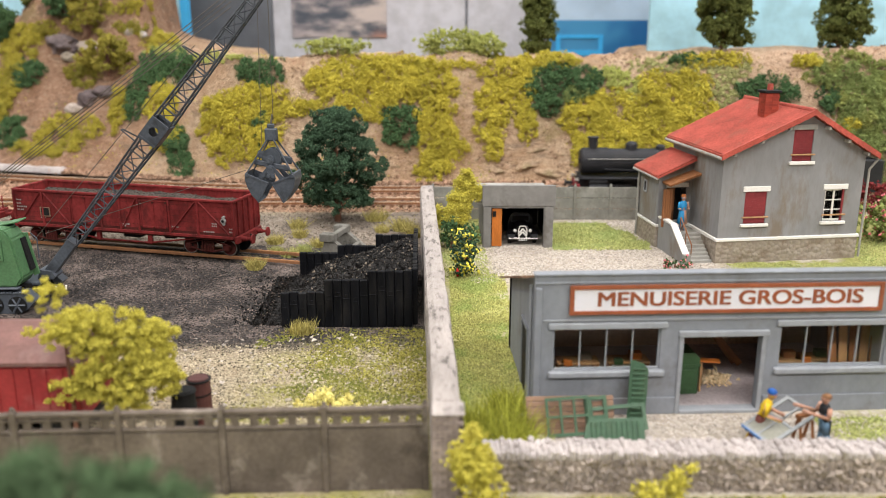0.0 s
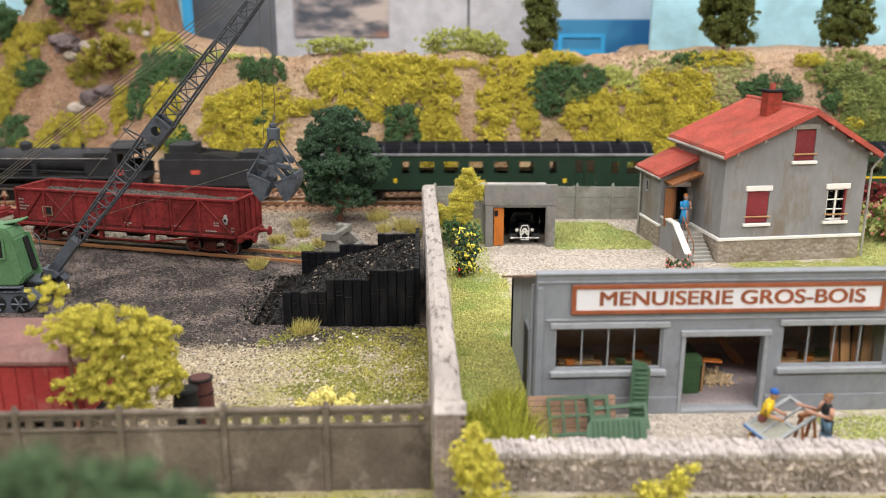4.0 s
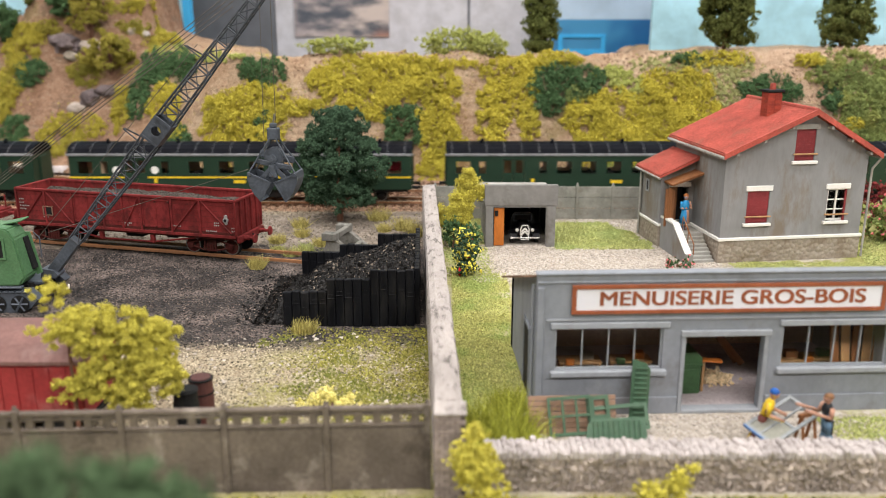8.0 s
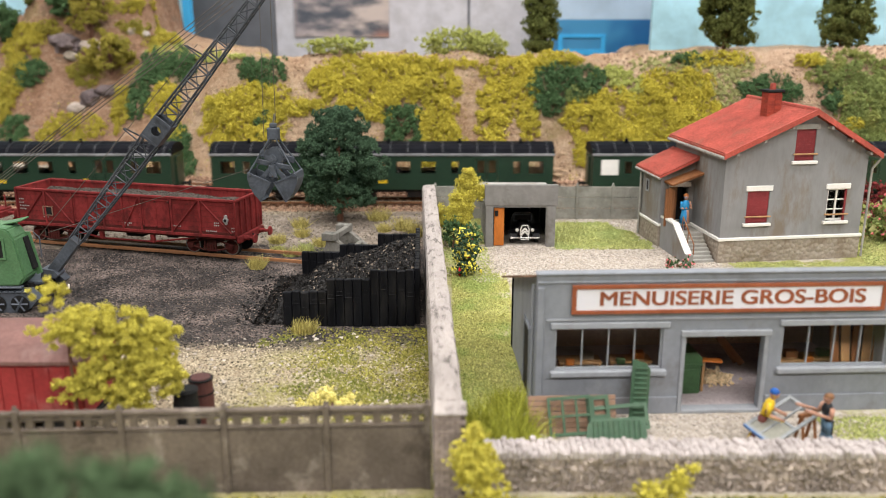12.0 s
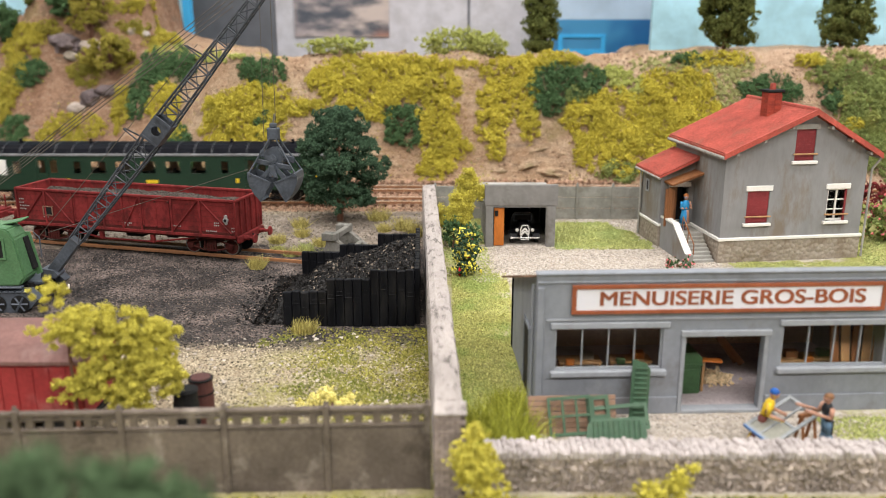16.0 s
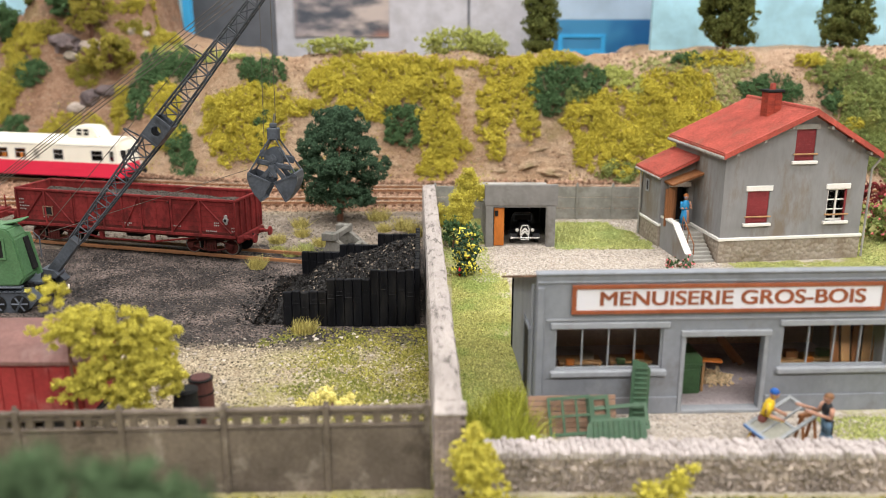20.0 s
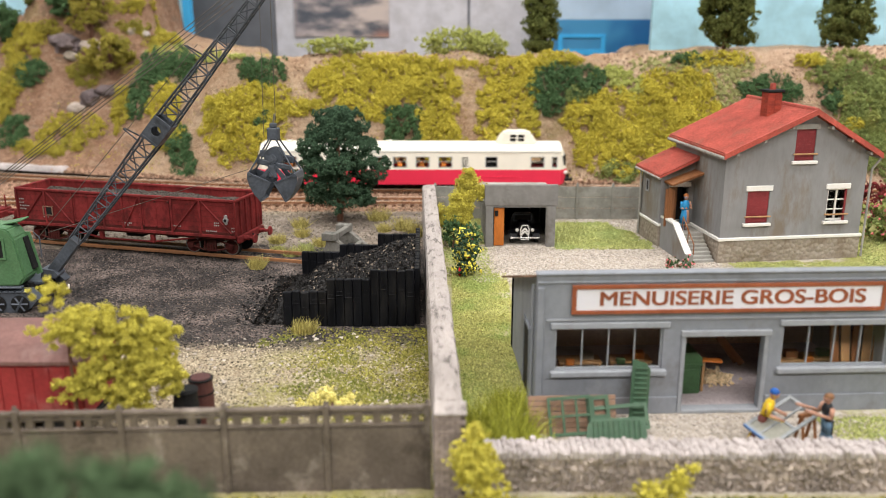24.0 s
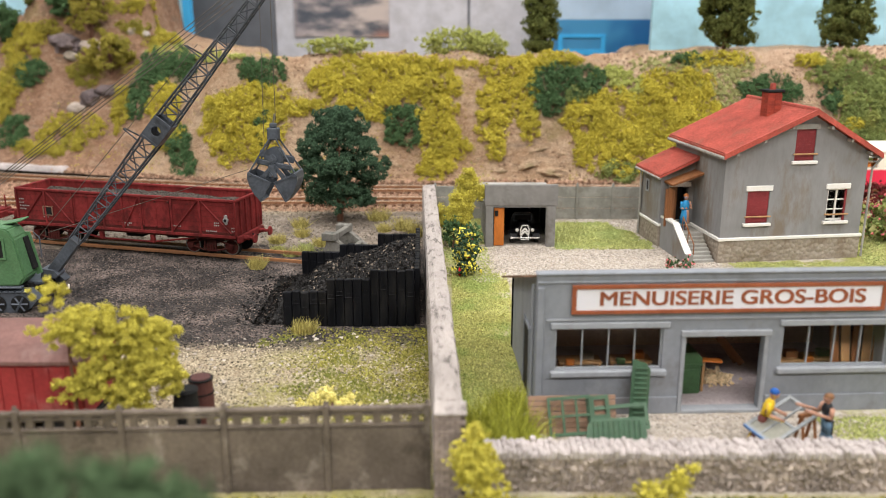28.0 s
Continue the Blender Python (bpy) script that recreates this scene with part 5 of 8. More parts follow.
# ---- the crawler crane with its grab ----
def lattice(b, a, c, wa, wc, n, r=0.028, side=Vector((0, 1, 0))):
    """Four chords from a to c with zigzag bracing; wa and wc are the widths at the ends."""
    a, c = Vector(a), Vector(c)
    d = (c - a).normalized()
    up = side.cross(d).normalized()

    def corner(t, i, j):
        w = wa + (wc - wa) * t
        return a + (c - a) * t + side * (i * w / 2) + up * (j * w / 2)
    for i in (-1, 1):
        for j in (-1, 1):
            rod(b, corner(0, i, j), corner(1, i, j), r * 1.6, n=4)
    for k in range(n):
        t0, t1 = k / n, (k + 1) / n
        for i in (-1, 1):
            # posts on the sides, one diagonal a bay that leans the other way on the far side, ties above and below
            rod(b, corner(t0, i, -1), corner(t0, i, 1), r * 1.25, n=4)
            rod(b, corner(t0, i, -i), corner(t1, i, i), r * 0.9, n=4)
            rod(b, corner(t0, -1, i), corner(t0, 1, i), r * 0.9, n=4)
            rod(b, corner(t0, -1, i), corner(t1, 1, i), r * 0.7, n=4)
    return b


def crane():
    C = thing("crawler_crane", "green and grey crawler crane with lattice jib", "crane")
    y = 37.4
    # undercarriage
    for k, ty in enumerate((y - 1.55, y + 1.3)):
        b = sl([(-23.2, 0.25), (-23.45, 0.6), (-23.2, 0.95), (-18.3, 0.95), (-17.95, 0.6), (-18.3, 0.2), (-18.7, 0.0), (-22.8, 0.0)], "y", ty - 0.3, ty + 0.3)
        tr = part("crawler_track", b, "crane_grey", C, "grey crawler track")
        me = None
        for i in range(17):
            x = -23.1 + i * 0.29
            if me is None:
                o = part("track_shoe", bx(-0.12, 0.12, -0.36, 0.36, 0.93, 1.0, 0.02), "crane_grey", tr)
                me = o.data
            else:
                o = new("track_shoe", me)
                o.parent = tr
            o.matrix_basis = P(x, ty, 0)
        for i in range(5):
            w = rd((-22.8 + i * 1.02, ty - 0.38, 0.42), (-22.8 + i * 1.02, ty - 0.33, 0.42), 0.4, n=16)
            wl = part("track_wheel", w, "dark_metal", C)
            for q in range(6):
                a = q * 2 * math.pi / 6
                part("spoke", rd((-22.8 + i * 1.02, ty - 0.4, 0.42), (-22.8 + i * 1.02 + 0.36 * math.cos(a), ty - 0.4, 0.42 + 0.36 * math.sin(a)), 0.05, n=4), "crane_grey", wl)
    ring = rd((-19.6, y, 0.85), (-19.6, y, 1.12), 1.45, n=28)
    for i in range(14):
        a = i * math.pi / 7
        box(ring, -19.6 + 1.45 * math.cos(a) - 0.08, -19.6 + 1.45 * math.cos(a) + 0.08, y + 1.45 * math.sin(a) - 0.08, y + 1.45 * math.sin(a) + 0.08, 0.85, 1.1)
    part("turntable", ring, "dark_metal", C)
    part("deck", bx(-24, -18.1, y - 0.9, y + 1.2, 1.0, 1.15, 0.03), "crane_grey", C)
    part("front_step", sl([(-18.4, 1.15), (-17.7, 1.15), (-17.6, 1.28), (-17.75, 1.5), (-18.3, 1.6)], "y", y - 0.42, y + 0.42), "crane_grey", C, "grey jib bracket")
    # house and cab
    hb = sl([(-24, 1.2), (-18.7, 1.2), (-18.4, 1.6), (-18.7, 3.35), (-18.95, 3.78), (-19.7, 3.9), (-24, 3.9)], "y", y - 1.75, y - 0.5)
    bmesh.ops.bevel(hb, geom=hb.edges[:], offset=0.08, segments=2, affect="EDGES")
    part("cab", hb, "crane_green", C, "pale green rounded cab")
    part("engine_house", bx(-24, -19.9, y - 0.5, y + 1.2, 1.15, 3.5, 0.08), "crane_green", C)
    part("cab_roof_flap", bx(-19.6, -18.6, y - 1.1, y - 0.3, 3.88, 3.95, 0.02, Matrix.Rotation(radians(-12), 4, "Y")), "crane_green", C)
    part("cab_front_window", bx(-18.58, -18.45, y - 1.0, y - 0.62, 1.75, 3.25, 0.02, Matrix.Rotation(radians(-11.5), 4, "Y")), "dark_metal", C, "dark cab window")
    part("door_frame", sl([(-18.45, 1.4), (-18.2, 1.5), (-18.55, 3.4), (-18.8, 3.4)], "y", y - 0.62, y - 0.5), "crane_green", C)
    cb = part("cab_side_window", bx(-20.6, -19.2, y - 1.79, y - 1.74, 2.5, 3.3, 0.02), "dark_metal", C, "dark side window")
    part("window_frame", wall_with_holes(bmesh.new(), -20.68, -19.12, 2.42, 3.38, y - 1.81, y - 1.76, [(-20.58, -19.95, 2.52, 3.28), (-19.87, -19.22, 2.52, 3.28)]), "crane_green", cb)
    part("side_step", bx(-20.4, -18.6, y - 1.9, y - 1.55, 1.12, 1.2, 0.02), "crane_grey", C)
    part("handle", rod(rd((-18.2, y - 0.45, 2.2), (-18.2, y - 0.45, 3.1), 0.03), (-18.2, y - 0.45, 3.1), (-18.45, y - 0.45, 3.35), 0.03), "crane_grey", C)
    part("tow_ring", rod(rod(rd((-17.4, y - 1.0, 1.0), (-17.1, y - 1.0, 0.8), 0.045), (-17.1, y - 1.0, 0.8), (-16.9, y - 1.0, 0.86), 0.045), (-16.9, y - 1.0, 0.86), (-16.88, y - 1.0, 1.05), 0.045), "white", C, "white hook")
    # jib in three lengths
    foot_, knee, head_ = Vector((-18.0, y, 1.35)), Vector((-12.55, y + 0.1, 7.86)), Vector((-7.62, y + 0.2, 13.8))
    d = head_ - foot_
    at = lambda t: foot_ + (knee - foot_) * (t / 0.478) if t < 0.478 else knee + (head_ - knee) * ((t - 0.478) / 0.522)
    ang = math.atan2(d.z, d.x)
    rot = Matrix.Rotation(-ang, 4, "Y")
    q = at(0.055)
    part("jib_foot", bx(q.x - 1.0, q.x + 1.0, q.y - 0.25, q.y + 0.25, q.z - 0.24, q.z + 0.24, 0.03, rot), "crane_grey", C)
    part("lower_jib", lattice(bmesh.new(), at(0.11), at(0.448), 0.5, 0.8, 8), "crane_lattice", C, "grey lattice jib")
    q = at(0.478)
    pl = bmesh.new()
    for s in (-1, 1):
        w = wall_with_holes(bmesh.new(), -0.55, 0.55, -0.43, 0.43, s * 0.43 - 0.03, s * 0.43 + 0.03, [(-0.25, 0.25, -0.25, 0.25)])
        me = bpy.data.meshes.new("tmp")
        w.to_mesh(me)
        w.free()
        pl.from_mesh(me)
        bpy.data.meshes.remove(me)
        for k in range(12):
            a, b = k * math.pi / 6, (k + 1) * math.pi / 6
            r0, r1 = 0.22, 0.25 * math.sqrt(2)
            pts = [(r0 * math.cos(a), r0 * math.sin(a)), (r0 * math.cos(b), r0 * math.sin(b)), (r1 * math.cos(b), r1 * math.sin(b)), (r1 * math.cos(a), r1 * math.sin(a))]
            slab(pl, pts, "y", s * 0.43 - 0.035, s * 0.43 + 0.035)
        for x in (-0.52, 0.52):
            box(pl, x - 0.05, x + 0.05, s * 0.43 - 0.06, s * 0.43 + 0.06, -0.43, 0.43)
    for z in (-0.42, 0.42):
        box(pl, -0.55, 0.55, -0.43, 0.43, z - 0.03, z + 0.03)
    bmesh.ops.transform(pl, matrix=Matrix.Translation(q) @ rot, verts=pl.verts)
    part("jib_splice", pl, "crane_grey", C, "plated joint with round holes")
    part("upper_jib", lattice(bmesh.new(), at(0.508), at(1.0), 0.8, 0.46, 10), "crane_lattice", C, "grey lattice jib")
    # stay hoops and cables
    for t in (0.43, 0.735):
        h = bmesh.new()
        o = at(t)
        up = Vector((-d.z, 0, d.x)).normalized()
        for s in (-1, 1):
            rod(h, o + up * 0.4 + Vector((0, s * 0.4, 0)), o + up * 1.1 + Vector((-0.12, s * 0.1, 0)), 0.035, n=6)
        rod(h, o + up * 1.1 + Vector((-0.12, -0.12, 0)), o + up * 1.1 + Vector((-0.12, 0.12, 0)), 0.04, n=6)
        part("cable_guide", h, "crane_lattice", C)
    for k in range(4):
        part("stay_cable", rd((-22.5, y - 0.5 + 0.3 * k, 3.5 + 0.16 * k), at(0.93) + Vector((-0.6, -0.3 + 0.2 * k, 0.1 + 0.25 * k)), 0.018, n=4), "wire", C)
    part("hoist_cable", rd((-19.0, y, 2.4), at(0.75) + Vector((-0.6, 0, 0.6)), 0.016, n=4), "wire", C)
    gx, gy, gz = -7.5, y + 0.1, 8.15
    part("hoist_cable", rd(head_ + Vector((0.3, -0.2, 0)), (gx + 0.12, gy, gz + 0.1), 0.016, n=4), "wire", C)
    part("hoist_cable", rd(head_ + Vector((-0.15, -0.2, 0)), (gx - 0.45, gy, 6.9), 0.016, n=4), "wire", C)
    part("tag_line", rd((-18.0, y, 3.2), (gx - 1.2, gy, 6.1), 0.014, n=4), "wire", C)
    # the grab
    G = thing("clamshell_grab", "grey two-shell grab hanging open from the crane", "grab", P(gx, gy, 0.22, 0, 0, -6) @ Matrix.Diagonal((0.92, 0.92, 1, 1)))
    part("head_block", box(bx(-0.28, 0.28, -0.2, 0.2, 7.2, 7.75, 0.05), -0.16, 0.16, -0.12, 0.12, 7.75, 7.95, 0.04), "crane_grey", G)
    part("shackle", rd((0, 0, 7.9), (0.1, 0, 8.35), 0.05), "steel", G)
    for s in (-1, 1):
        for yy in (-0.42, 0.42):
            part("arm", rd((s * 0.14, yy * 0.5, 7.3), (s * 1.14, yy * 1.4, 5.8), 0.04, n=6), "crane_grey", G)
    part("drum", rd((0, -0.24, 6.42), (0, 0.24, 6.42), 0.4, n=24), "crane_grey", G)
    for yy in (-0.2, 0, 0.2):
        part("sheave", rd((0, yy - 0.03, 6.42), (0, yy + 0.03, 6.42), 0.47, n=24), "crane_grey", G, "round cable sheave")
    part("cross_beam", bx(-0.85, 0.9, -0.34, -0.26, 6.02, 6.28, 0.05, Matrix.Rotation(radians(10), 4, "Y")), "crane_grey", G)
    part("cross_beam", bx(-0.85, 0.9, 0.26, 0.34, 6.25, 6.58, 0.05, Matrix.Rotation(radians(10), 4, "Y")), "crane_grey", G)
    hub = rd((0, -0.5, 6.05), (0, 0.5, 6.05), 0.15, n=14)
    rod(hub, (0, -0.46, 6.4), (0, -0.34, 6.4), 0.2, n=14)
    part("hub", hub, "crane_grey", G)
    part("link_plate", bx(-0.14, 0.2, -0.56, -0.5, 5.55, 6.2, 0.05, Matrix.Rotation(radians(-14), 4, "Y")), "crane_grey", G)
    for bxx, bz in ((0.0, 6.4), (0.04, 6.1), (-0.06, 5.72), (0.16, 5.7)):
        part("bolt", rd((bxx, -0.62, bz), (bxx, -0.54, bz), 0.09, n=10), "crane_grey", G)
    for s in (-1, 1):
        outer = [(1.2, 5.83), (1.24, 5.55), (1.14, 5.2), (0.95, 4.85), (0.62, 4.5)]
        shell = bmesh.new()
        inner = [(u - 0.06, w + 0.03) for u, w in outer]
        slab(shell, [(s * u, w) for u, w in outer + inner[::-1]], "y", -0.56, 0.56)
        bl = part("shell", shell, "crane_grey", G, "grey steel shell")
        for yy in (-0.62, 0.56):
            part("side_plate", sl([(s * 0.06, 5.4), *[(s * u, w) for u, w in outer]], "y", yy, yy + 0.06), "crane_grey", bl)
        part("cutting_lip", sl([(s * 0.06, 5.4), (s * 0.62, 4.5), (s * 0.66, 4.55), (s * 0.12, 5.42)], "y", -0.66, -0.622), "crane_grey", bl)
        part("rim_strip", sl([(s * 0.06, 5.32), (s * 1.2, 5.75), (s * 1.2, 5.83), (s * 0.06, 5.4)], "y", -0.65, -0.622), "crane_grey", bl)
        part("corner_bolt", rd((s * 1.12, -0.7, 5.74), (s * 1.12, -0.6, 5.74), 0.09, n=10), "crane_grey", bl)
        for yy in (-0.42, 0.34):
            part("shell_arm", sl([(s * -0.05, 6.15), (s * 0.12, 6.12), (s * 0.66, 5.6), (s * 0.45, 5.46)], "y", yy, yy + 0.08), "crane_grey", bl)
    return G


crane()


# ---- trains ----
NEAR_SPEED, FAR_SPEED = 10.47, 8.62
MOVES = []
track("main_track", "ballasted main line nearer the yard", -225, 175, lambda x: NEAR_TRACK)
track("main_track", "ballasted main line below the slope", -120, 110, far_track)

M["coach_glass"] = pane_material("coach_glass", (0.88, 0.88, 0.82), 0.03)


def coach(name, label, stripe=False, square=False, dots=False, tail=False):
    """A steel coach, 23.6 long; x runs backwards from its leading end, the side shown lies at y = -1.45."""
    C = thing(name, label, "coach", group="coaches of the passenger train")
    A, L, w, z0, z1 = 0.2, 23.35, 1.45, 0.95, 3.3
    wide = (8.8, 10.85, 12.9, 14.85) if stripe else (8.15, 9.8, 11.5, 13.2, 14.9)
    holes = [(x - 0.55, x + 0.55, 2.0, 2.95) for x in (1.3, *wide, 22.2)] + [(x - 0.3, x + 0.3, 2.0, 2.95) for x in (2.6, 6.7, 16.7, 20.9)]
    if square:
        holes = holes[1:]
    dh = [(a, b, 1.2, 3.05) for a, b in ((3.95, 4.68), (4.72, 5.45), (18.1, 18.83), (18.87, 19.6))]
    part("side_wall", wall_with_holes(bmesh.new(), A, L, z0, z1, -w, -w + 0.06, holes + dh), "coach_green", C, "dark green coach side")
    part("side_wall", wall_with_holes(bmesh.new(), A, L, z0, z1, w - 0.06, w, holes), "coach_green", C, "dark green coach side")
    part("inner_wall", wall_with_holes(bmesh.new(), A + 0.1, L - 0.1, 1.2, z1, w - 0.1, w - 0.065, holes), "interior", C, "pale beige inner wall")
    for x in (A, L):
        e = bx(x - 0.03, x + 0.03, -w + 0.06, w - 0.06, z0, z1 + 0.4)
        box(e, x - 0.15, x + 0.15, -0.55, 0.55, 1.1, 3.1, 0.03)
        part("end_wall", e, "coach_green", C)
    arc = [(-w - 0.03, z1), (-w - 0.03, z1 + 0.1), (-1.2, z1 + 0.42), (-0.8, z1 + 0.62), (-0.3, z1 + 0.72), (0.3, z1 + 0.72), (0.8, z1 + 0.62), (1.2, z1 + 0.42), (w + 0.03, z1 + 0.1), (w + 0.03, z1)]
    part("roof", sl(arc, "x", A - 0.1, L + 0.1), "coach_roof", C, "black curved coach roof")
    rib = bpy.data.materials["roof_rib_grey"] if "roof_rib_grey" in bpy.data.materials else mat("roof_rib_grey", (0.04, 0.04, 0.046), 0.4, bump=0)
    for i in range(20):
        x = 0.5 + i * 1.18
        part("roof_rib", sl([(u * 1.005, z + 0.015) for u, z in arc], "x", x, x + 0.05), rib, C)
    for x in (2.6, 7.4, 12.2, 17.0, 21.2):
        part("roof_vent", rd((x, -0.35, z1 + 0.6), (x, -0.35, z1 + 0.98), 0.14, 0.1), "coach_roof", C)
    # gutter drawn tall and pale: the roof edge's shine is in its colour
    part("gutter", bx(A - 0.1, L + 0.1, -w - 0.06, -w, z1 - 0.04, z1 + 0.13, 0.02), mat("gutter_shine_grey", (0.24, 0.245, 0.25), 0.35, bump=0) if "gutter_shine_grey" not in bpy.data.materials else bpy.data.materials["gutter_shine_grey"], C)
    for h in holes:
        fr = part("window", wall_with_holes(bmesh.new(), h[0], h[1], h[2], h[3], -w - 0.015, -w + 0.02, [(h[0] + 0.07, h[1] - 0.07, h[2] + 0.07, h[3] - 0.07)]), "coach_green", C)
        part("pane", bx(h[0], h[1], -w + 0.02, -w + 0.035, h[2], h[3]), "coach_glass", fr).visible_shadow = False
        part("far_pane", bx(h[0], h[1], w - 0.04, w - 0.025, h[2], h[3]), "coach_glass", fr).visible_shadow = False
    for a, b, za, zb in dh:
        d = part("door", wall_with_holes(bmesh.new(), a + 0.02, b - 0.02, za + 0.02, zb - 0.02, -w + 0.03, -w + 0.08, [(a + 0.14, b - 0.14, 2.1, 2.95)]), "coach_green", C)
        part("door_pane", bx(a + 0.14, b - 0.14, -w + 0.05, -w + 0.06, 2.1, 2.95), "coach_glass", d).visible_shadow = False
    # inside: floor, benches and partitions
    part("floor_inside", bx(A + 0.1, L - 0.1, -w + 0.09, w - 0.09, 1.1, 1.2), "interior", C)
    for i in range(9):
        x = 6.0 + i * 1.35
        part("bench", bx(x, x + 0.16, -1.3, 0.3, 1.2, 2.15, 0.03), "dark_metal", C, "dark bench back")
    part("seat_row", bx(6.2, 17.0, 0.35, 0.75, 1.2, 1.9, 0.05), "dark_metal", C, "dark row of seats")
    if stripe:
        for a, b in ((1.0, 2.9), (20.6, 22.8)):
            part("curtain", bx(a, b, 0.5, 0.56, 1.9, 3.1), "rail_red", C, "red curtain")
    for x in (2.3, 5.6, 18.0):
        part("partition", bx(x, x + 0.05, -1.3, 0.4, 1.2, 3.25), "interior", C)
    if stripe:
        for a, b in ((A, 3.9), (5.5, 18.05), (19.65, L)):
            part("stripe", bx(a, b, -w - 0.012, -w - 0.001, 1.74, 1.86), "yellow", C, "yellow waist stripe")
    if square:
        part("white_panel", bx(0.75, 1.92, -w - 0.02, -w, 1.95, 3.0, 0.01), "white", C, "white square panel")
    if dots:
        for x in (3.4, 6.0, 17.5, 20.1):
            part("white_disc", rd((x, -w - 0.03, 2.3), (x, -w, 2.3), 0.26, n=18), "white", C, "round white disc")
    for x in (5.9, 17.4):
        part("class_numeral", bx(x, x + 0.22, -w - 0.012, -w, 1.42, 1.72), "yellow", C, "yellow class numeral")
    part("yellow_plate", bx(11.3, 12.1, -w - 0.02, -w, 1.4, 1.62), "yellow", C, "yellow name plate")
    if tail:
        part("tail_mark", bx(L - 0.5, L, -w - 0.012, -w, 1.75, 1.95), "yellow", C)
    u = bx(A + 0.2, L - 0.2, -1.25, 1.25, 0.75, 0.95)
    for x, k in ((8.2, 1.4), (10.4, 0.9), (13.4, 1.6)):
        box(u, x, x + k, -1.2, -0.5, 0.35, 0.78, 0.04)
    part("underframe", u, "dark_metal", C)
    for s, x in ((-1, A), (1, L)):
        for y in (-0.87, 0.87):
            part("buffer", rod(rd((x, y, 0.98), (x + s * 0.5, y, 0.98), 0.1, n=8), (x + s * 0.5, y, 0.98), (x + s * 0.56, y, 0.98), 0.25, n=14), "dark_metal", C)
        part("coupling", rd((x, 0, 0.9), (x + s * 0.95, 0, 0.85), 0.06), "dark_metal", C)
    sets = bogie(C, 3.4, 0.46, 1.3, mt="dark_metal") + bogie(C, L - 3.4, 0.46, 1.3, mt="dark_metal")
    return C, sets


M["plate_red"] = mat("number_plate_red", (0.5, 0.075, 0.05), 0.5, var=0.1, bump=0.0)


def locomotive():
    E = thing("steam_locomotive", "black weathered steam locomotive running chimney first", "locomotive")
    k = "loco_black"
    part("boiler", rd((1.4, 0, 2.75), (8.4, 0, 2.75), 0.84, n=28), k, E, smooth=False)
    part("smokebox", rod(rod(rd((0.5, 0, 2.75), (2.3, 0, 2.75), 0.9, n=28), (0.38, 0, 2.75), (0.5, 0, 2.75), 0.8, n=28), (0.3, 0, 2.75), (0.38, 0, 2.75), 0.2, n=12), k, E, "black smokebox with round door")
    b = rd((1.25, 0, 3.5), (1.25, 0, 4.3), 0.3, 0.34, n=18)
    rod(b, (1.25, 0, 4.3), (1.25, 0, 4.4), 0.4, n=18)
    part("chimney", b, k, E)
    d = rd((3.9, 0, 3.4), (3.9, 0, 3.85), 0.42, n=18)
    ball(d, (3.9, 0, 3.85), 0.42, 1, 1, 0.6)
    part("steam_dome", d, k, E)
    d = rd((5.9, 0, 3.4), (5.9, 0, 3.7), 0.34, n=16)
    ball(d, (5.9, 0, 3.7), 0.34, 1, 1, 0.6)
    part("sand_dome", d, k, E)
    part("safety_valves", rod(rd((7.8, -0.15, 3.5), (7.8, -0.15, 3.9), 0.08), (7.8, 0.15, 3.5), (7.8, 0.15, 3.9), 0.08), k, E)
    for i in range(5):
        part("boiler_band", rd((2.5 + i * 1.35, 0, 2.75), (2.56 + i * 1.35, 0, 2.75), 0.86, n=28), k, E)
    part("firebox", bx(8.0, 10.4, -0.85, 0.85, 1.4, 3.5, 0.15), k, E)
    part("running_board", bx(0.3, 12.4, -1.4, 1.4, 1.68, 1.78, 0.02), k, E)
    for s in (-1, 1):
        part("handrail", rd((0.8, s * 0.98, 3.0), (9.8, s * 0.98, 3.0), 0.03, n=6), "steel", E)
        part("pipe", rd((2.0, s * 0.93, 2.3), (8.2, s * 0.93, 2.05), 0.05, n=6), k, E)
        part("pump", rd((4.8, s * 1.1, 1.78), (4.8, s * 1.1, 2.6), 0.17, n=10), k, E)
        part("cylinder", rod(rd((0.9, s * 1.15, 0.95), (2.1, s * 1.15, 0.95), 0.4, n=18), (0.9, s * 1.1, 1.5), (2.1, s * 1.1, 1.5), 0.24, n=14), k, E)
        part("piston_rod", bx(2.1, 4.4, s * 1.1 - 0.05, s * 1.1 + 0.05, 0.88, 1.02), "steel", E)
        part("cab_side", wall_with_holes(bmesh.new(), 10.3, 12.15, 1.4, 3.72, s * 1.38 - 0.03, s * 1.38 + 0.03, [(10.62, 11.1, 2.65, 3.4), (11.4, 12.15, 2.5, 3.4)]), k, E)
        part("number_plate", bx(10.4, 11.0, s * 1.42 - 0.01, s * 1.42 + 0.01, 1.95, 2.33, 0.008), "plate_red", E, "red number plate")
        part("slide_bar", bx(2.1, 3.8, s * 1.1 - 0.08, s * 1.1 + 0.08, 1.15, 1.25), k, E)
    part("cab_front", bx(10.3, 10.36, -1.35, 1.35, 1.8, 3.75), k, E)
    part("cab_roof", sl([(-1.5, 3.72), (-1.5, 3.8), (-0.9, 4.02), (0, 4.1), (0.9, 4.02), (1.5, 3.8), (1.5, 3.72)], "x", 10.15, 12.65), k, E)
    part("frame", bx(0.2, 12.3, -0.6, 0.6, 0.7, 1.68), k, E)
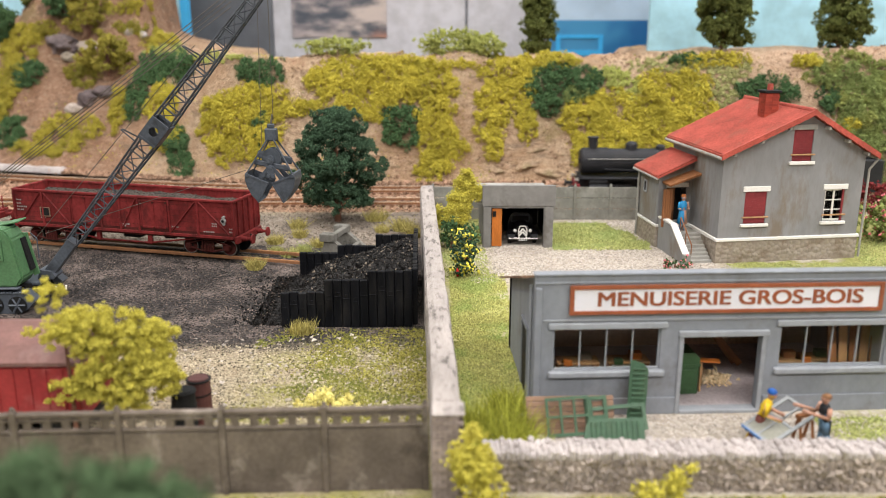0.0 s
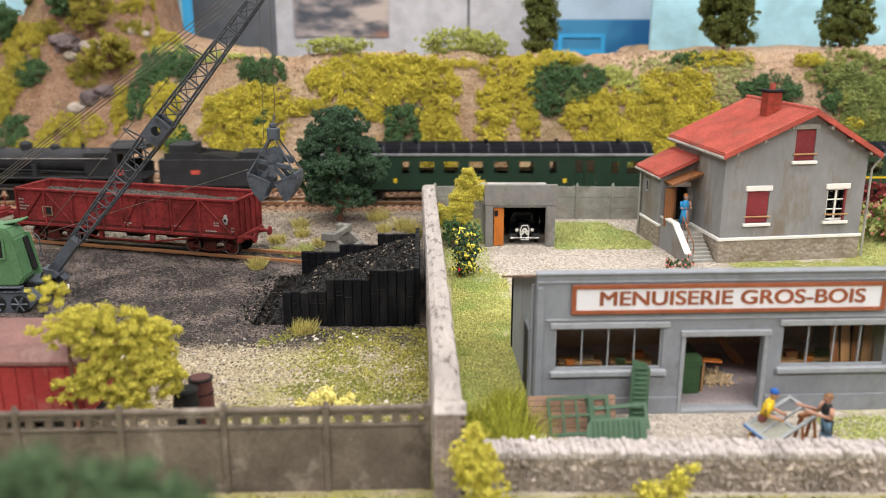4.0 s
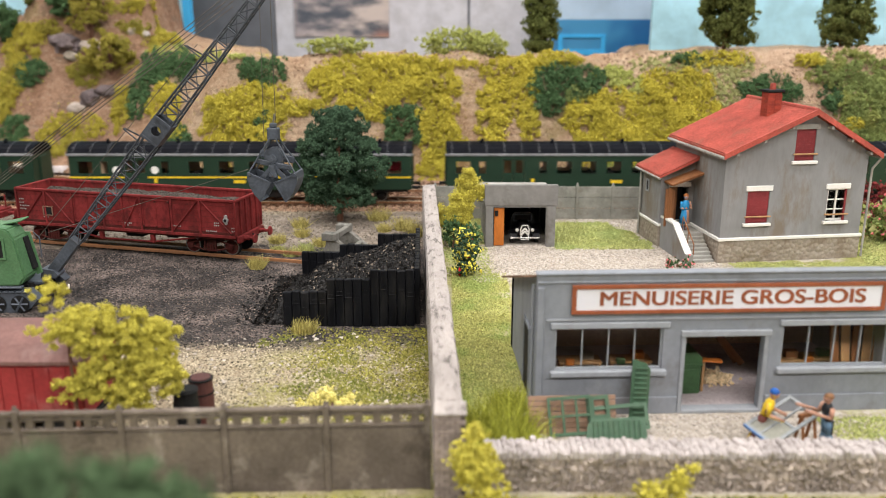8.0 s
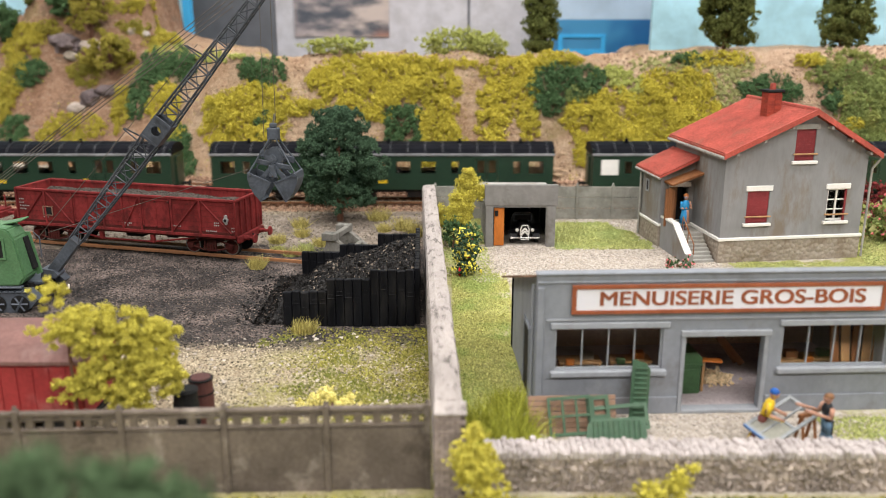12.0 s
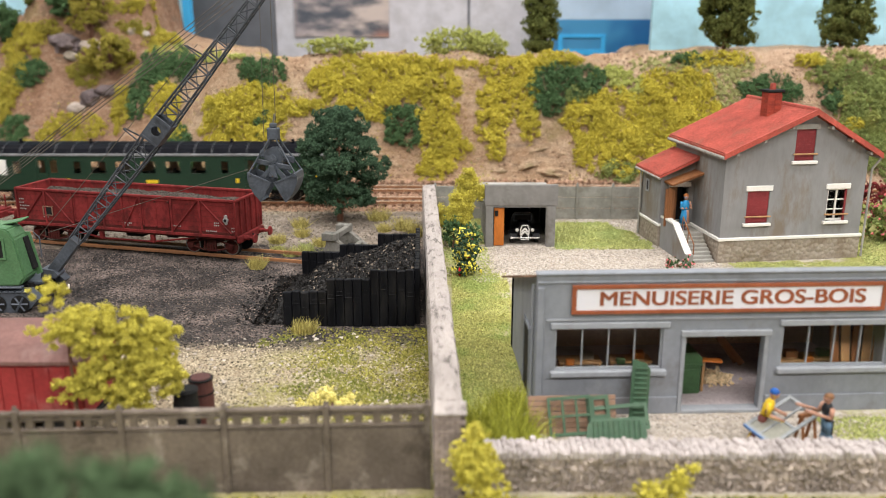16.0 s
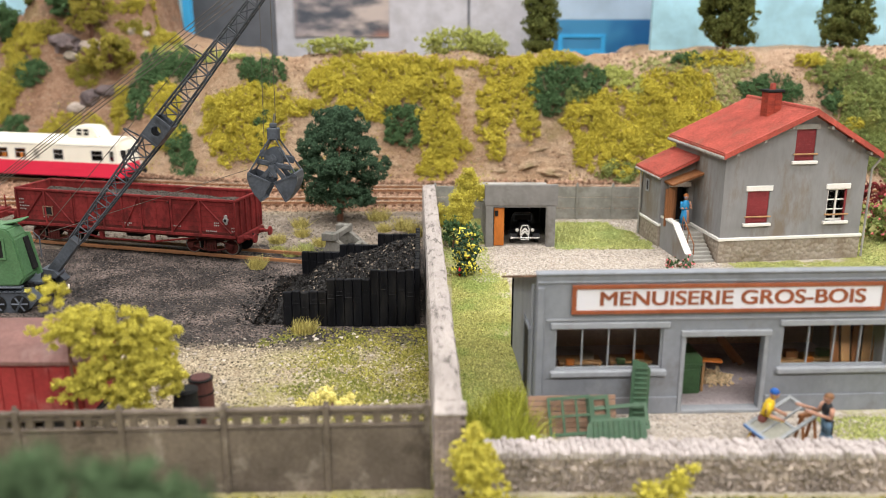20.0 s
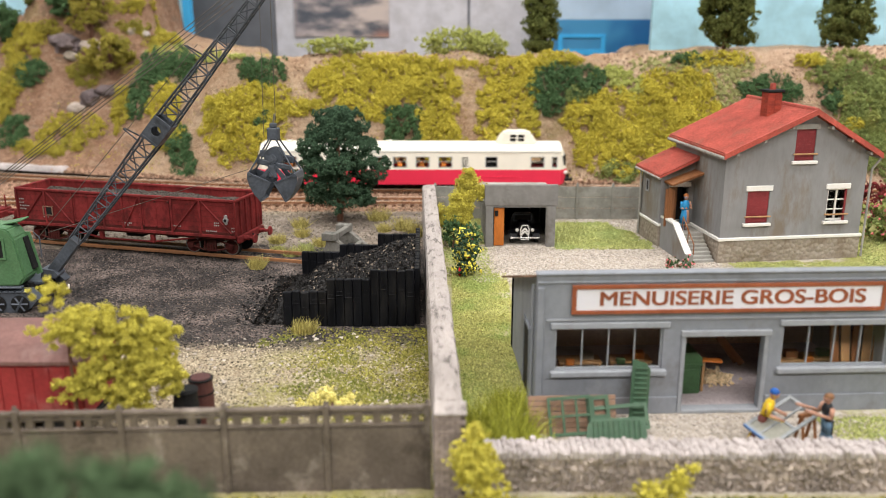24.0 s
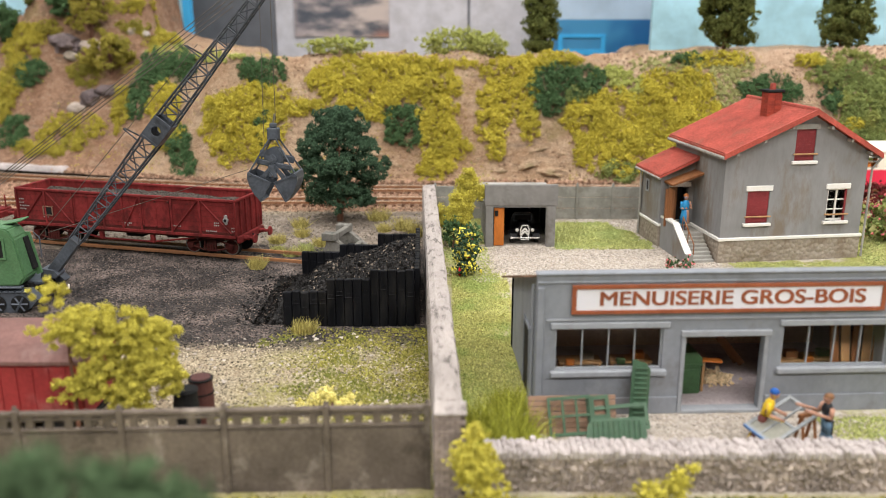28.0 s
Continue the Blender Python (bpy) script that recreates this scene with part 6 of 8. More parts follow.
    part("buffer_beam", bx(0.05, 0.25, -1.35, 1.35, 0.85, 1.3, 0.02), "shutter_red", E)
    for y in (-0.87, 0.87):
        part("buffer", rod(rd((-0.4, y, 1.05), (0.05, y, 1.05), 0.12, n=10), (-0.48, y, 1.05), (-0.4, y, 1.05), 0.27, n=16), k, E)
        part("lamp", rd((-0.05, y, 1.55), (0.2, y, 1.55), 0.15, n=12), "steel", E)
    sets = []
    for x, r in ((1.0, 0.43), (3.2, 0.72), (4.95, 0.72), (6.7, 0.72), (8.45, 0.72)):
        w = part("wheelset", wheelset(r, spokes=9), "dark_metal", E, "spoked driving wheels" if r > 0.5 else "")
        w.matrix_basis = P(x, 0, r)
        sets.append((w, x, r))
    for s in (-1, 1):
        part("splasher", bx(2.4, 9.2, s * 0.75, s * 0.9, 1.45, 1.7, 0.02), k, E)
    return E, sets


def tender():
    T = thing("tender", "black locomotive tender heaped with coal", "tender")
    k = "loco_black"
    t = bx(0.0, 7.5, -1.4, 1.4, 1.15, 3.0, 0.05)
    part("tank", t, k, T)
    for s in (-1, 1):
        part("coal_board", sl([(0.4, 3.0), (0.4, 3.35), (2.0, 3.5), (5.2, 3.1), (5.2, 3.0)], "y", s * 1.25 - 0.03, s * 1.25 + 0.03), k, T)
        part("number_plate", bx(2.2, 2.8, s * 1.42 - 0.01, s * 1.42 + 0.01, 2.0, 2.28), "plate_red", T, "red number plate")
        part("handrail", rd((0.1, s * 1.45, 1.4), (0.1, s * 1.45, 2.8), 0.03, n=6), k, T)
    part("tool_box", bx(5.4, 7.3, -0.9, 0.9, 3.0, 3.45, 0.05), k, T)
    part("front_box", bx(0.7, 2.4, -1.0, 1.0, 3.0, 3.95, 0.05), k, T)
    part("frame", bx(0.1, 7.4, -1.2, 1.2, 0.75, 1.15), k, T)
    v, f = grid(2.2, 5.3, -1.15, 1.15, 24, 14, lambda x, y: 3.05 + 0.25 * math.cos((x - 3.8) * 0.8) * math.cos(y))
    soup("coal", v, f, "coal", T)
    for y in (-0.87, 0.87):
        part("buffer", rod(rd((7.5, y, 1.05), (7.9, y, 1.05), 0.11, n=10), (7.9, y, 1.05), (7.97, y, 1.05), 0.26, n=14), k, T)
    sets = bogie(T, 1.9, 0.5, 0.95, mt="loco_black") + bogie(T, 5.6, 0.5, 0.95, mt="loco_black")
    return T, sets


def railcar():
    R = thing("railcar", "red and cream railcar with a raised driving cabin", "railcar")
    L, w, zb, zc, ze, zt = 22.8, 1.42, 0.46, 1.56, 2.86, 3.42
    wins = [(a, b, 1.72, 2.52) for a, b in ((0.9, 1.4), (2.1, 3.1), (3.75, 4.75), (5.32, 5.88), (8.85, 9.4), (10.1, 11.1), (11.75, 12.75), (13.4, 14.4), (16.8, 17.7), (20.1, 21.1), (21.65, 22.05))]
    doors = [(6.85, 7.38), (7.45, 7.98)]
    for s in (-1, 1):
        ya, yb = (-w, -w + 0.06) if s < 0 else (w - 0.06, w)
        part("upper_side", wall_with_holes(bmesh.new(), 0.5, L - 0.5, zc, ze, ya, yb, [*wins, *[(a, b, 1.7, 2.58) for a, b in doors]]), "cream", R, "cream upper side")
        part("lower_side", bx(0.5, L - 0.5, ya - 0.005, yb + 0.005, zb, zc), "rail_red", R, "red lower side")
    for a, b, c, d in wins:
        fr = part("window", wall_with_holes(bmesh.new(), a, b, c, d, -w - 0.012, -w + 0.02, [(a + 0.05, b - 0.05, c + 0.05, d - 0.05)]), "silver", R, "thin metal window frame")
        part("sash_bar", bx(a + 0.04, b - 0.04, -w - 0.006, -w + 0.018, c + 0.42, c + 0.47), "silver", fr)
        part("pane", bx(a, b, -w + 0.02, -w + 0.03, c, d), "coach_glass", fr).visible_shadow = False
        part("far_pane", bx(a, b, w - 0.03, w - 0.02, c, d), "coach_glass", fr).visible_shadow = False
    for a, b in doors:
        dr = part("door", wall_with_holes(bmesh.new(), a - 0.06, b + 0.06, zb + 0.08, 2.7, -w - 0.018, -w - 0.006, [(a + 0.04, b - 0.04, 1.76, 2.52)]), "cream", R, "folding passenger door, red below")
        part("door_foot", bx(a - 0.06, b + 0.06, -w - 0.024, -w - 0.018, zb + 0.08, zc), "rail_red", dr, "red lower half")
        part("door_pane", bx(a, b, -w + 0.02, -w + 0.03, 1.7, 2.58), "coach_glass", dr).visible_shadow = False
    arc = [(-w - 0.02, ze), (-1.38, ze + 0.18), (-1.22, ze + 0.36), (-0.85, zt - 0.07), (0, zt), (0.85, zt - 0.07), (1.22, ze + 0.36), (1.38, ze + 0.18), (w + 0.02, ze)]
    part("roof", sl(arc, "x", 0.45, L - 0.45), "cream", R, "cream roof")
    part("rain_strip", bx(0.5, L - 0.5, -w - 0.035, -w, ze - 0.02, ze + 0.02), "silver", R)
    for x, s in ((0.5, -1), (L - 0.5, 1)):
        e = bmesh.new()
        rings = []
        for z, inset, hw in ((zb, 0.4, w), (zc - 0.25, 0.62, w), (zc, 0.56, w), (2.1, 0.5, w), (ze, 0.3, w - 0.04), (ze + 0.3, 0.08, 1.22), (zt - 0.02, -0.2, 0.75)):
            rings.append([e.verts.new((x + s * inset * (1 - abs(k) ** 2.6), hw * k, z)) for k in (-1, -0.85, -0.6, -0.3, 0, 0.3, 0.6, 0.85, 1)])
        for lo, hi in zip(rings, rings[1:]):
            for i in range(8):
                e.faces.new((lo[i], lo[i + 1], hi[i + 1], hi[i]))
        nose = part("nose", e, "cream", R, "rounded cream and red front", smooth=True)
        nose.data.materials.append(M["rail_red"])
        for p in nose.data.polygons:
            if p.center.z < (zc - 0.02) * S:
                p.material_index = 1
        for y in (-0.98, -0.36, 0.36, 0.98):
            k = abs(y) / w
            dx = 0.43 * (1 - k ** 2.6)
            turn = Matrix.Rotation(s * (1 if y > 0 else -1) * radians(34 if abs(y) > 0.5 else 6), 4, "Z")
            part("front_window", bx(x + s * dx - 0.045, x + s * dx + 0.045, y - 0.22, y + 0.22, 1.8, 2.55, 0.02, turn), "dark_metal", nose, "dark front window")
            if abs(y) > 0.5:
                part("headlight", rd((x + s * 0.2, y, 1.3), (x + s * 0.5, y, 1.3), 0.13, n=12), "white", nose, "round pale headlight")
        for y in (-0.8, 0.8):
            part("buffer", rod(rd((x + s * 0.4, y, 0.75), (x + s * 0.85, y, 0.75), 0.1, n=8), (x + s * 0.85, y, 0.75), (x + s * 0.92, y, 0.75), 0.2, n=12), "dark_metal", nose, "dark buffer")
        part("coupling", bx(x + s * 0.3, x + s * 0.75, -0.3, 0.3, 0.5, 0.8, 0.04), "dark_metal", nose)
    # the cabin on the roof
    kb = sl([(17.55, 3.25), (18.0, 4.0), (18.3, 4.24), (20.0, 4.24), (20.25, 4.0), (20.7, 3.25)], "y", -0.8, 0.8)
    bmesh.ops.bevel(kb, geom=kb.edges[:], offset=0.14, segments=2, affect="EDGES")
    kab = part("cabin", kb, "cream", R, "cream raised driving cabin")
    for x in (18.62, 19.2):
        for z in (3.56, 3.83):
            part("cabin_window", bx(x, x + 0.44, -0.83, -0.77, z, z + 0.2, 0.01), "dark_metal", kab, "small dark pane")
    for x in (2.2, 4.4, 5.2, 9.6):
        part("roof_vent", bx(x, x + 0.4, -0.35, 0.05, zt - 0.06, zt + 0.12, 0.04), "cream", R)
    lv = part("louvre", bx(15.05, 15.6, -w - 0.012, -w, 1.72, 2.52), "cream", R, "louvred grille")
    for i in range(5):
        part("louvre_slot", bx(15.09, 15.56, -w - 0.018, -w - 0.012, 1.78 + i * 0.15, 1.86 + i * 0.15), "dark_metal", lv)
    part("step_board", bx(16.4, 19.4, -w - 0.03, -w - 0.006, 1.0, 1.06), "rail_red", R)
    part("slide_rail", bx(16.4, 19.2, -w - 0.025, -w, 2.7, 2.75), "cream", R)
    part("underframe", bx(1.2, L - 1.2, -1.2, 1.2, 0.3, zb), "dark_metal", R)
    part("floor_inside", bx(0.6, L - 0.6, -1.3, 1.3, 1.0, 1.08), "interior", R)
    for i in range(8):
        part("bench", bx(2.4 + i * 1.6, 2.75 + i * 1.6, -1.2, 1.2, 1.08, 2.1, 0.03), "wood_orange", R, "orange seat")
    part("machine_room", bx(15.2, 19.6, -1.1, 1.1, 1.08, ze), "dark_metal", R)
    sets = bogie(R, 3.2, 0.43, 1.2, mt="dark_metal") + bogie(R, L - 3.2, 0.43, 1.2, mt="dark_metal")
    return R, sets


TRAIN = []
ENGINE = locomotive()
TRAIN.append((ENGINE, 0.0))
TRAIN.append((tender(), 13.35))
PITCH = 25.6
plan = [("passenger_coach", "dark green coach with a white panel beside its first window", dict(square=True)),
        ("passenger_coach", "dark green coach with yellow stripe and white discs", dict(stripe=True, dots=True)),
        ("passenger_coach", "dark green second-class coach with yellow numerals", {}),
        ("passenger_coach", "dark green second-class coach with yellow numerals", {}),
        ("passenger_coach", "dark green rear coach with white panel and tail mark", dict(square=True, tail=True))]
for i, (nm, lb, kw) in enumerate(plan):
    TRAIN.append((coach(nm, lb, **kw), 23.4 + i * PITCH + (0, 0, 0, 0.3, 0.55)[i]))
CAR = railcar()


# ---- plants ----
def top_y(x):
    """Where the slope meets its crest, at x."""
    return foot(x) + 5.2 + 9.5 * smooth((-16 - x) / 14)


def slope_y(x, z):
    """Where the slope reaches the height z, at x."""
    a, b = foot(x), top_y(x) + 1.5
    for _ in range(13):
        m = (a + b) / 2
        if hill(x, m) < z:
            a = m
        else:
            b = m
    return a


def puffs(centres, r, per, size, rng):
    """Small flecks gathered on the skin of a lump round each centre, like torn foam."""
    c = np.asarray(centres)
    n = len(c)
    d = rng.normal(size=(n, per, 3))
    d /= np.linalg.norm(d, axis=2)[:, :, None]
    rad = r * rng.uniform(0.65, 1.35, (n, 1, 1)) * rng.uniform(0.6, 1.08, (n, per, 1))
    return crumbs((c[:, None] + d * rad).reshape(-1, 3), size, rng, 0.55)


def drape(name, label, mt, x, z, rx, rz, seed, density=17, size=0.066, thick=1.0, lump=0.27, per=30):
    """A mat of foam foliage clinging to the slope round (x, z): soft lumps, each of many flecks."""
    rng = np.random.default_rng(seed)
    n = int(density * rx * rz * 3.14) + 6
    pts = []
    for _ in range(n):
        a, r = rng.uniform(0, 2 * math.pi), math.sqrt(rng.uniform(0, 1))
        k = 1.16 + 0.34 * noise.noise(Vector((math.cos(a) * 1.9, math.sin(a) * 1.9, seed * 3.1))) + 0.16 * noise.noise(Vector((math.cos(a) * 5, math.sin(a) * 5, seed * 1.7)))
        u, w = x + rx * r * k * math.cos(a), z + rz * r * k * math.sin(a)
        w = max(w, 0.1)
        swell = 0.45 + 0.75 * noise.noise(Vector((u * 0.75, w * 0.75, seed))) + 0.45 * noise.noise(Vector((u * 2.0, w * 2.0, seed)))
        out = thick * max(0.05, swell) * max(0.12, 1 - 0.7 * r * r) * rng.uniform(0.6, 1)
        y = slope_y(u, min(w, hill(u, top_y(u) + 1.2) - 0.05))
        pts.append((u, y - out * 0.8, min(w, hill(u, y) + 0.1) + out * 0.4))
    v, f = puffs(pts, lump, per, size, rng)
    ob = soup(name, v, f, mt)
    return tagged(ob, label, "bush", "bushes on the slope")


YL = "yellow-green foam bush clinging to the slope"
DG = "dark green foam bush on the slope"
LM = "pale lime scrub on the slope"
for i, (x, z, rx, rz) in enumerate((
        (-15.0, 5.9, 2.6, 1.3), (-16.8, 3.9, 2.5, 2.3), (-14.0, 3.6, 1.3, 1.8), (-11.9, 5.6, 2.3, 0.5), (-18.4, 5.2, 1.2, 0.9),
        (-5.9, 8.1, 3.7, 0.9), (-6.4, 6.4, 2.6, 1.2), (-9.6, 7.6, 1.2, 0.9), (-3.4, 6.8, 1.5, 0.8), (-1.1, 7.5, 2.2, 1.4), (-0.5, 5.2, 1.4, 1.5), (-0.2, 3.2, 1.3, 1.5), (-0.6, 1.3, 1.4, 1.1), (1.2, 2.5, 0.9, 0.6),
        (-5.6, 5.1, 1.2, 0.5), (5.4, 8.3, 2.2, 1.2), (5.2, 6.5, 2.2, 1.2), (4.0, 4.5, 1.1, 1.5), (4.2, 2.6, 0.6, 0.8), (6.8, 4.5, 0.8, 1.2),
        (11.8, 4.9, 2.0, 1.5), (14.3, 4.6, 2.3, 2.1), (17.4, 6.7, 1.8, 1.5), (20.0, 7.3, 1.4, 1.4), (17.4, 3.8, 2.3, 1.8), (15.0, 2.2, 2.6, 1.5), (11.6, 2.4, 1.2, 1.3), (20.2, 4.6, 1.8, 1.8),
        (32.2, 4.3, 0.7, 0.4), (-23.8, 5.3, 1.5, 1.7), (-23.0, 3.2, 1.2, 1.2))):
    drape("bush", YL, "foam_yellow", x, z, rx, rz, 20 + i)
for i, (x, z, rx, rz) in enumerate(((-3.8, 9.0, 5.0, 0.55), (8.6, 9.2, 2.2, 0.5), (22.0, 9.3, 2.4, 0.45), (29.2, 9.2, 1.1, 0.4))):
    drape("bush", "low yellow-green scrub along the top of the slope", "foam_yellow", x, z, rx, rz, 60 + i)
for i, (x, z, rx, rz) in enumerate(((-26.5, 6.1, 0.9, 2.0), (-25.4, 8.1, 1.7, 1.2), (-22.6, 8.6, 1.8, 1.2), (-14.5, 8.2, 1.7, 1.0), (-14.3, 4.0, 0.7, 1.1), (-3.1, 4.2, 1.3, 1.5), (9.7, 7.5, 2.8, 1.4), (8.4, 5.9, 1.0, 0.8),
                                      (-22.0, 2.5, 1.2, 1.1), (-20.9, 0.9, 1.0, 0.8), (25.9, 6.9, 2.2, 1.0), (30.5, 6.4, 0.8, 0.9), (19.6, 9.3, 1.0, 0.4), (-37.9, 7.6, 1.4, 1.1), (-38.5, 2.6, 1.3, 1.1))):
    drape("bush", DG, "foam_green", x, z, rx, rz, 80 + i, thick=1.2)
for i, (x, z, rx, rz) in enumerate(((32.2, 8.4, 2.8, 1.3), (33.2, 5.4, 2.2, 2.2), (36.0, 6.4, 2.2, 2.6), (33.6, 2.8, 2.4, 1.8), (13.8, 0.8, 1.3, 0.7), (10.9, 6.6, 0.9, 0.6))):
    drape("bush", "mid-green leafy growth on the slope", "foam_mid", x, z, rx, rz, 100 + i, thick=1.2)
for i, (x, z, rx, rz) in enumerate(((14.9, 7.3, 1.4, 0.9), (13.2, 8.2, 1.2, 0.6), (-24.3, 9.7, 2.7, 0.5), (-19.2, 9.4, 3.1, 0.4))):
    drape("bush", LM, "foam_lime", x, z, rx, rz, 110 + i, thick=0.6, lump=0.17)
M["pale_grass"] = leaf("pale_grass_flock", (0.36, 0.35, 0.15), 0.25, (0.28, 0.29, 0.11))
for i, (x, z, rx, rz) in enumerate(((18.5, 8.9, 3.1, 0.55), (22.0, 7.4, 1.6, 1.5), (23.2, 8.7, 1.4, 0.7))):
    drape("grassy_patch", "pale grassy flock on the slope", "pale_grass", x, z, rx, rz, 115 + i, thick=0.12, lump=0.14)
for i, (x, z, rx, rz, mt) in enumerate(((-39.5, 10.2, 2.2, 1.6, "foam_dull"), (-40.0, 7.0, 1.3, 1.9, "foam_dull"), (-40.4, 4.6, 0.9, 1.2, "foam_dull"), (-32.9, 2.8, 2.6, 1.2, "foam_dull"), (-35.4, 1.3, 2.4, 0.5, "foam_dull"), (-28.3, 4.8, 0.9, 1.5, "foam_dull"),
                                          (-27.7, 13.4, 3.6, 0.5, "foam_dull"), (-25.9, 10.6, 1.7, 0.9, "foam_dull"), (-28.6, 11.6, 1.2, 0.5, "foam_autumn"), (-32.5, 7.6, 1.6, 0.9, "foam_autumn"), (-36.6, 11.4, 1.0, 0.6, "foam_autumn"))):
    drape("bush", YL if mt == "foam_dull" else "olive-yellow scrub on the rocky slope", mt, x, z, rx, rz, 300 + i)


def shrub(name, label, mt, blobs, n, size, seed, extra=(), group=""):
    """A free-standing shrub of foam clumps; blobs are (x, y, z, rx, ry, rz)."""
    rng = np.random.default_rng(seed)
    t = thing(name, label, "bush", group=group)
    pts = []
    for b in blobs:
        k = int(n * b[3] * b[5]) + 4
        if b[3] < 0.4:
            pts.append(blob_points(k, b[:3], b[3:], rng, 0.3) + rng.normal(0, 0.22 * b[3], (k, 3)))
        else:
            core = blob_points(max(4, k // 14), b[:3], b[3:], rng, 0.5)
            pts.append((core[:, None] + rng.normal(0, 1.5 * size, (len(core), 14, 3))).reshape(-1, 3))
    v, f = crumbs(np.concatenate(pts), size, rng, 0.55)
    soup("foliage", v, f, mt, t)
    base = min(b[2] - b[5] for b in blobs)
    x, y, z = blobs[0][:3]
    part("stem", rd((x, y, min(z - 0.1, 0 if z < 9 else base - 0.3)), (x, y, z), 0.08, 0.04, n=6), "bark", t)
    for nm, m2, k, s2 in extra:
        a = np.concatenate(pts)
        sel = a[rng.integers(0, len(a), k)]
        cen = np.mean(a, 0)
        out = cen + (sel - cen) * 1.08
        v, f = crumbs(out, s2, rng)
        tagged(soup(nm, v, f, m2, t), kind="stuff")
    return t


for i, (x, dz, rx, rz) in enumerate(((1.2, 0.7, 3.0, 1.1), (3.6, 0.7, 1.6, 1.0), (-8.7, 0.35, 2.6, 0.75))):
    y = top_y(x) + 0.8
    shrub("bush", "lime green foam bush on the crest", "foam_lime", [(x, y, hill(x, y) + dz, rx, 0.9, rz)], 1500, 0.062, 120 + i, group="bushes on the crest")


def tree(name, label, x, y, z0, crown, mt, n, size, seed, trunk=0.16, group="", lean=0.0):
    """A tapered trunk with limbs and a crown of clumps; crown lists (dx, dy, dz, rx, rz)."""
    rng = np.random.default_rng(seed)
    t = thing(name, label, "tree", P(x, y, z0), group)
    top = max(c[2] for c in crown)
    part("trunk", rod(rd((0, 0, -0.1), (lean * 0.5, 0, top * 0.5), trunk, trunk * 0.7), (lean * 0.5, 0, top * 0.5), (lean, 0, top), trunk * 0.7, trunk * 0.25), "bark", t, "brown tapered trunk")
    for c in crown[:12]:
        part("limb", rd((lean * 0.5, 0, max(0.3, c[2] * 0.55)), (c[0] * 0.8, c[1] * 0.8, c[2]), trunk * 0.35, trunk * 0.12, n=5), "bark", t)
    cores = np.concatenate([blob_points(max(3, int(n * c[3] * c[3] / 26)), c[:3], (c[3], c[3], c[4]), rng, 0.6) for c in crown])
    v, f = puffs(cores, 3.4 * size, 26, size, rng)
    soup("crown", v, f, mt, t)
    return t


def crown_of(rng, n, rx, z0, z1, r, wide=0.4):
    """Clump centres inside an egg-shaped crown, widest at the height share given."""
    out = []
    for i in range(n):
        t = (i + 0.5) / n
        prof = math.sin(math.pi * (0.2 + 0.72 * t)) ** 0.8
        a = i * 2.4 + rng.uniform(-0.4, 0.4)
        d = (rx - r * 0.8) * prof * rng.uniform(0.45, 1.16)
        out.append((d * math.cos(a), d * math.sin(a), z0 + (z1 - z0) * t, r * rng.uniform(0.6, 1.35), r * rng.uniform(0.5, 0.95)))
    return out


rr = random.Random(6)
tree("tree", "dark green broad-leaved tree beside the main line", -6.6, 53.0, 0.0, crown_of(rr, 96, 2.85, 1.2, 6.9, 0.6), "foam_tree", 1900, 0.042, 130, 0.22)
HT = "trees on the crest"
for i, (x, dy, w, za, zb, r, mt, lb) in enumerate(((8.2, 2.6, 1.5, 0.4, 5.5, 0.75, "foam_olive", "slim dark olive tree on the crest"), (23.6, 3.0, 2.8, 1.2, 7.0, 1.15, "foam_olive", "olive green round tree on the crest"),
                                                 (33.2, 3.4, 2.2, 0.3, 8.0, 1.1, "foam_olive", "tall dark olive tree on the crest"), 
                                                 
                                                 )):
    y = top_y(x) + dy
    tree("tree", lb, x, y, hill(x, y), crown_of(rr, 34, w, za, zb, r * 0.85), mt, 900, 0.075, 140 + i, 0.16, HT)

for i, (x, y, w, za, zb, r, mt, lb) in enumerate(((-32.4, 80.6, 2.3, 0.9, 5.2, 0.95, "foam_autumn", "yellow-green tree on the rocky slope"), (-29.9, 77.9, 2.5, 0.9, 3.5, 0.85, "foam_autumn", "spreading yellow-green tree among the rocks"),
                                                   (-35.4, 82.0, 1.5, 0.3, 3.4, 0.75, "foam_green", "dark green tree on the rocky crest"), (-41.6, 83.8, 1.5, 0.2, 3.0, 0.8, "foam_green", "dark green tree by the backdrop"),
                                                   (-39.2, 84.0, 0.7, 0.2, 1.8, 0.5, "foam_olive", "small olive tree by the backdrop"))):
    tree("tree", lb, x, y, hill(x, y) - 0.15, crown_of(rr, 24, w, za, zb, r * 0.9), mt, 260, 0.085, 340 + i, 0.17, HT)

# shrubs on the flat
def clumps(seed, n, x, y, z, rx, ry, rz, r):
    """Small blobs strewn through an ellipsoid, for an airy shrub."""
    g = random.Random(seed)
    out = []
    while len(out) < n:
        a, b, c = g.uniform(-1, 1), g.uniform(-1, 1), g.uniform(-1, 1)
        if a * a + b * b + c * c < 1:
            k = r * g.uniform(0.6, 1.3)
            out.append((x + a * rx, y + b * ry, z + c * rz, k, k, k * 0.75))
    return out


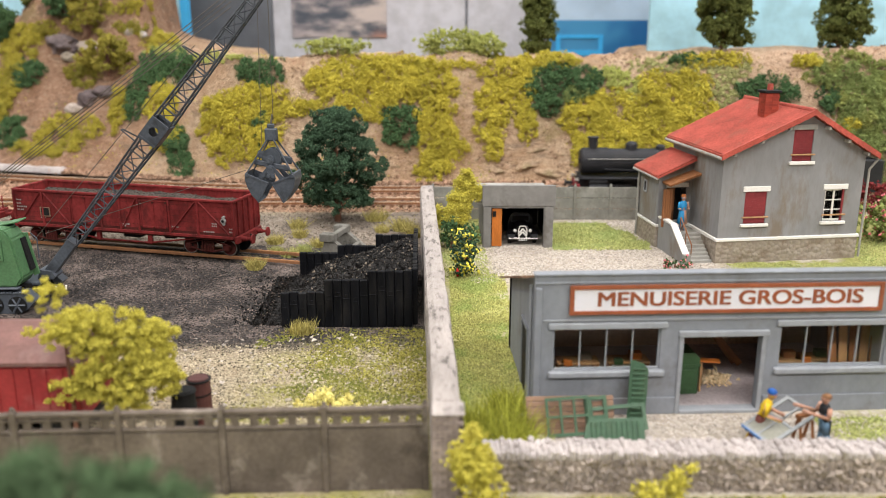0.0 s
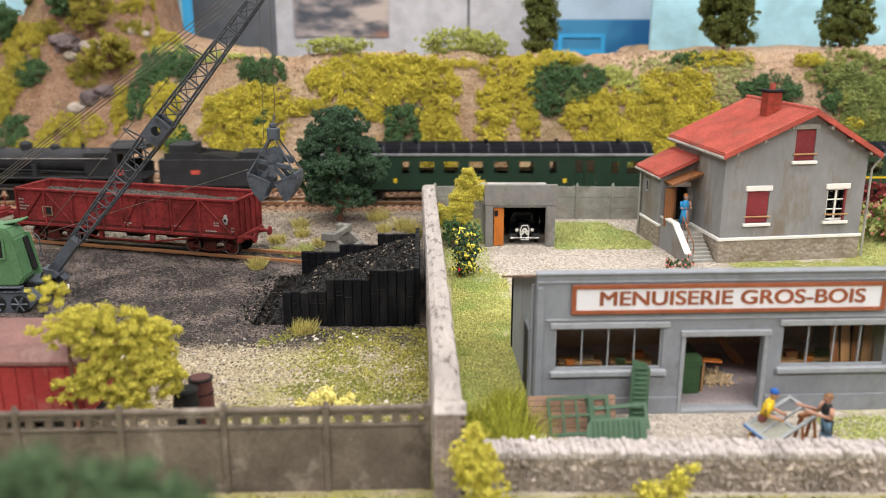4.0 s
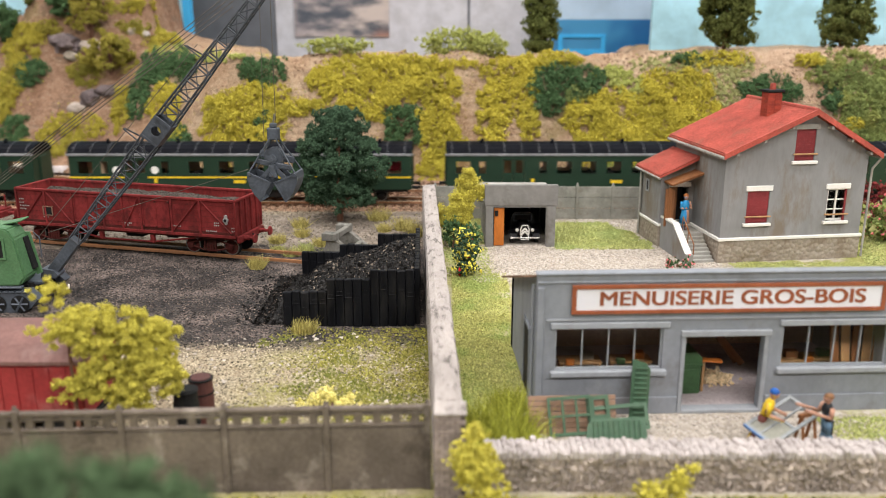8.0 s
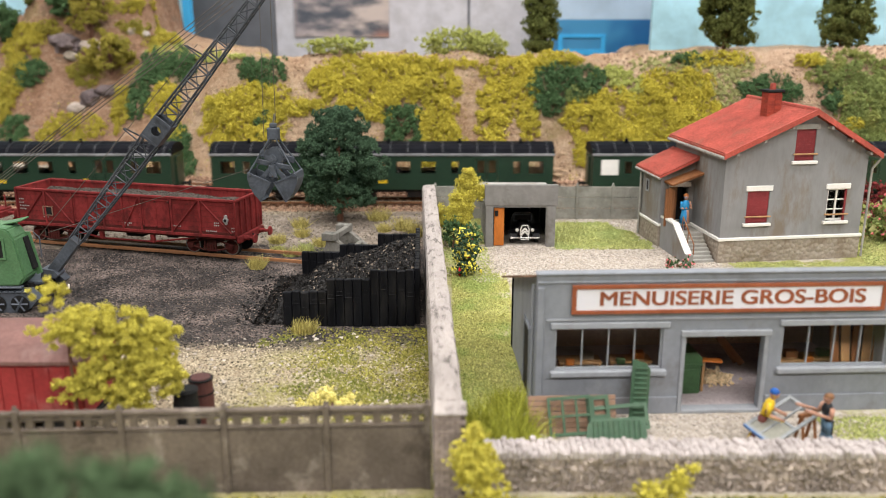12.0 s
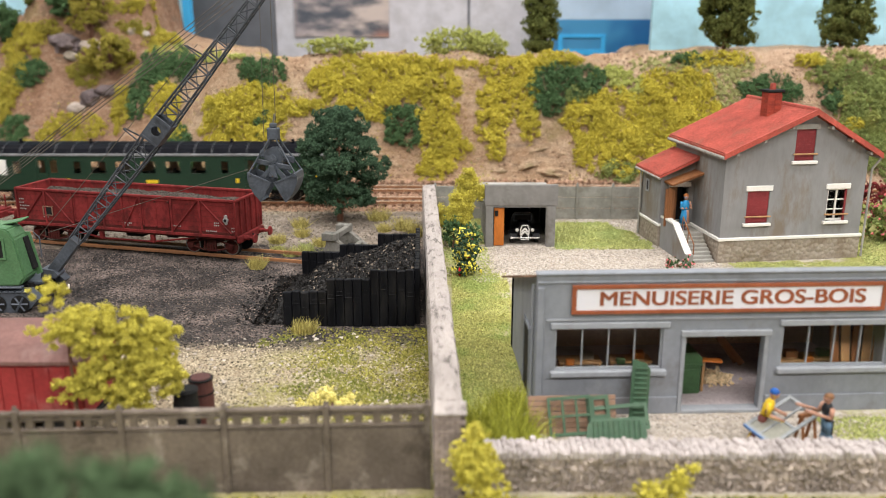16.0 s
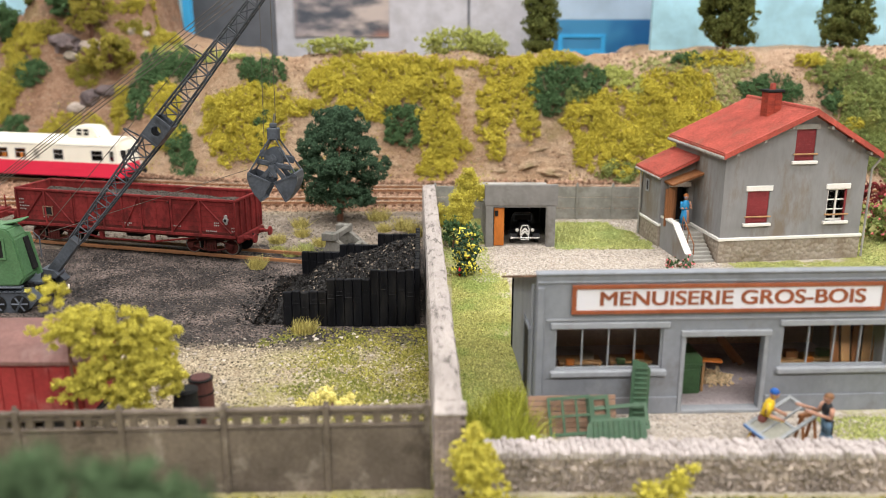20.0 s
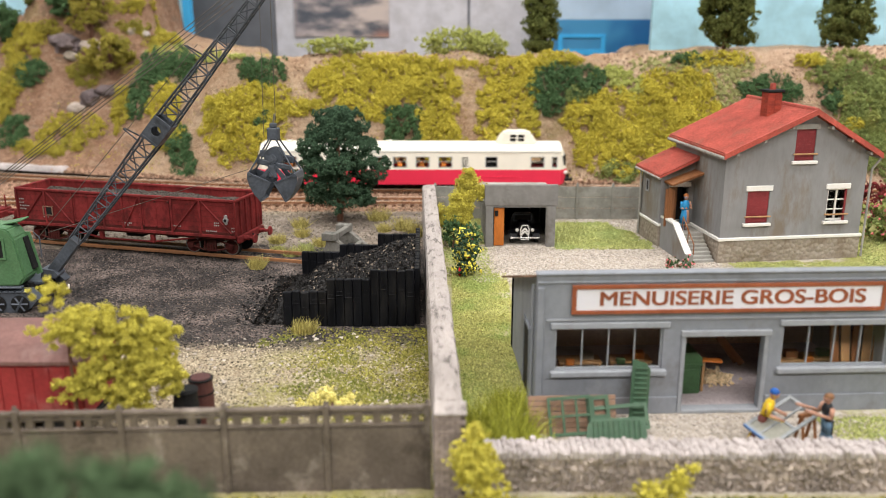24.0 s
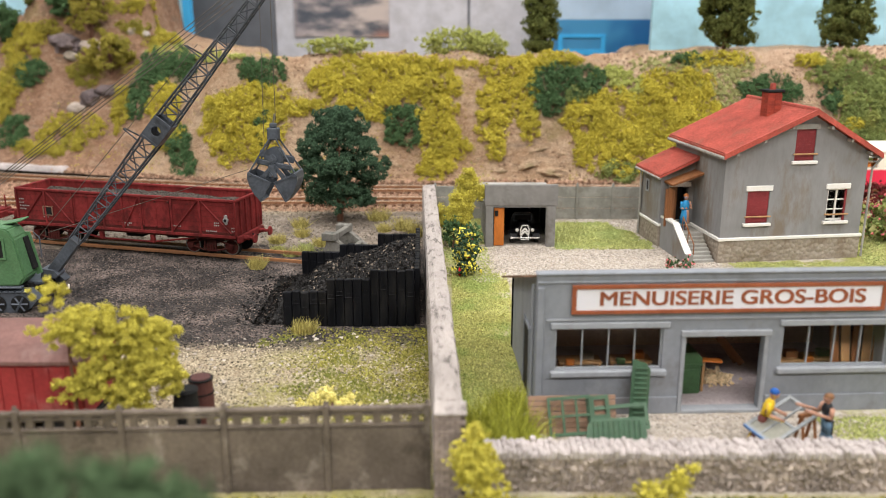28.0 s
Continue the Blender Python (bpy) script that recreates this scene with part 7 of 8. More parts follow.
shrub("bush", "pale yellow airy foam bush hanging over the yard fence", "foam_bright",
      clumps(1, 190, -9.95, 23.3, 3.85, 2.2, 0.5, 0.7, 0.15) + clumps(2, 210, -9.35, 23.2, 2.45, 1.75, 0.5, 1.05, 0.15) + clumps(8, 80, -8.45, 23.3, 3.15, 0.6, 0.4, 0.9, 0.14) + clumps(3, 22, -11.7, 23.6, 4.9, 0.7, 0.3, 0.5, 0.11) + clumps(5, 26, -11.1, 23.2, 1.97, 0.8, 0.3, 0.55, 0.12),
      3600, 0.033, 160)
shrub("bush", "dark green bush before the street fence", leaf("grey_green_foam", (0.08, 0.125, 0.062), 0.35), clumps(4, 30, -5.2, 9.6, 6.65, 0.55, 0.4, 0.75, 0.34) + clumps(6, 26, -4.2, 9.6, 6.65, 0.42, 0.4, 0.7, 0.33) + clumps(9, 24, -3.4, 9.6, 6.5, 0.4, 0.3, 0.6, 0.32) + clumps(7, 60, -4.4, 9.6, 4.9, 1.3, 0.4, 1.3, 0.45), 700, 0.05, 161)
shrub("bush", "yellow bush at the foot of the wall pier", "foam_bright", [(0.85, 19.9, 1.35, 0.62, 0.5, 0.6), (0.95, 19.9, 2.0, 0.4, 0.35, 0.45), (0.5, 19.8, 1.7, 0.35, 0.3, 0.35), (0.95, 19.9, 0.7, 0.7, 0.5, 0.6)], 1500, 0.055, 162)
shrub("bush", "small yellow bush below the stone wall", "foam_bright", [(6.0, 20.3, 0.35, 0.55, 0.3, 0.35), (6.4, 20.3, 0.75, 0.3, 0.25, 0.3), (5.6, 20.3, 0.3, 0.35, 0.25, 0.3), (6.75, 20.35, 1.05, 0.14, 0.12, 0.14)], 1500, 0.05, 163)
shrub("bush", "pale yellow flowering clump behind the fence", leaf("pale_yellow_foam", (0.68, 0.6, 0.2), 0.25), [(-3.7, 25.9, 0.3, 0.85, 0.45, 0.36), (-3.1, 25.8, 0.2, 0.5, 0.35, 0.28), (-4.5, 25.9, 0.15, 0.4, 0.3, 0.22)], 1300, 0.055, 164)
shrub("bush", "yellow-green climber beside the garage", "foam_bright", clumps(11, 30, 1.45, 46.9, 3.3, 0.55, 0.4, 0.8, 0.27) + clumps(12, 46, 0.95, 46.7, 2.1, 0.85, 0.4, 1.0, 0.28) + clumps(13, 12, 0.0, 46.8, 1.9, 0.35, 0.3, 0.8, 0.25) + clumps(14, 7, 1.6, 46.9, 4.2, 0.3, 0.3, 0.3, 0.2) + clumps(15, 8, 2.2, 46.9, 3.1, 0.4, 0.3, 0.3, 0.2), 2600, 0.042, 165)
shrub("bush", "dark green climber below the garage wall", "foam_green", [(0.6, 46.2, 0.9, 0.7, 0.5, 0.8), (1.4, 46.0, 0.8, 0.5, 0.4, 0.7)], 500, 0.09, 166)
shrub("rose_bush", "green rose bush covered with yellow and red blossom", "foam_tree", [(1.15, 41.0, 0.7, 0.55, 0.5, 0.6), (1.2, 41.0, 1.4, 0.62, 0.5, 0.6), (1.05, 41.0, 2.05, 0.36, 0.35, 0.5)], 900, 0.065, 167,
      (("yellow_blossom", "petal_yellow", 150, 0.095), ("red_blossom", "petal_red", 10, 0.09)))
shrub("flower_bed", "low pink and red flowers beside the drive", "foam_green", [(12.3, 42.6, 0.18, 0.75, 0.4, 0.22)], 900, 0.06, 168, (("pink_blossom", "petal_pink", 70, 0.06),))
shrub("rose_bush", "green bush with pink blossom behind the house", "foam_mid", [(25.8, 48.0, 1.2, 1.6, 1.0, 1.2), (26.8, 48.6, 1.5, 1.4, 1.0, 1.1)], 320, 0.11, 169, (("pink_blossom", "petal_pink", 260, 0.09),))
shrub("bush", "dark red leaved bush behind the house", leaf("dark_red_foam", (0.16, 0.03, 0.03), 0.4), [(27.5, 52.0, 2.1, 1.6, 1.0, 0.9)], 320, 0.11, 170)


# ---- grass ----
def tuft(x, y, r, h, mt, seed, n=170, label="dry straw-coloured grass tuft", z=0.0):
    rng = np.random.default_rng(seed)
    a, d = rng.uniform(0, 6.28, n), r * 0.5 * np.sqrt(rng.uniform(0, 1, n))
    v, f = blades(np.stack([x + d * np.cos(a), y + d * np.sin(a), np.full(n, z)], 1), h, rng, 0.02, 0.5)
    return tagged(soup("grass_tuft", v, f, mt), label, "grass", "grass tufts")


for i, (x, y, r, h) in enumerate(((-5.8, 33.2, 1.0, 0.55), (-9.7, 42.4, 0.8, 0.6), (-8.4, 49.0, 0.8, 0.5), (-8.9, 51.2, 0.9, 0.6), (-2.4, 50.6, 1.1, 0.85), (-3.6, 50.2, 0.8, 0.5), (-9.6, 47.6, 1.0, 0.5), (-1.6, 49.0, 0.8, 0.9), (-7.0, 46.9, 0.9, 0.5), (-4.2, 53.3, 1.4, 0.8))):
    tuft(x, y, r, h, "straw", 200 + i, 320)
for i, (x, y, r, h) in enumerate(((-8.3, 44.9, 1.0, 0.4), (-7.7, 45.7, 0.9, 0.45), (-7.0, 44.2, 0.8, 0.4), (-6.2, 44.9, 0.7, 0.5), (-9.2, 45.6, 0.8, 0.35))):
    tuft(x, y, r, h, "turf", 250 + i, 260, "short yellow-green grass at the siding end")
for i, (x, y, r, h) in enumerate(((1.6, 23.0, 1.4, 1.0), (2.3, 24.2, 1.4, 1.0), (1.2, 24.6, 1.2, 0.9), (2.6, 22.6, 1.2, 0.9), (1.0, 22.4, 0.9, 0.9), (2.2, 26.0, 1.2, 0.7))):
    tuft(x, y, r, h, "grass", 220 + i, 420, "long yellow-green grass beside the workshop")


def turf(label, mt, n, h, xr, yr, seed, keep=None):
    """Flock: small foam crumbs with a few short blades between them."""
    rng = np.random.default_rng(seed)
    p = np.stack([rng.uniform(*xr, n), rng.uniform(*yr, n), np.zeros(n)], 1)
    if keep:
        p = p[[keep(a, b) for a, b, _ in p]]
    k = np.array([noise.noise(Vector((a * 0.8, b * 0.8, seed))) for a, b, _ in p])
    p = p[rng.uniform(-0.7, 0.3, len(p)) < k]
    v, f = crumbs(p, h * 0.3, rng, 0.5)
    tagged(soup("turf", v, f, mt), label, "grass", kind="stuff")
    v, f = blades(p[::3], h, rng, 0.014, 0.6)
    return tagged(soup("turf", v, f, mt), label, "grass", kind="stuff")


turf("short yellow-green turf along the dividing wall", "turf", 30000, 0.15, (0.45, 3.2), (21.6, 41.5), 230, lambda x, y: x < 2.9 or y > 32)
turf("short turf beside the garage", "lawn", 4000, 0.18, (-0.3, 2.5), (40.5, 53), 231)
turf("short turf lawn before the garden fence", "lawn", 26000, 0.24, (6.4, 12.4), (45.8, 52.3), 232, lambda x, y: y > 46.1 + 0.25 * noise.noise(Vector((x * 1.5, 0, 1))) and (x - 6.3) < 5.7 - max(0, y - 48.0) * 0.42 + 0.4 * noise.noise(Vector((x, y, 0))))
turf("short turf at the house wall", "lawn", 4500, 0.15, (15.2, 23), (41.6, 43.4), 233)
turf("short turf before the workshop", "lawn", 5000, 0.18, (12.2, 16.5), (22.0, 25.4), 234, lambda x, y: y > 24.2 - (x - 12.2) * 0.8)
turf("sparse mossy turf in the yard", "moss", 42000, 0.13, (-7.5, -0.55), (22, 33.6), 235, lambda x, y: noise.noise(Vector((x * 0.6, y * 0.6, 3))) + 0.9 * noise.noise(Vector((x * 7, y * 7, 1))) > -0.25 + 0.75 * smooth((-2.5 - x) / 5))
turf("rough turf along the street fence", "moss", 9000, 0.22, (-7, 17), (18.0, 20.6), 236)
turf("tall turf beside the house", "lawn", 5000, 0.22, (22.6, 30), (42, 50), 237)


def slope_scrub():
    """Thin flock and small stones strewn over the bare earth of the slope."""
    rng = np.random.default_rng(77)
    for mt, n, size, lim, label in (("foam_yellow", 4500, 0.06, 0.1, "thin yellow-green flock on the slope"), ("foam_mid", 2500, 0.06, 0.15, "thin olive flock on the slope"), ("ballast", 7000, 0.075, -0.1, "loose stones on the slope")):
        x = rng.uniform(-44, 40, n)
        pts = []
        for a in x:
            y = foot(a) + rng.uniform(0.1, 6.5 if a > -16 else 15)
            if noise.noise(Vector((a * 0.3, y * 0.45, size * 100))) > lim:
                pts.append((a, y, hill(a, y) + 0.03))
        v, f = crumbs(pts, size, rng)
        tagged(soup("scrub", v, f, mt), label, "scrub", kind="stuff")


slope_scrub()


M["dark_rock"] = mat("dark_rock", (0.13, 0.1, 0.1), 0.9, var=0.4, stain=(0.28, 0.22, 0.2), amount=0.6, bump=0.6, depth=0.1, bump_scale=4)


def rocks():
    rng = np.random.default_rng(15)
    for x, z, r, mt in ((-34.9, 10.0, 1.5, "dark_rock"), (-32.2, 9.9, 1.0, "rubble"), (-34.0, 9.1, 0.8, "stone"), (-31.4, 5.5, 1.1, "dark_rock"), (-30.1, 6.1, 0.9, "dark_rock"), (-32.7, 4.6, 0.85, "rubble"), (-28.6, 11.2, 0.6, "rubble"), (-27.7, 11.0, 0.5, "rubble_top")):
        b = bmesh.new()
        bmesh.ops.create_icosphere(b, subdivisions=3, radius=r)
        for v in b.verts:
            v.co *= 1 + 0.35 * noise.noise(v.co * 1.3 + Vector((x, z, 0))) + 0.15 * noise.noise(v.co * 4)
        o = part("rock", b, mt)
        y = slope_y(x, z)
        o.matrix_basis = P(x, y + 0.2, z, rng.uniform(0, 40), 0, rng.uniform(0, 180)) @ Matrix.Diagonal((1.2, 0.8, 0.7, 1))
        tagged(o, "rough grey-brown rock bedded in the slope", "rock", "rocks on the slope")


rocks()


def ledges():
    """Low rock ledges along the foot of the slope."""
    rng = np.random.default_rng(16)
    for x, z, r in ((4.4, 0.8, 0.9), (6.6, 1.2, 1.0), (8.4, 0.7, 1.1), (9.6, 2.0, 0.8), (2.6, 1.6, 0.7), (7.4, 2.3, 0.9), (10.4, 1.0, 0.8), (-3.6, 1.2, 0.9), (-5.8, 2.0, 0.9), (-11.6, 1.0, 0.9), (3.0, 5.2, 0.7), (2.2, 6.8, 0.6)):
        b = bmesh.new()
        bmesh.ops.create_icosphere(b, subdivisions=3, radius=r)
        for v in b.verts:
            v.co *= 1 + 0.3 * noise.noise(v.co * 1.5 + Vector((x, z, 4))) + 0.2 * noise.noise(v.co * 4.5)
            v.co.z *= 0.45
            v.co.x *= 1.5
        o = part("rock_ledge", b, "hill")
        o.matrix_basis = P(x, slope_y(x, z) + 0.75, z, 0, rng.uniform(-14, 14), rng.uniform(-12, 12))
        tagged(o, "earth-brown rock ledge at the foot of the slope", "rock", "rocks on the slope")


ledges()


# ---- things before and inside the workshop ----
def louvred(b, w, h, arched=False):
    """A shutter leaf in the xz plane with slats."""
    if arched:
        slab(b, [(0, 0), (w, 0), (w, h * 0.86), (w * 0.75, h * 0.95), (w * 0.2, h), (0, h)], "y", 0, 0.05)
    else:
        box(b, 0, w, 0, 0.05, 0, h, 0.01)
    return b


def slats(leaf_, w, h):
    n = int(h / 0.17)
    for i in range(n - 1):
        z = 0.14 + i * (h - 0.3) / (n - 1)
        part("slat", bx(0.1, w - 0.1, -0.05, 0.0, z, z + 0.08, 0.01, Matrix.Rotation(radians(25), 4, "X")), "frame_green", leaf_)


def joinery():
    t = thing("board_panel", "worn brown boarded panel leaning at the workshop", "panel", P(2.72, 24.25, 0, -26, 0, 2))
    for i in range(7):
        part("board", bx(0.0, 2.8, -0.04, 0.04, 0.01 + i * 0.17, 0.17 + i * 0.17, 0.015), "plank_grey", t)
    t = thing("window_sash", "green six-pane window frame leaning on boards", "window frame", P(3.36, 24.05, 0, -24, -4, 1))
    hs = [(0.08 + i * 0.43, 0.44 + i * 0.43, 0.1 + j * 0.55, 0.58 + j * 0.55) for i in range(3) for j in range(2)]
    part("sash_frame", wall_with_holes(bmesh.new(), 0, 1.38, 0, 1.22, -0.05, 0.05, hs), "frame_green", t)
    t = thing("window_sash", "small green window frame leaning on boards", "window frame", P(4.62, 24.2, 0, -26, -4, 2))
    part("sash_frame", wall_with_holes(bmesh.new(), 0, 0.72, 0.0, 1.2, -0.05, 0.05, [(0.24, 0.6, 0.6, 1.08)]), "frame_green", t)
    t = thing("louvred_shutter", "green louvred shutter standing against the wall", "shutter", P(6.02, 25.0, 0, -9, 3, 2))
    slats(part("leaf", louvred(bmesh.new(), 0.6, 2.1, True), "frame_green", t), 0.6, 2.1)
    t = thing("louvred_shutter", "green louvred shutter lying on its side", "shutter", P(6.35, 23.72, 0.04, -34, -5, 0) @ Matrix.Rotation(radians(-87), 4, "Y"))
    slats(part("leaf", louvred(bmesh.new(), 0.74, 1.9, True), "frame_green", t), 0.74, 1.9)
    t = thing("window_sash", "green window frame lying behind a shutter", "window frame", P(4.75, 24.05, 0.0, -38, -4, 3))
    part("sash_frame", wall_with_holes(bmesh.new(), 0, 1.8, 0.1, 0.95, -0.05, 0.05, [(0.1, 1.7, 0.2, 0.83)]), "frame_green", t)
    o, ex, ez = Vector((9.16, 23.4, 0.78)), Vector((1.82, 1.1, 0.45)).normalized(), Vector((0.85, -0.55, -0.15))
    ez = (ez - ex * ez.dot(ex)).normalized()
    ey = ez.cross(ex)
    m = Matrix((ex, ey, ez)).transposed().to_4x4()
    m.translation = o * S
    t = thing("carried_window", "grey casement window with four panes carried by two figures", "window", m)
    hs = [(0.1 + i * 1.0, 1.0 + i * 1.0, 0.1 + j * 0.46, 0.5 + j * 0.46) for i in range(2) for j in range(2)]
    part("casement", wall_with_holes(bmesh.new(), 0, 2.1, 0, 1.06, -0.04, 0.04, hs), mat("pale_grey_paint", (0.27, 0.285, 0.29), 0.6, bump=0.1), t)
    dull = mat("dull_glass", (0.24, 0.24, 0.2), 0.3, bump=0)
    for h in hs[:2]:
        part("pane", bx(*h[:2], -0.01, 0.01, *h[2:]), dull, t)
    part("edge", bx(-0.05, 0, -0.05, 0.05, 0, 1.06, 0.01), mat("blue_edge", (0.1, 0.2, 0.42), 0.6, bump=0), t, "blue painted edge")


joinery()


def trestle():
    t = thing("trestle", "small brown wooden trestle beside the carried window", "trestle", P(10.95, 23.55, 0, 0, 0, 25))
    for u in (0.0, 0.5):
        part("leg", rd((u, -0.2, 0), (u, -0.02, 0.95), 0.06, n=4), "wood_brown", t)
        part("leg", rd((u, 0.2, 0), (u, 0.02, 0.95), 0.06, n=4), "wood_brown", t)
    part("beam", bx(-0.1, 0.6, -0.07, 0.07, 0.92, 1.05, 0.01), "wood_brown", t)


trestle()


def figure(name, label, m, shirt, legs, hair, pose_=0.0, skirt=False, bare=False, reach=0.5, hand=1.1):
    """A small painted figure as one plain mesh."""
    b = bmesh.new()
    cols = []

    def tint(k):
        n = len(b.faces)
        cols.extend([k] * (n - len(cols)))
    if skirt:
        rod(b, (0, 0, 0.35), (0, 0, 1.0), 0.25, 0.16, n=10)
        tint(0)
        for s in (-1, 1):
            rod(b, (s * 0.08, 0, 0), (s * 0.08, 0, 0.4), 0.055, 0.06)
        tint(2)
    else:
        for s in (-1, 1):
            rod(b, (s * 0.14, s * 0.06, 0), (s * 0.09, 0, 0.5), 0.08, 0.09)
            rod(b, (s * 0.09, 0, 0.48), (s * 0.08, 0, 0.92), 0.095, 0.12)
        tint(1)
    ball(b, (0, 0, 1.2), 0.21, 1, 0.68, 1.45)
    tint(0)
    for s in (-1, 1):
        e = Vector((s * 0.26, -0.08, 1.1))
        rod(b, (s * 0.2, 0, 1.4), e, 0.06)
        tint(2 if bare else 0)
        rod(b, e, (s * 0.2 + pose_ * 0.25, -reach, hand), 0.05)
        tint(2)
    rod(b, (0, 0, 1.42), (0, 0, 1.55), 0.06)
    ball(b, (0, -0.01, 1.63), 0.12, 1, 1, 1.15)
    tint(2)
    ball(b, (0, 0.015, 1.69), 0.125, 1.0, 1.05, 0.85)
    tint(3)
    ob = part(name, b, mat(name + "_shirt", shirt, 0.7, bump=0), smooth=True)
    for i, c in enumerate((legs, (0.5, 0.27, 0.18), hair)):
        ob.data.materials.append(mat(name + ("_trousers", "_skin", "_hair")[i], c, 0.7, bump=0))
    for p, k in zip(ob.data.polygons, cols):
        p.material_index = k
    ob.matrix_basis = m
    return tagged(ob, label, "figurine", "painted figurines")


figure("figurine", "painted figurine in yellow shirt, dark overalls and blue cap", P(9.55, 23.75, 0, 17, 0, 60) @ Matrix.Diagonal((1.15, 1.15, 1.12, 1)), (0.75, 0.5, 0.02), (0.12, 0.03, 0.02), (0.01, 0.1, 0.4), 0.2)
figure("figurine", "painted figurine in black vest and blue jeans", P(11.75, 23.45, 0, 4, 0, -80) @ Matrix.Diagonal((1.15, 1.15, 1.0, 1)), (0.01, 0.01, 0.012), (0.1, 0.18, 0.26), (0.25, 0.12, 0.05), 0.1, bare=True, reach=0.8, hand=1.5)
figure("figurine", "painted figurine in a blue dress on the porch", P(13.4, 45.75, 1.22, 0, 0, 10) @ Matrix.Diagonal((1.15, 1.15, 1.15, 1)), (0.025, 0.27, 0.55), (0.025, 0.27, 0.55), (0.45, 0.14, 0.03), 0.0, True, reach=0.2)


def inside():
    m = thing("planing_machine", "green cast woodworking machine in the workshop", "machine", P(7.95, 26.9, 0.1, 0, 0, 4))
    part("base", bx(0, 0.95, 0, 0.9, 0, 1.1, 0.06), "machine_green", m)
    part("top", sl([(0, 1.1), (0.95, 1.1), (0.95, 1.35), (0.75, 1.55), (0.2, 1.55), (0, 1.35)], "y", 0, 0.9), "machine_green", m)
    part("rim", bx(-0.03, 0.98, -0.03, 0.0, 1.06, 1.14, 0.01), "machine_green", m)
    part("panel", bx(0.1, 0.85, -0.03, 0.0, 0.15, 0.95, 0.02), "machine_green", m)
    b = thing("plank", "fresh orange plank on the machine", "plank", P(8.9, 27.3, 1.22, 0, 0, -8))
    part("board", bx(0, 0.75, -0.15, 0.15, 0, 0.06, 0.01), "wood_orange", b)
    part("trestle", bx(0.1, 0.18, -0.1, 0.1, -1.12, 0.0, 0.01), "wood_raw", b)
    rng = np.random.default_rng(31)
    n = 420
    p = np.stack([9.65 + rng.normal(0, 0.3, n), 28.2 + rng.normal(0, 0.24, n), 0.12 + np.abs(rng.normal(0, 0.1, n))], 1)
    v, f = crumbs(p, 0.07, rng, 0.5)
    tagged(soup("wood_shavings", v, f, "sawdust"), "heap of pale wood shavings on the floor", "shavings", kind="stuff")
    for x, y, a in ((11.1, 29.4, -40), (10.95, 29.6, -36)):
        t = thing("leaning_plank", "brown plank leaning across the workshop", "plank", P(x, y, 0.1, -14, a, 0), "leaning planks")
        part("board", bx(0, 0.24, 0, 0.07, 0, 2.6, 0.01), "wood_brown", t)
    for i, x in enumerate((4.1, 5.9, 11.4, 12.6)):
        t = thing("workbench", "wooden workbench with tools below the window", "workbench", P(x, 27.6 + 0.1 * i, 0.1, 0, 0, 2))
        part("bench_top", bx(0, 1.5, 0, 0.7, 0.8, 0.9, 0.02), "wood_raw", t)
        for u, w in ((0.08, 0.08), (1.42, 0.08), (0.08, 0.62), (1.42, 0.62)):
            part("leg", bx(u - 0.05, u + 0.05, w - 0.05, w + 0.05, 0, 0.8), "wood_brown", t)
        part("vise", bx(0.2, 0.5, -0.12, 0.1, 0.82, 1.05, 0.03), ("wood_orange", "machine_green", "shutter_red", "wood_orange")[i], t)
        part("tool_box", bx(0.8, 1.25, 0.2, 0.5, 0.9, 1.15, 0.02), ("steel", "wood_orange", "wood_brown", "machine_green")[i], t)
    for i in range(5):
        t = thing("timber_board", "pale timber board stacked upright by the window", "plank", P(13.4 + i * 0.36, 26.9 + 0.1 * i, 0.1, -7, 2 * (i - 2), 0), "stacked timber")
        part("board", bx(0, 0.3, 0, 0.07, 0, 3.1, 0.01), "wood_raw" if i % 2 else "wood_brown", t)
    for i in range(4):
        s = thing("wall_shelf", "wooden shelf with tools on the back wall", "shelf", P(4.0 + i * 2.6, 31.0, 1.4))
        part("board", bx(0, 2.0, 0, 0.3, 0, 0.05), "wood_raw", s)
        part("tool", bx(0.3, 0.7, 0.05, 0.2, 0.05, 0.35, 0.03), ("shutter_red", "steel", "wood_orange", "machine_green")[i], s)
        part("tool", bx(1.0, 1.25, 0.05, 0.2, 0.05, 0.45, 0.03), ("steel", "wood_orange", "machine_green", "white")[i], s)


inside()


# ---- yard clutter ----
def barrel(x, y, h, mt, label):
    t = thing("barrel", label, "barrel", P(x, y, 0), "barrels behind the fence")
    b = bmesh.new()
    for za, zb, ra, rb in ((0, 0.33, 0.35, 0.38), (0.33, 0.66, 0.38, 0.38), (0.66, 1.0, 0.38, 0.35)):
        rod(b, (0, 0, h * za), (0, 0, h * zb), ra, rb, n=20)
    part("body", b, mt, t)
    for z in (0.3, 0.68, 0.97):
        part("hoop", rd((0, 0, h * z), (0, 0, h * z + 0.05), 0.395, n=20), "dark_metal", t)
    part("lid", rd((0, 0, h), (0, 0, h + 0.03), 0.31, n=20), mt, t)


barrel(-7.95, 24.0, 1.65, "dark_metal", "dark oil barrel behind the fence")
barrel(-7.75, 25.0, 1.61, mat("maroon_drum", (0.1, 0.035, 0.03), 0.6, bump=0.1), "maroon oil barrel behind the fence")


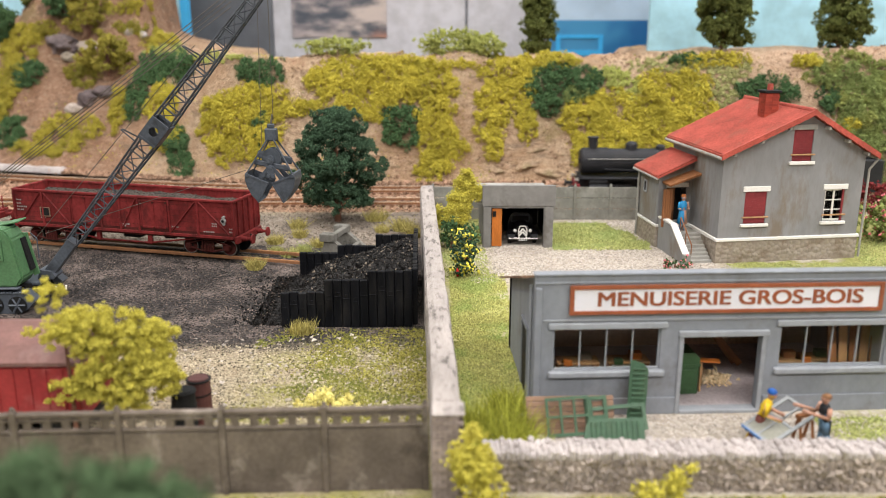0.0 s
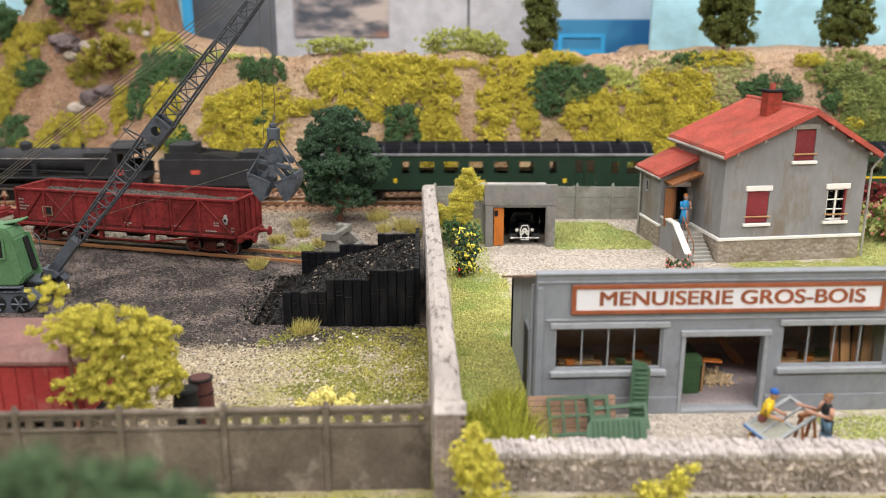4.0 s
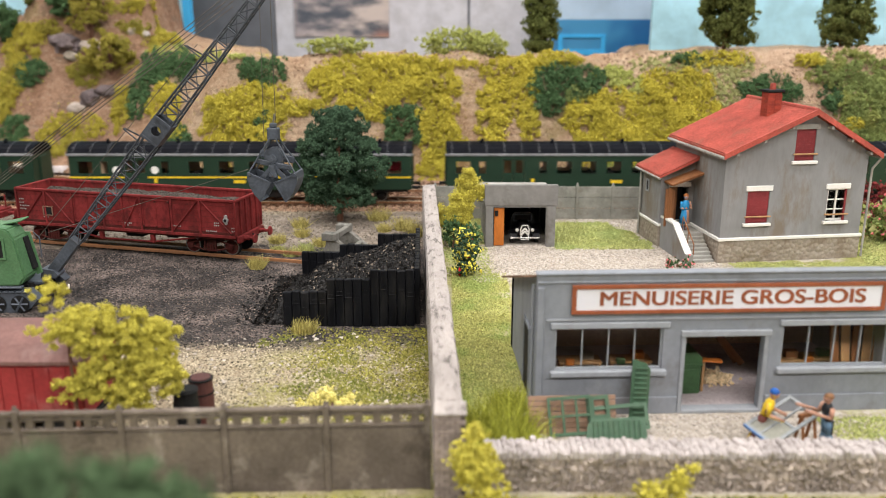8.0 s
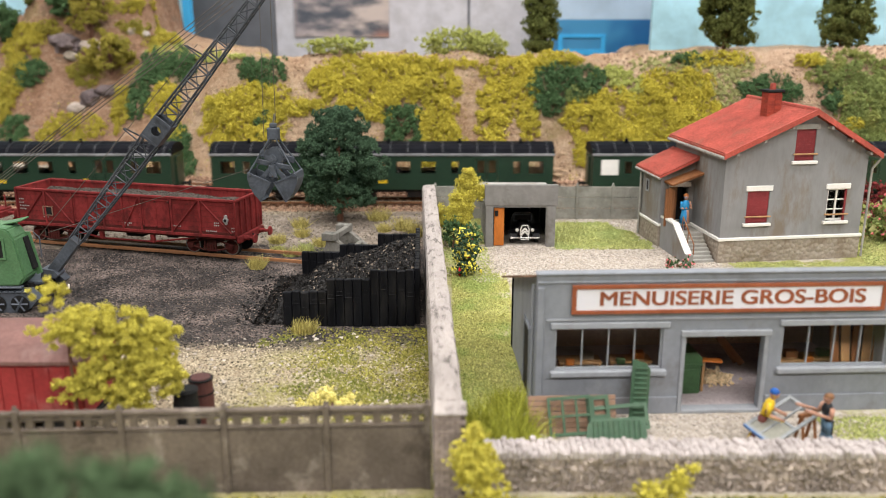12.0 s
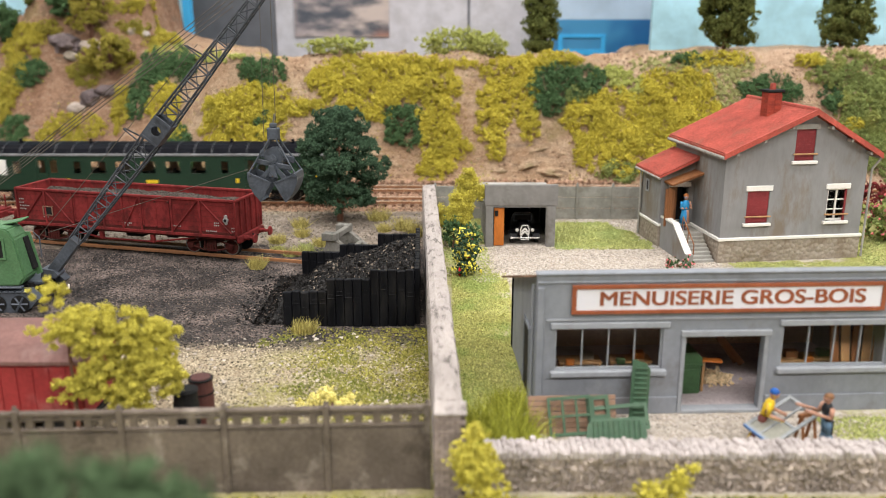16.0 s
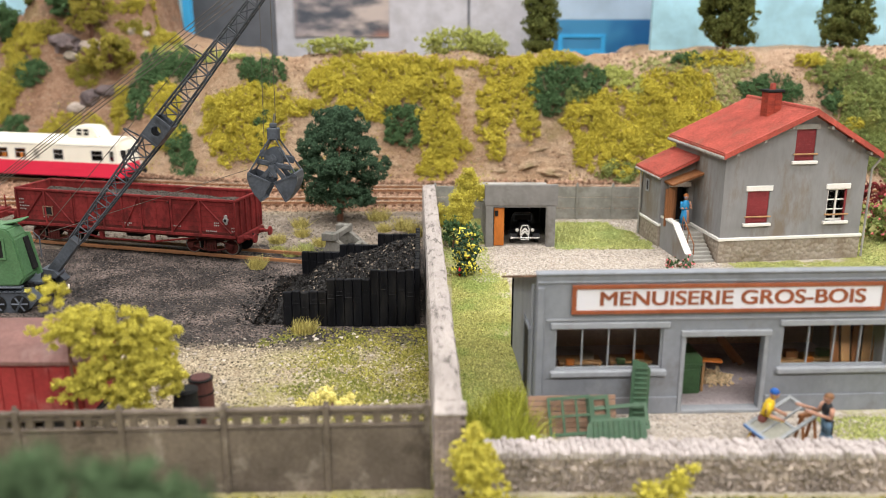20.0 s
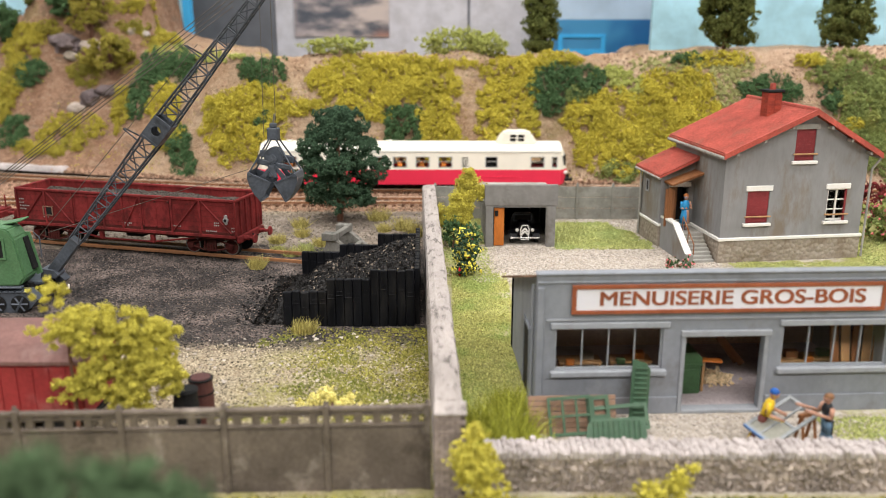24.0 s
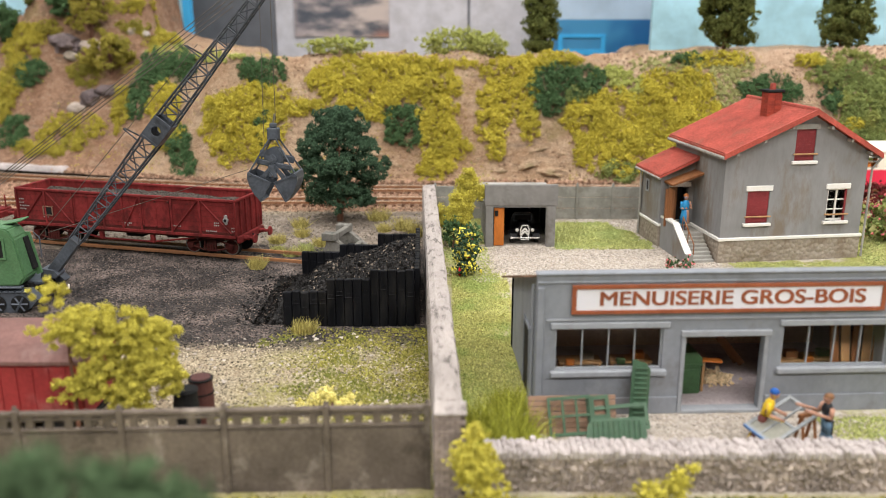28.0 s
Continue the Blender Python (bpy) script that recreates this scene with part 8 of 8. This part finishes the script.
def van():
    t = thing("covered_van", "old red van body with a faded brown roof", "van", P(-17.5, 23.75, 0.1))
    L, w = 6.5, 2.9
    part("body", bx(0, L, 0, w, 0.6, 2.55, 0.05), mat("faded_red", (0.34, 0.035, 0.035), 0.6, var=0.2, stain=(0.5, 0.2, 0.18), amount=0.4, bump=0.1), t)
    part("roof", sl([(-0.12, 2.5), (-0.12, 2.62), (0.4, 2.95), (1.1, 3.2), (w / 2 + 0.3, 3.28), (2.3, 3.15), (w + 0.12, 2.62), (w + 0.12, 2.5)], "x", -0.1, L + 0.15),
         mat("faded_maroon_roof", (0.2, 0.1, 0.085), 0.7, var=0.2, stain=(0.33, 0.22, 0.2), amount=0.5, bump=0.1), t, "faded brown roof")
    for i in range(12):
        part("board", bx(0.1 + i * 0.5, 0.55 + i * 0.5, -0.03, 0.0, 0.65, 2.4), bpy.data.materials["faded_red"], t)
    for x in (0.9, L - 1.0):
        part("wheel", rd((x, 0.1, 0.42), (x, 0.3, 0.42), 0.42, n=20), "dark_metal", t)
        part("wheel", rd((x, w - 0.3, 0.42), (x, w - 0.1, 0.42), 0.42, n=20), "dark_metal", t)
    part("frame", bx(0, L, 0.3, w - 0.3, 0.4, 0.6), "dark_metal", t)


van()


# ---- what moves ----
def train_x(t):
    """Place of the locomotive's front: steady through the view, then coming to rest beyond it."""
    x = 9.25 - NEAR_SPEED * min(t, 15)
    if t > 15:
        x -= 10.0 * min(t - 15, 4)
    if t > 19:
        u = min(t - 19, 4)
        x -= 10.0 * (u - u * u / 8)
    return x


CAR_PLACES = ((0, -90), (12, -90), (13, -89.2), (15, -82), (17, -69.4), (19, -53.95), (20.5, -42.3), (21.5, -34.7), (23.5, -17.85), (25, -5.1), (26, 3.3), (28, 20.5))


def car_s(t):
    """Place of the railcar's tail: it starts outside the view and runs through it."""
    return float(np.interp(t, [p[0] for p in CAR_PLACES], [p[1] for p in CAR_PLACES]))


def roll(w, x, r, way, times, sign):
    walk(w, [(t, P(x, 0, r) @ Matrix.Rotation(sign * way(t) / r, 4, "Y")) for t in times])


def motions():
    stops = [0, 3, 6, 9, 12, 15, 17, 19, 20, 21, 22, 23, 24, 28]
    for (ob, sets), back in TRAIN:
        walk(ob, [(t, P(train_x(t) + back, NEAR_TRACK, 0.31)) for t in stops])
        for w, x, r in sets:
            k = 1 if r < 0.48 else 2
            roll(w, x, r, train_x, [i * k / 30 for i in range(690 // k + 1)] + [28], 1)
    R, sets = CAR
    rows = []
    for t in [0, 6, 12, 13, 14, 15, 16, 17, 18, 19, 19.75, 20.5, 21.5, 22.5, 23.5, 24.25, 25, 26, 27, 28]:
        s = car_s(t)
        a, b = s + 3.2, s + 19.6
        ya, yb = far_track(a), far_track(b)
        ang = math.atan2(yb - ya, b - a)
        rows.append((t, P(a - 3.2 * math.cos(ang), ya - 3.2 * math.sin(ang), 0.31, 0, 0, math.degrees(ang))))
    walk(R, rows)
    for w, x, r in sets:
        roll(w, x, r, car_s, [0] + [12 + i / 15 for i in range(241)], 1)


motions()
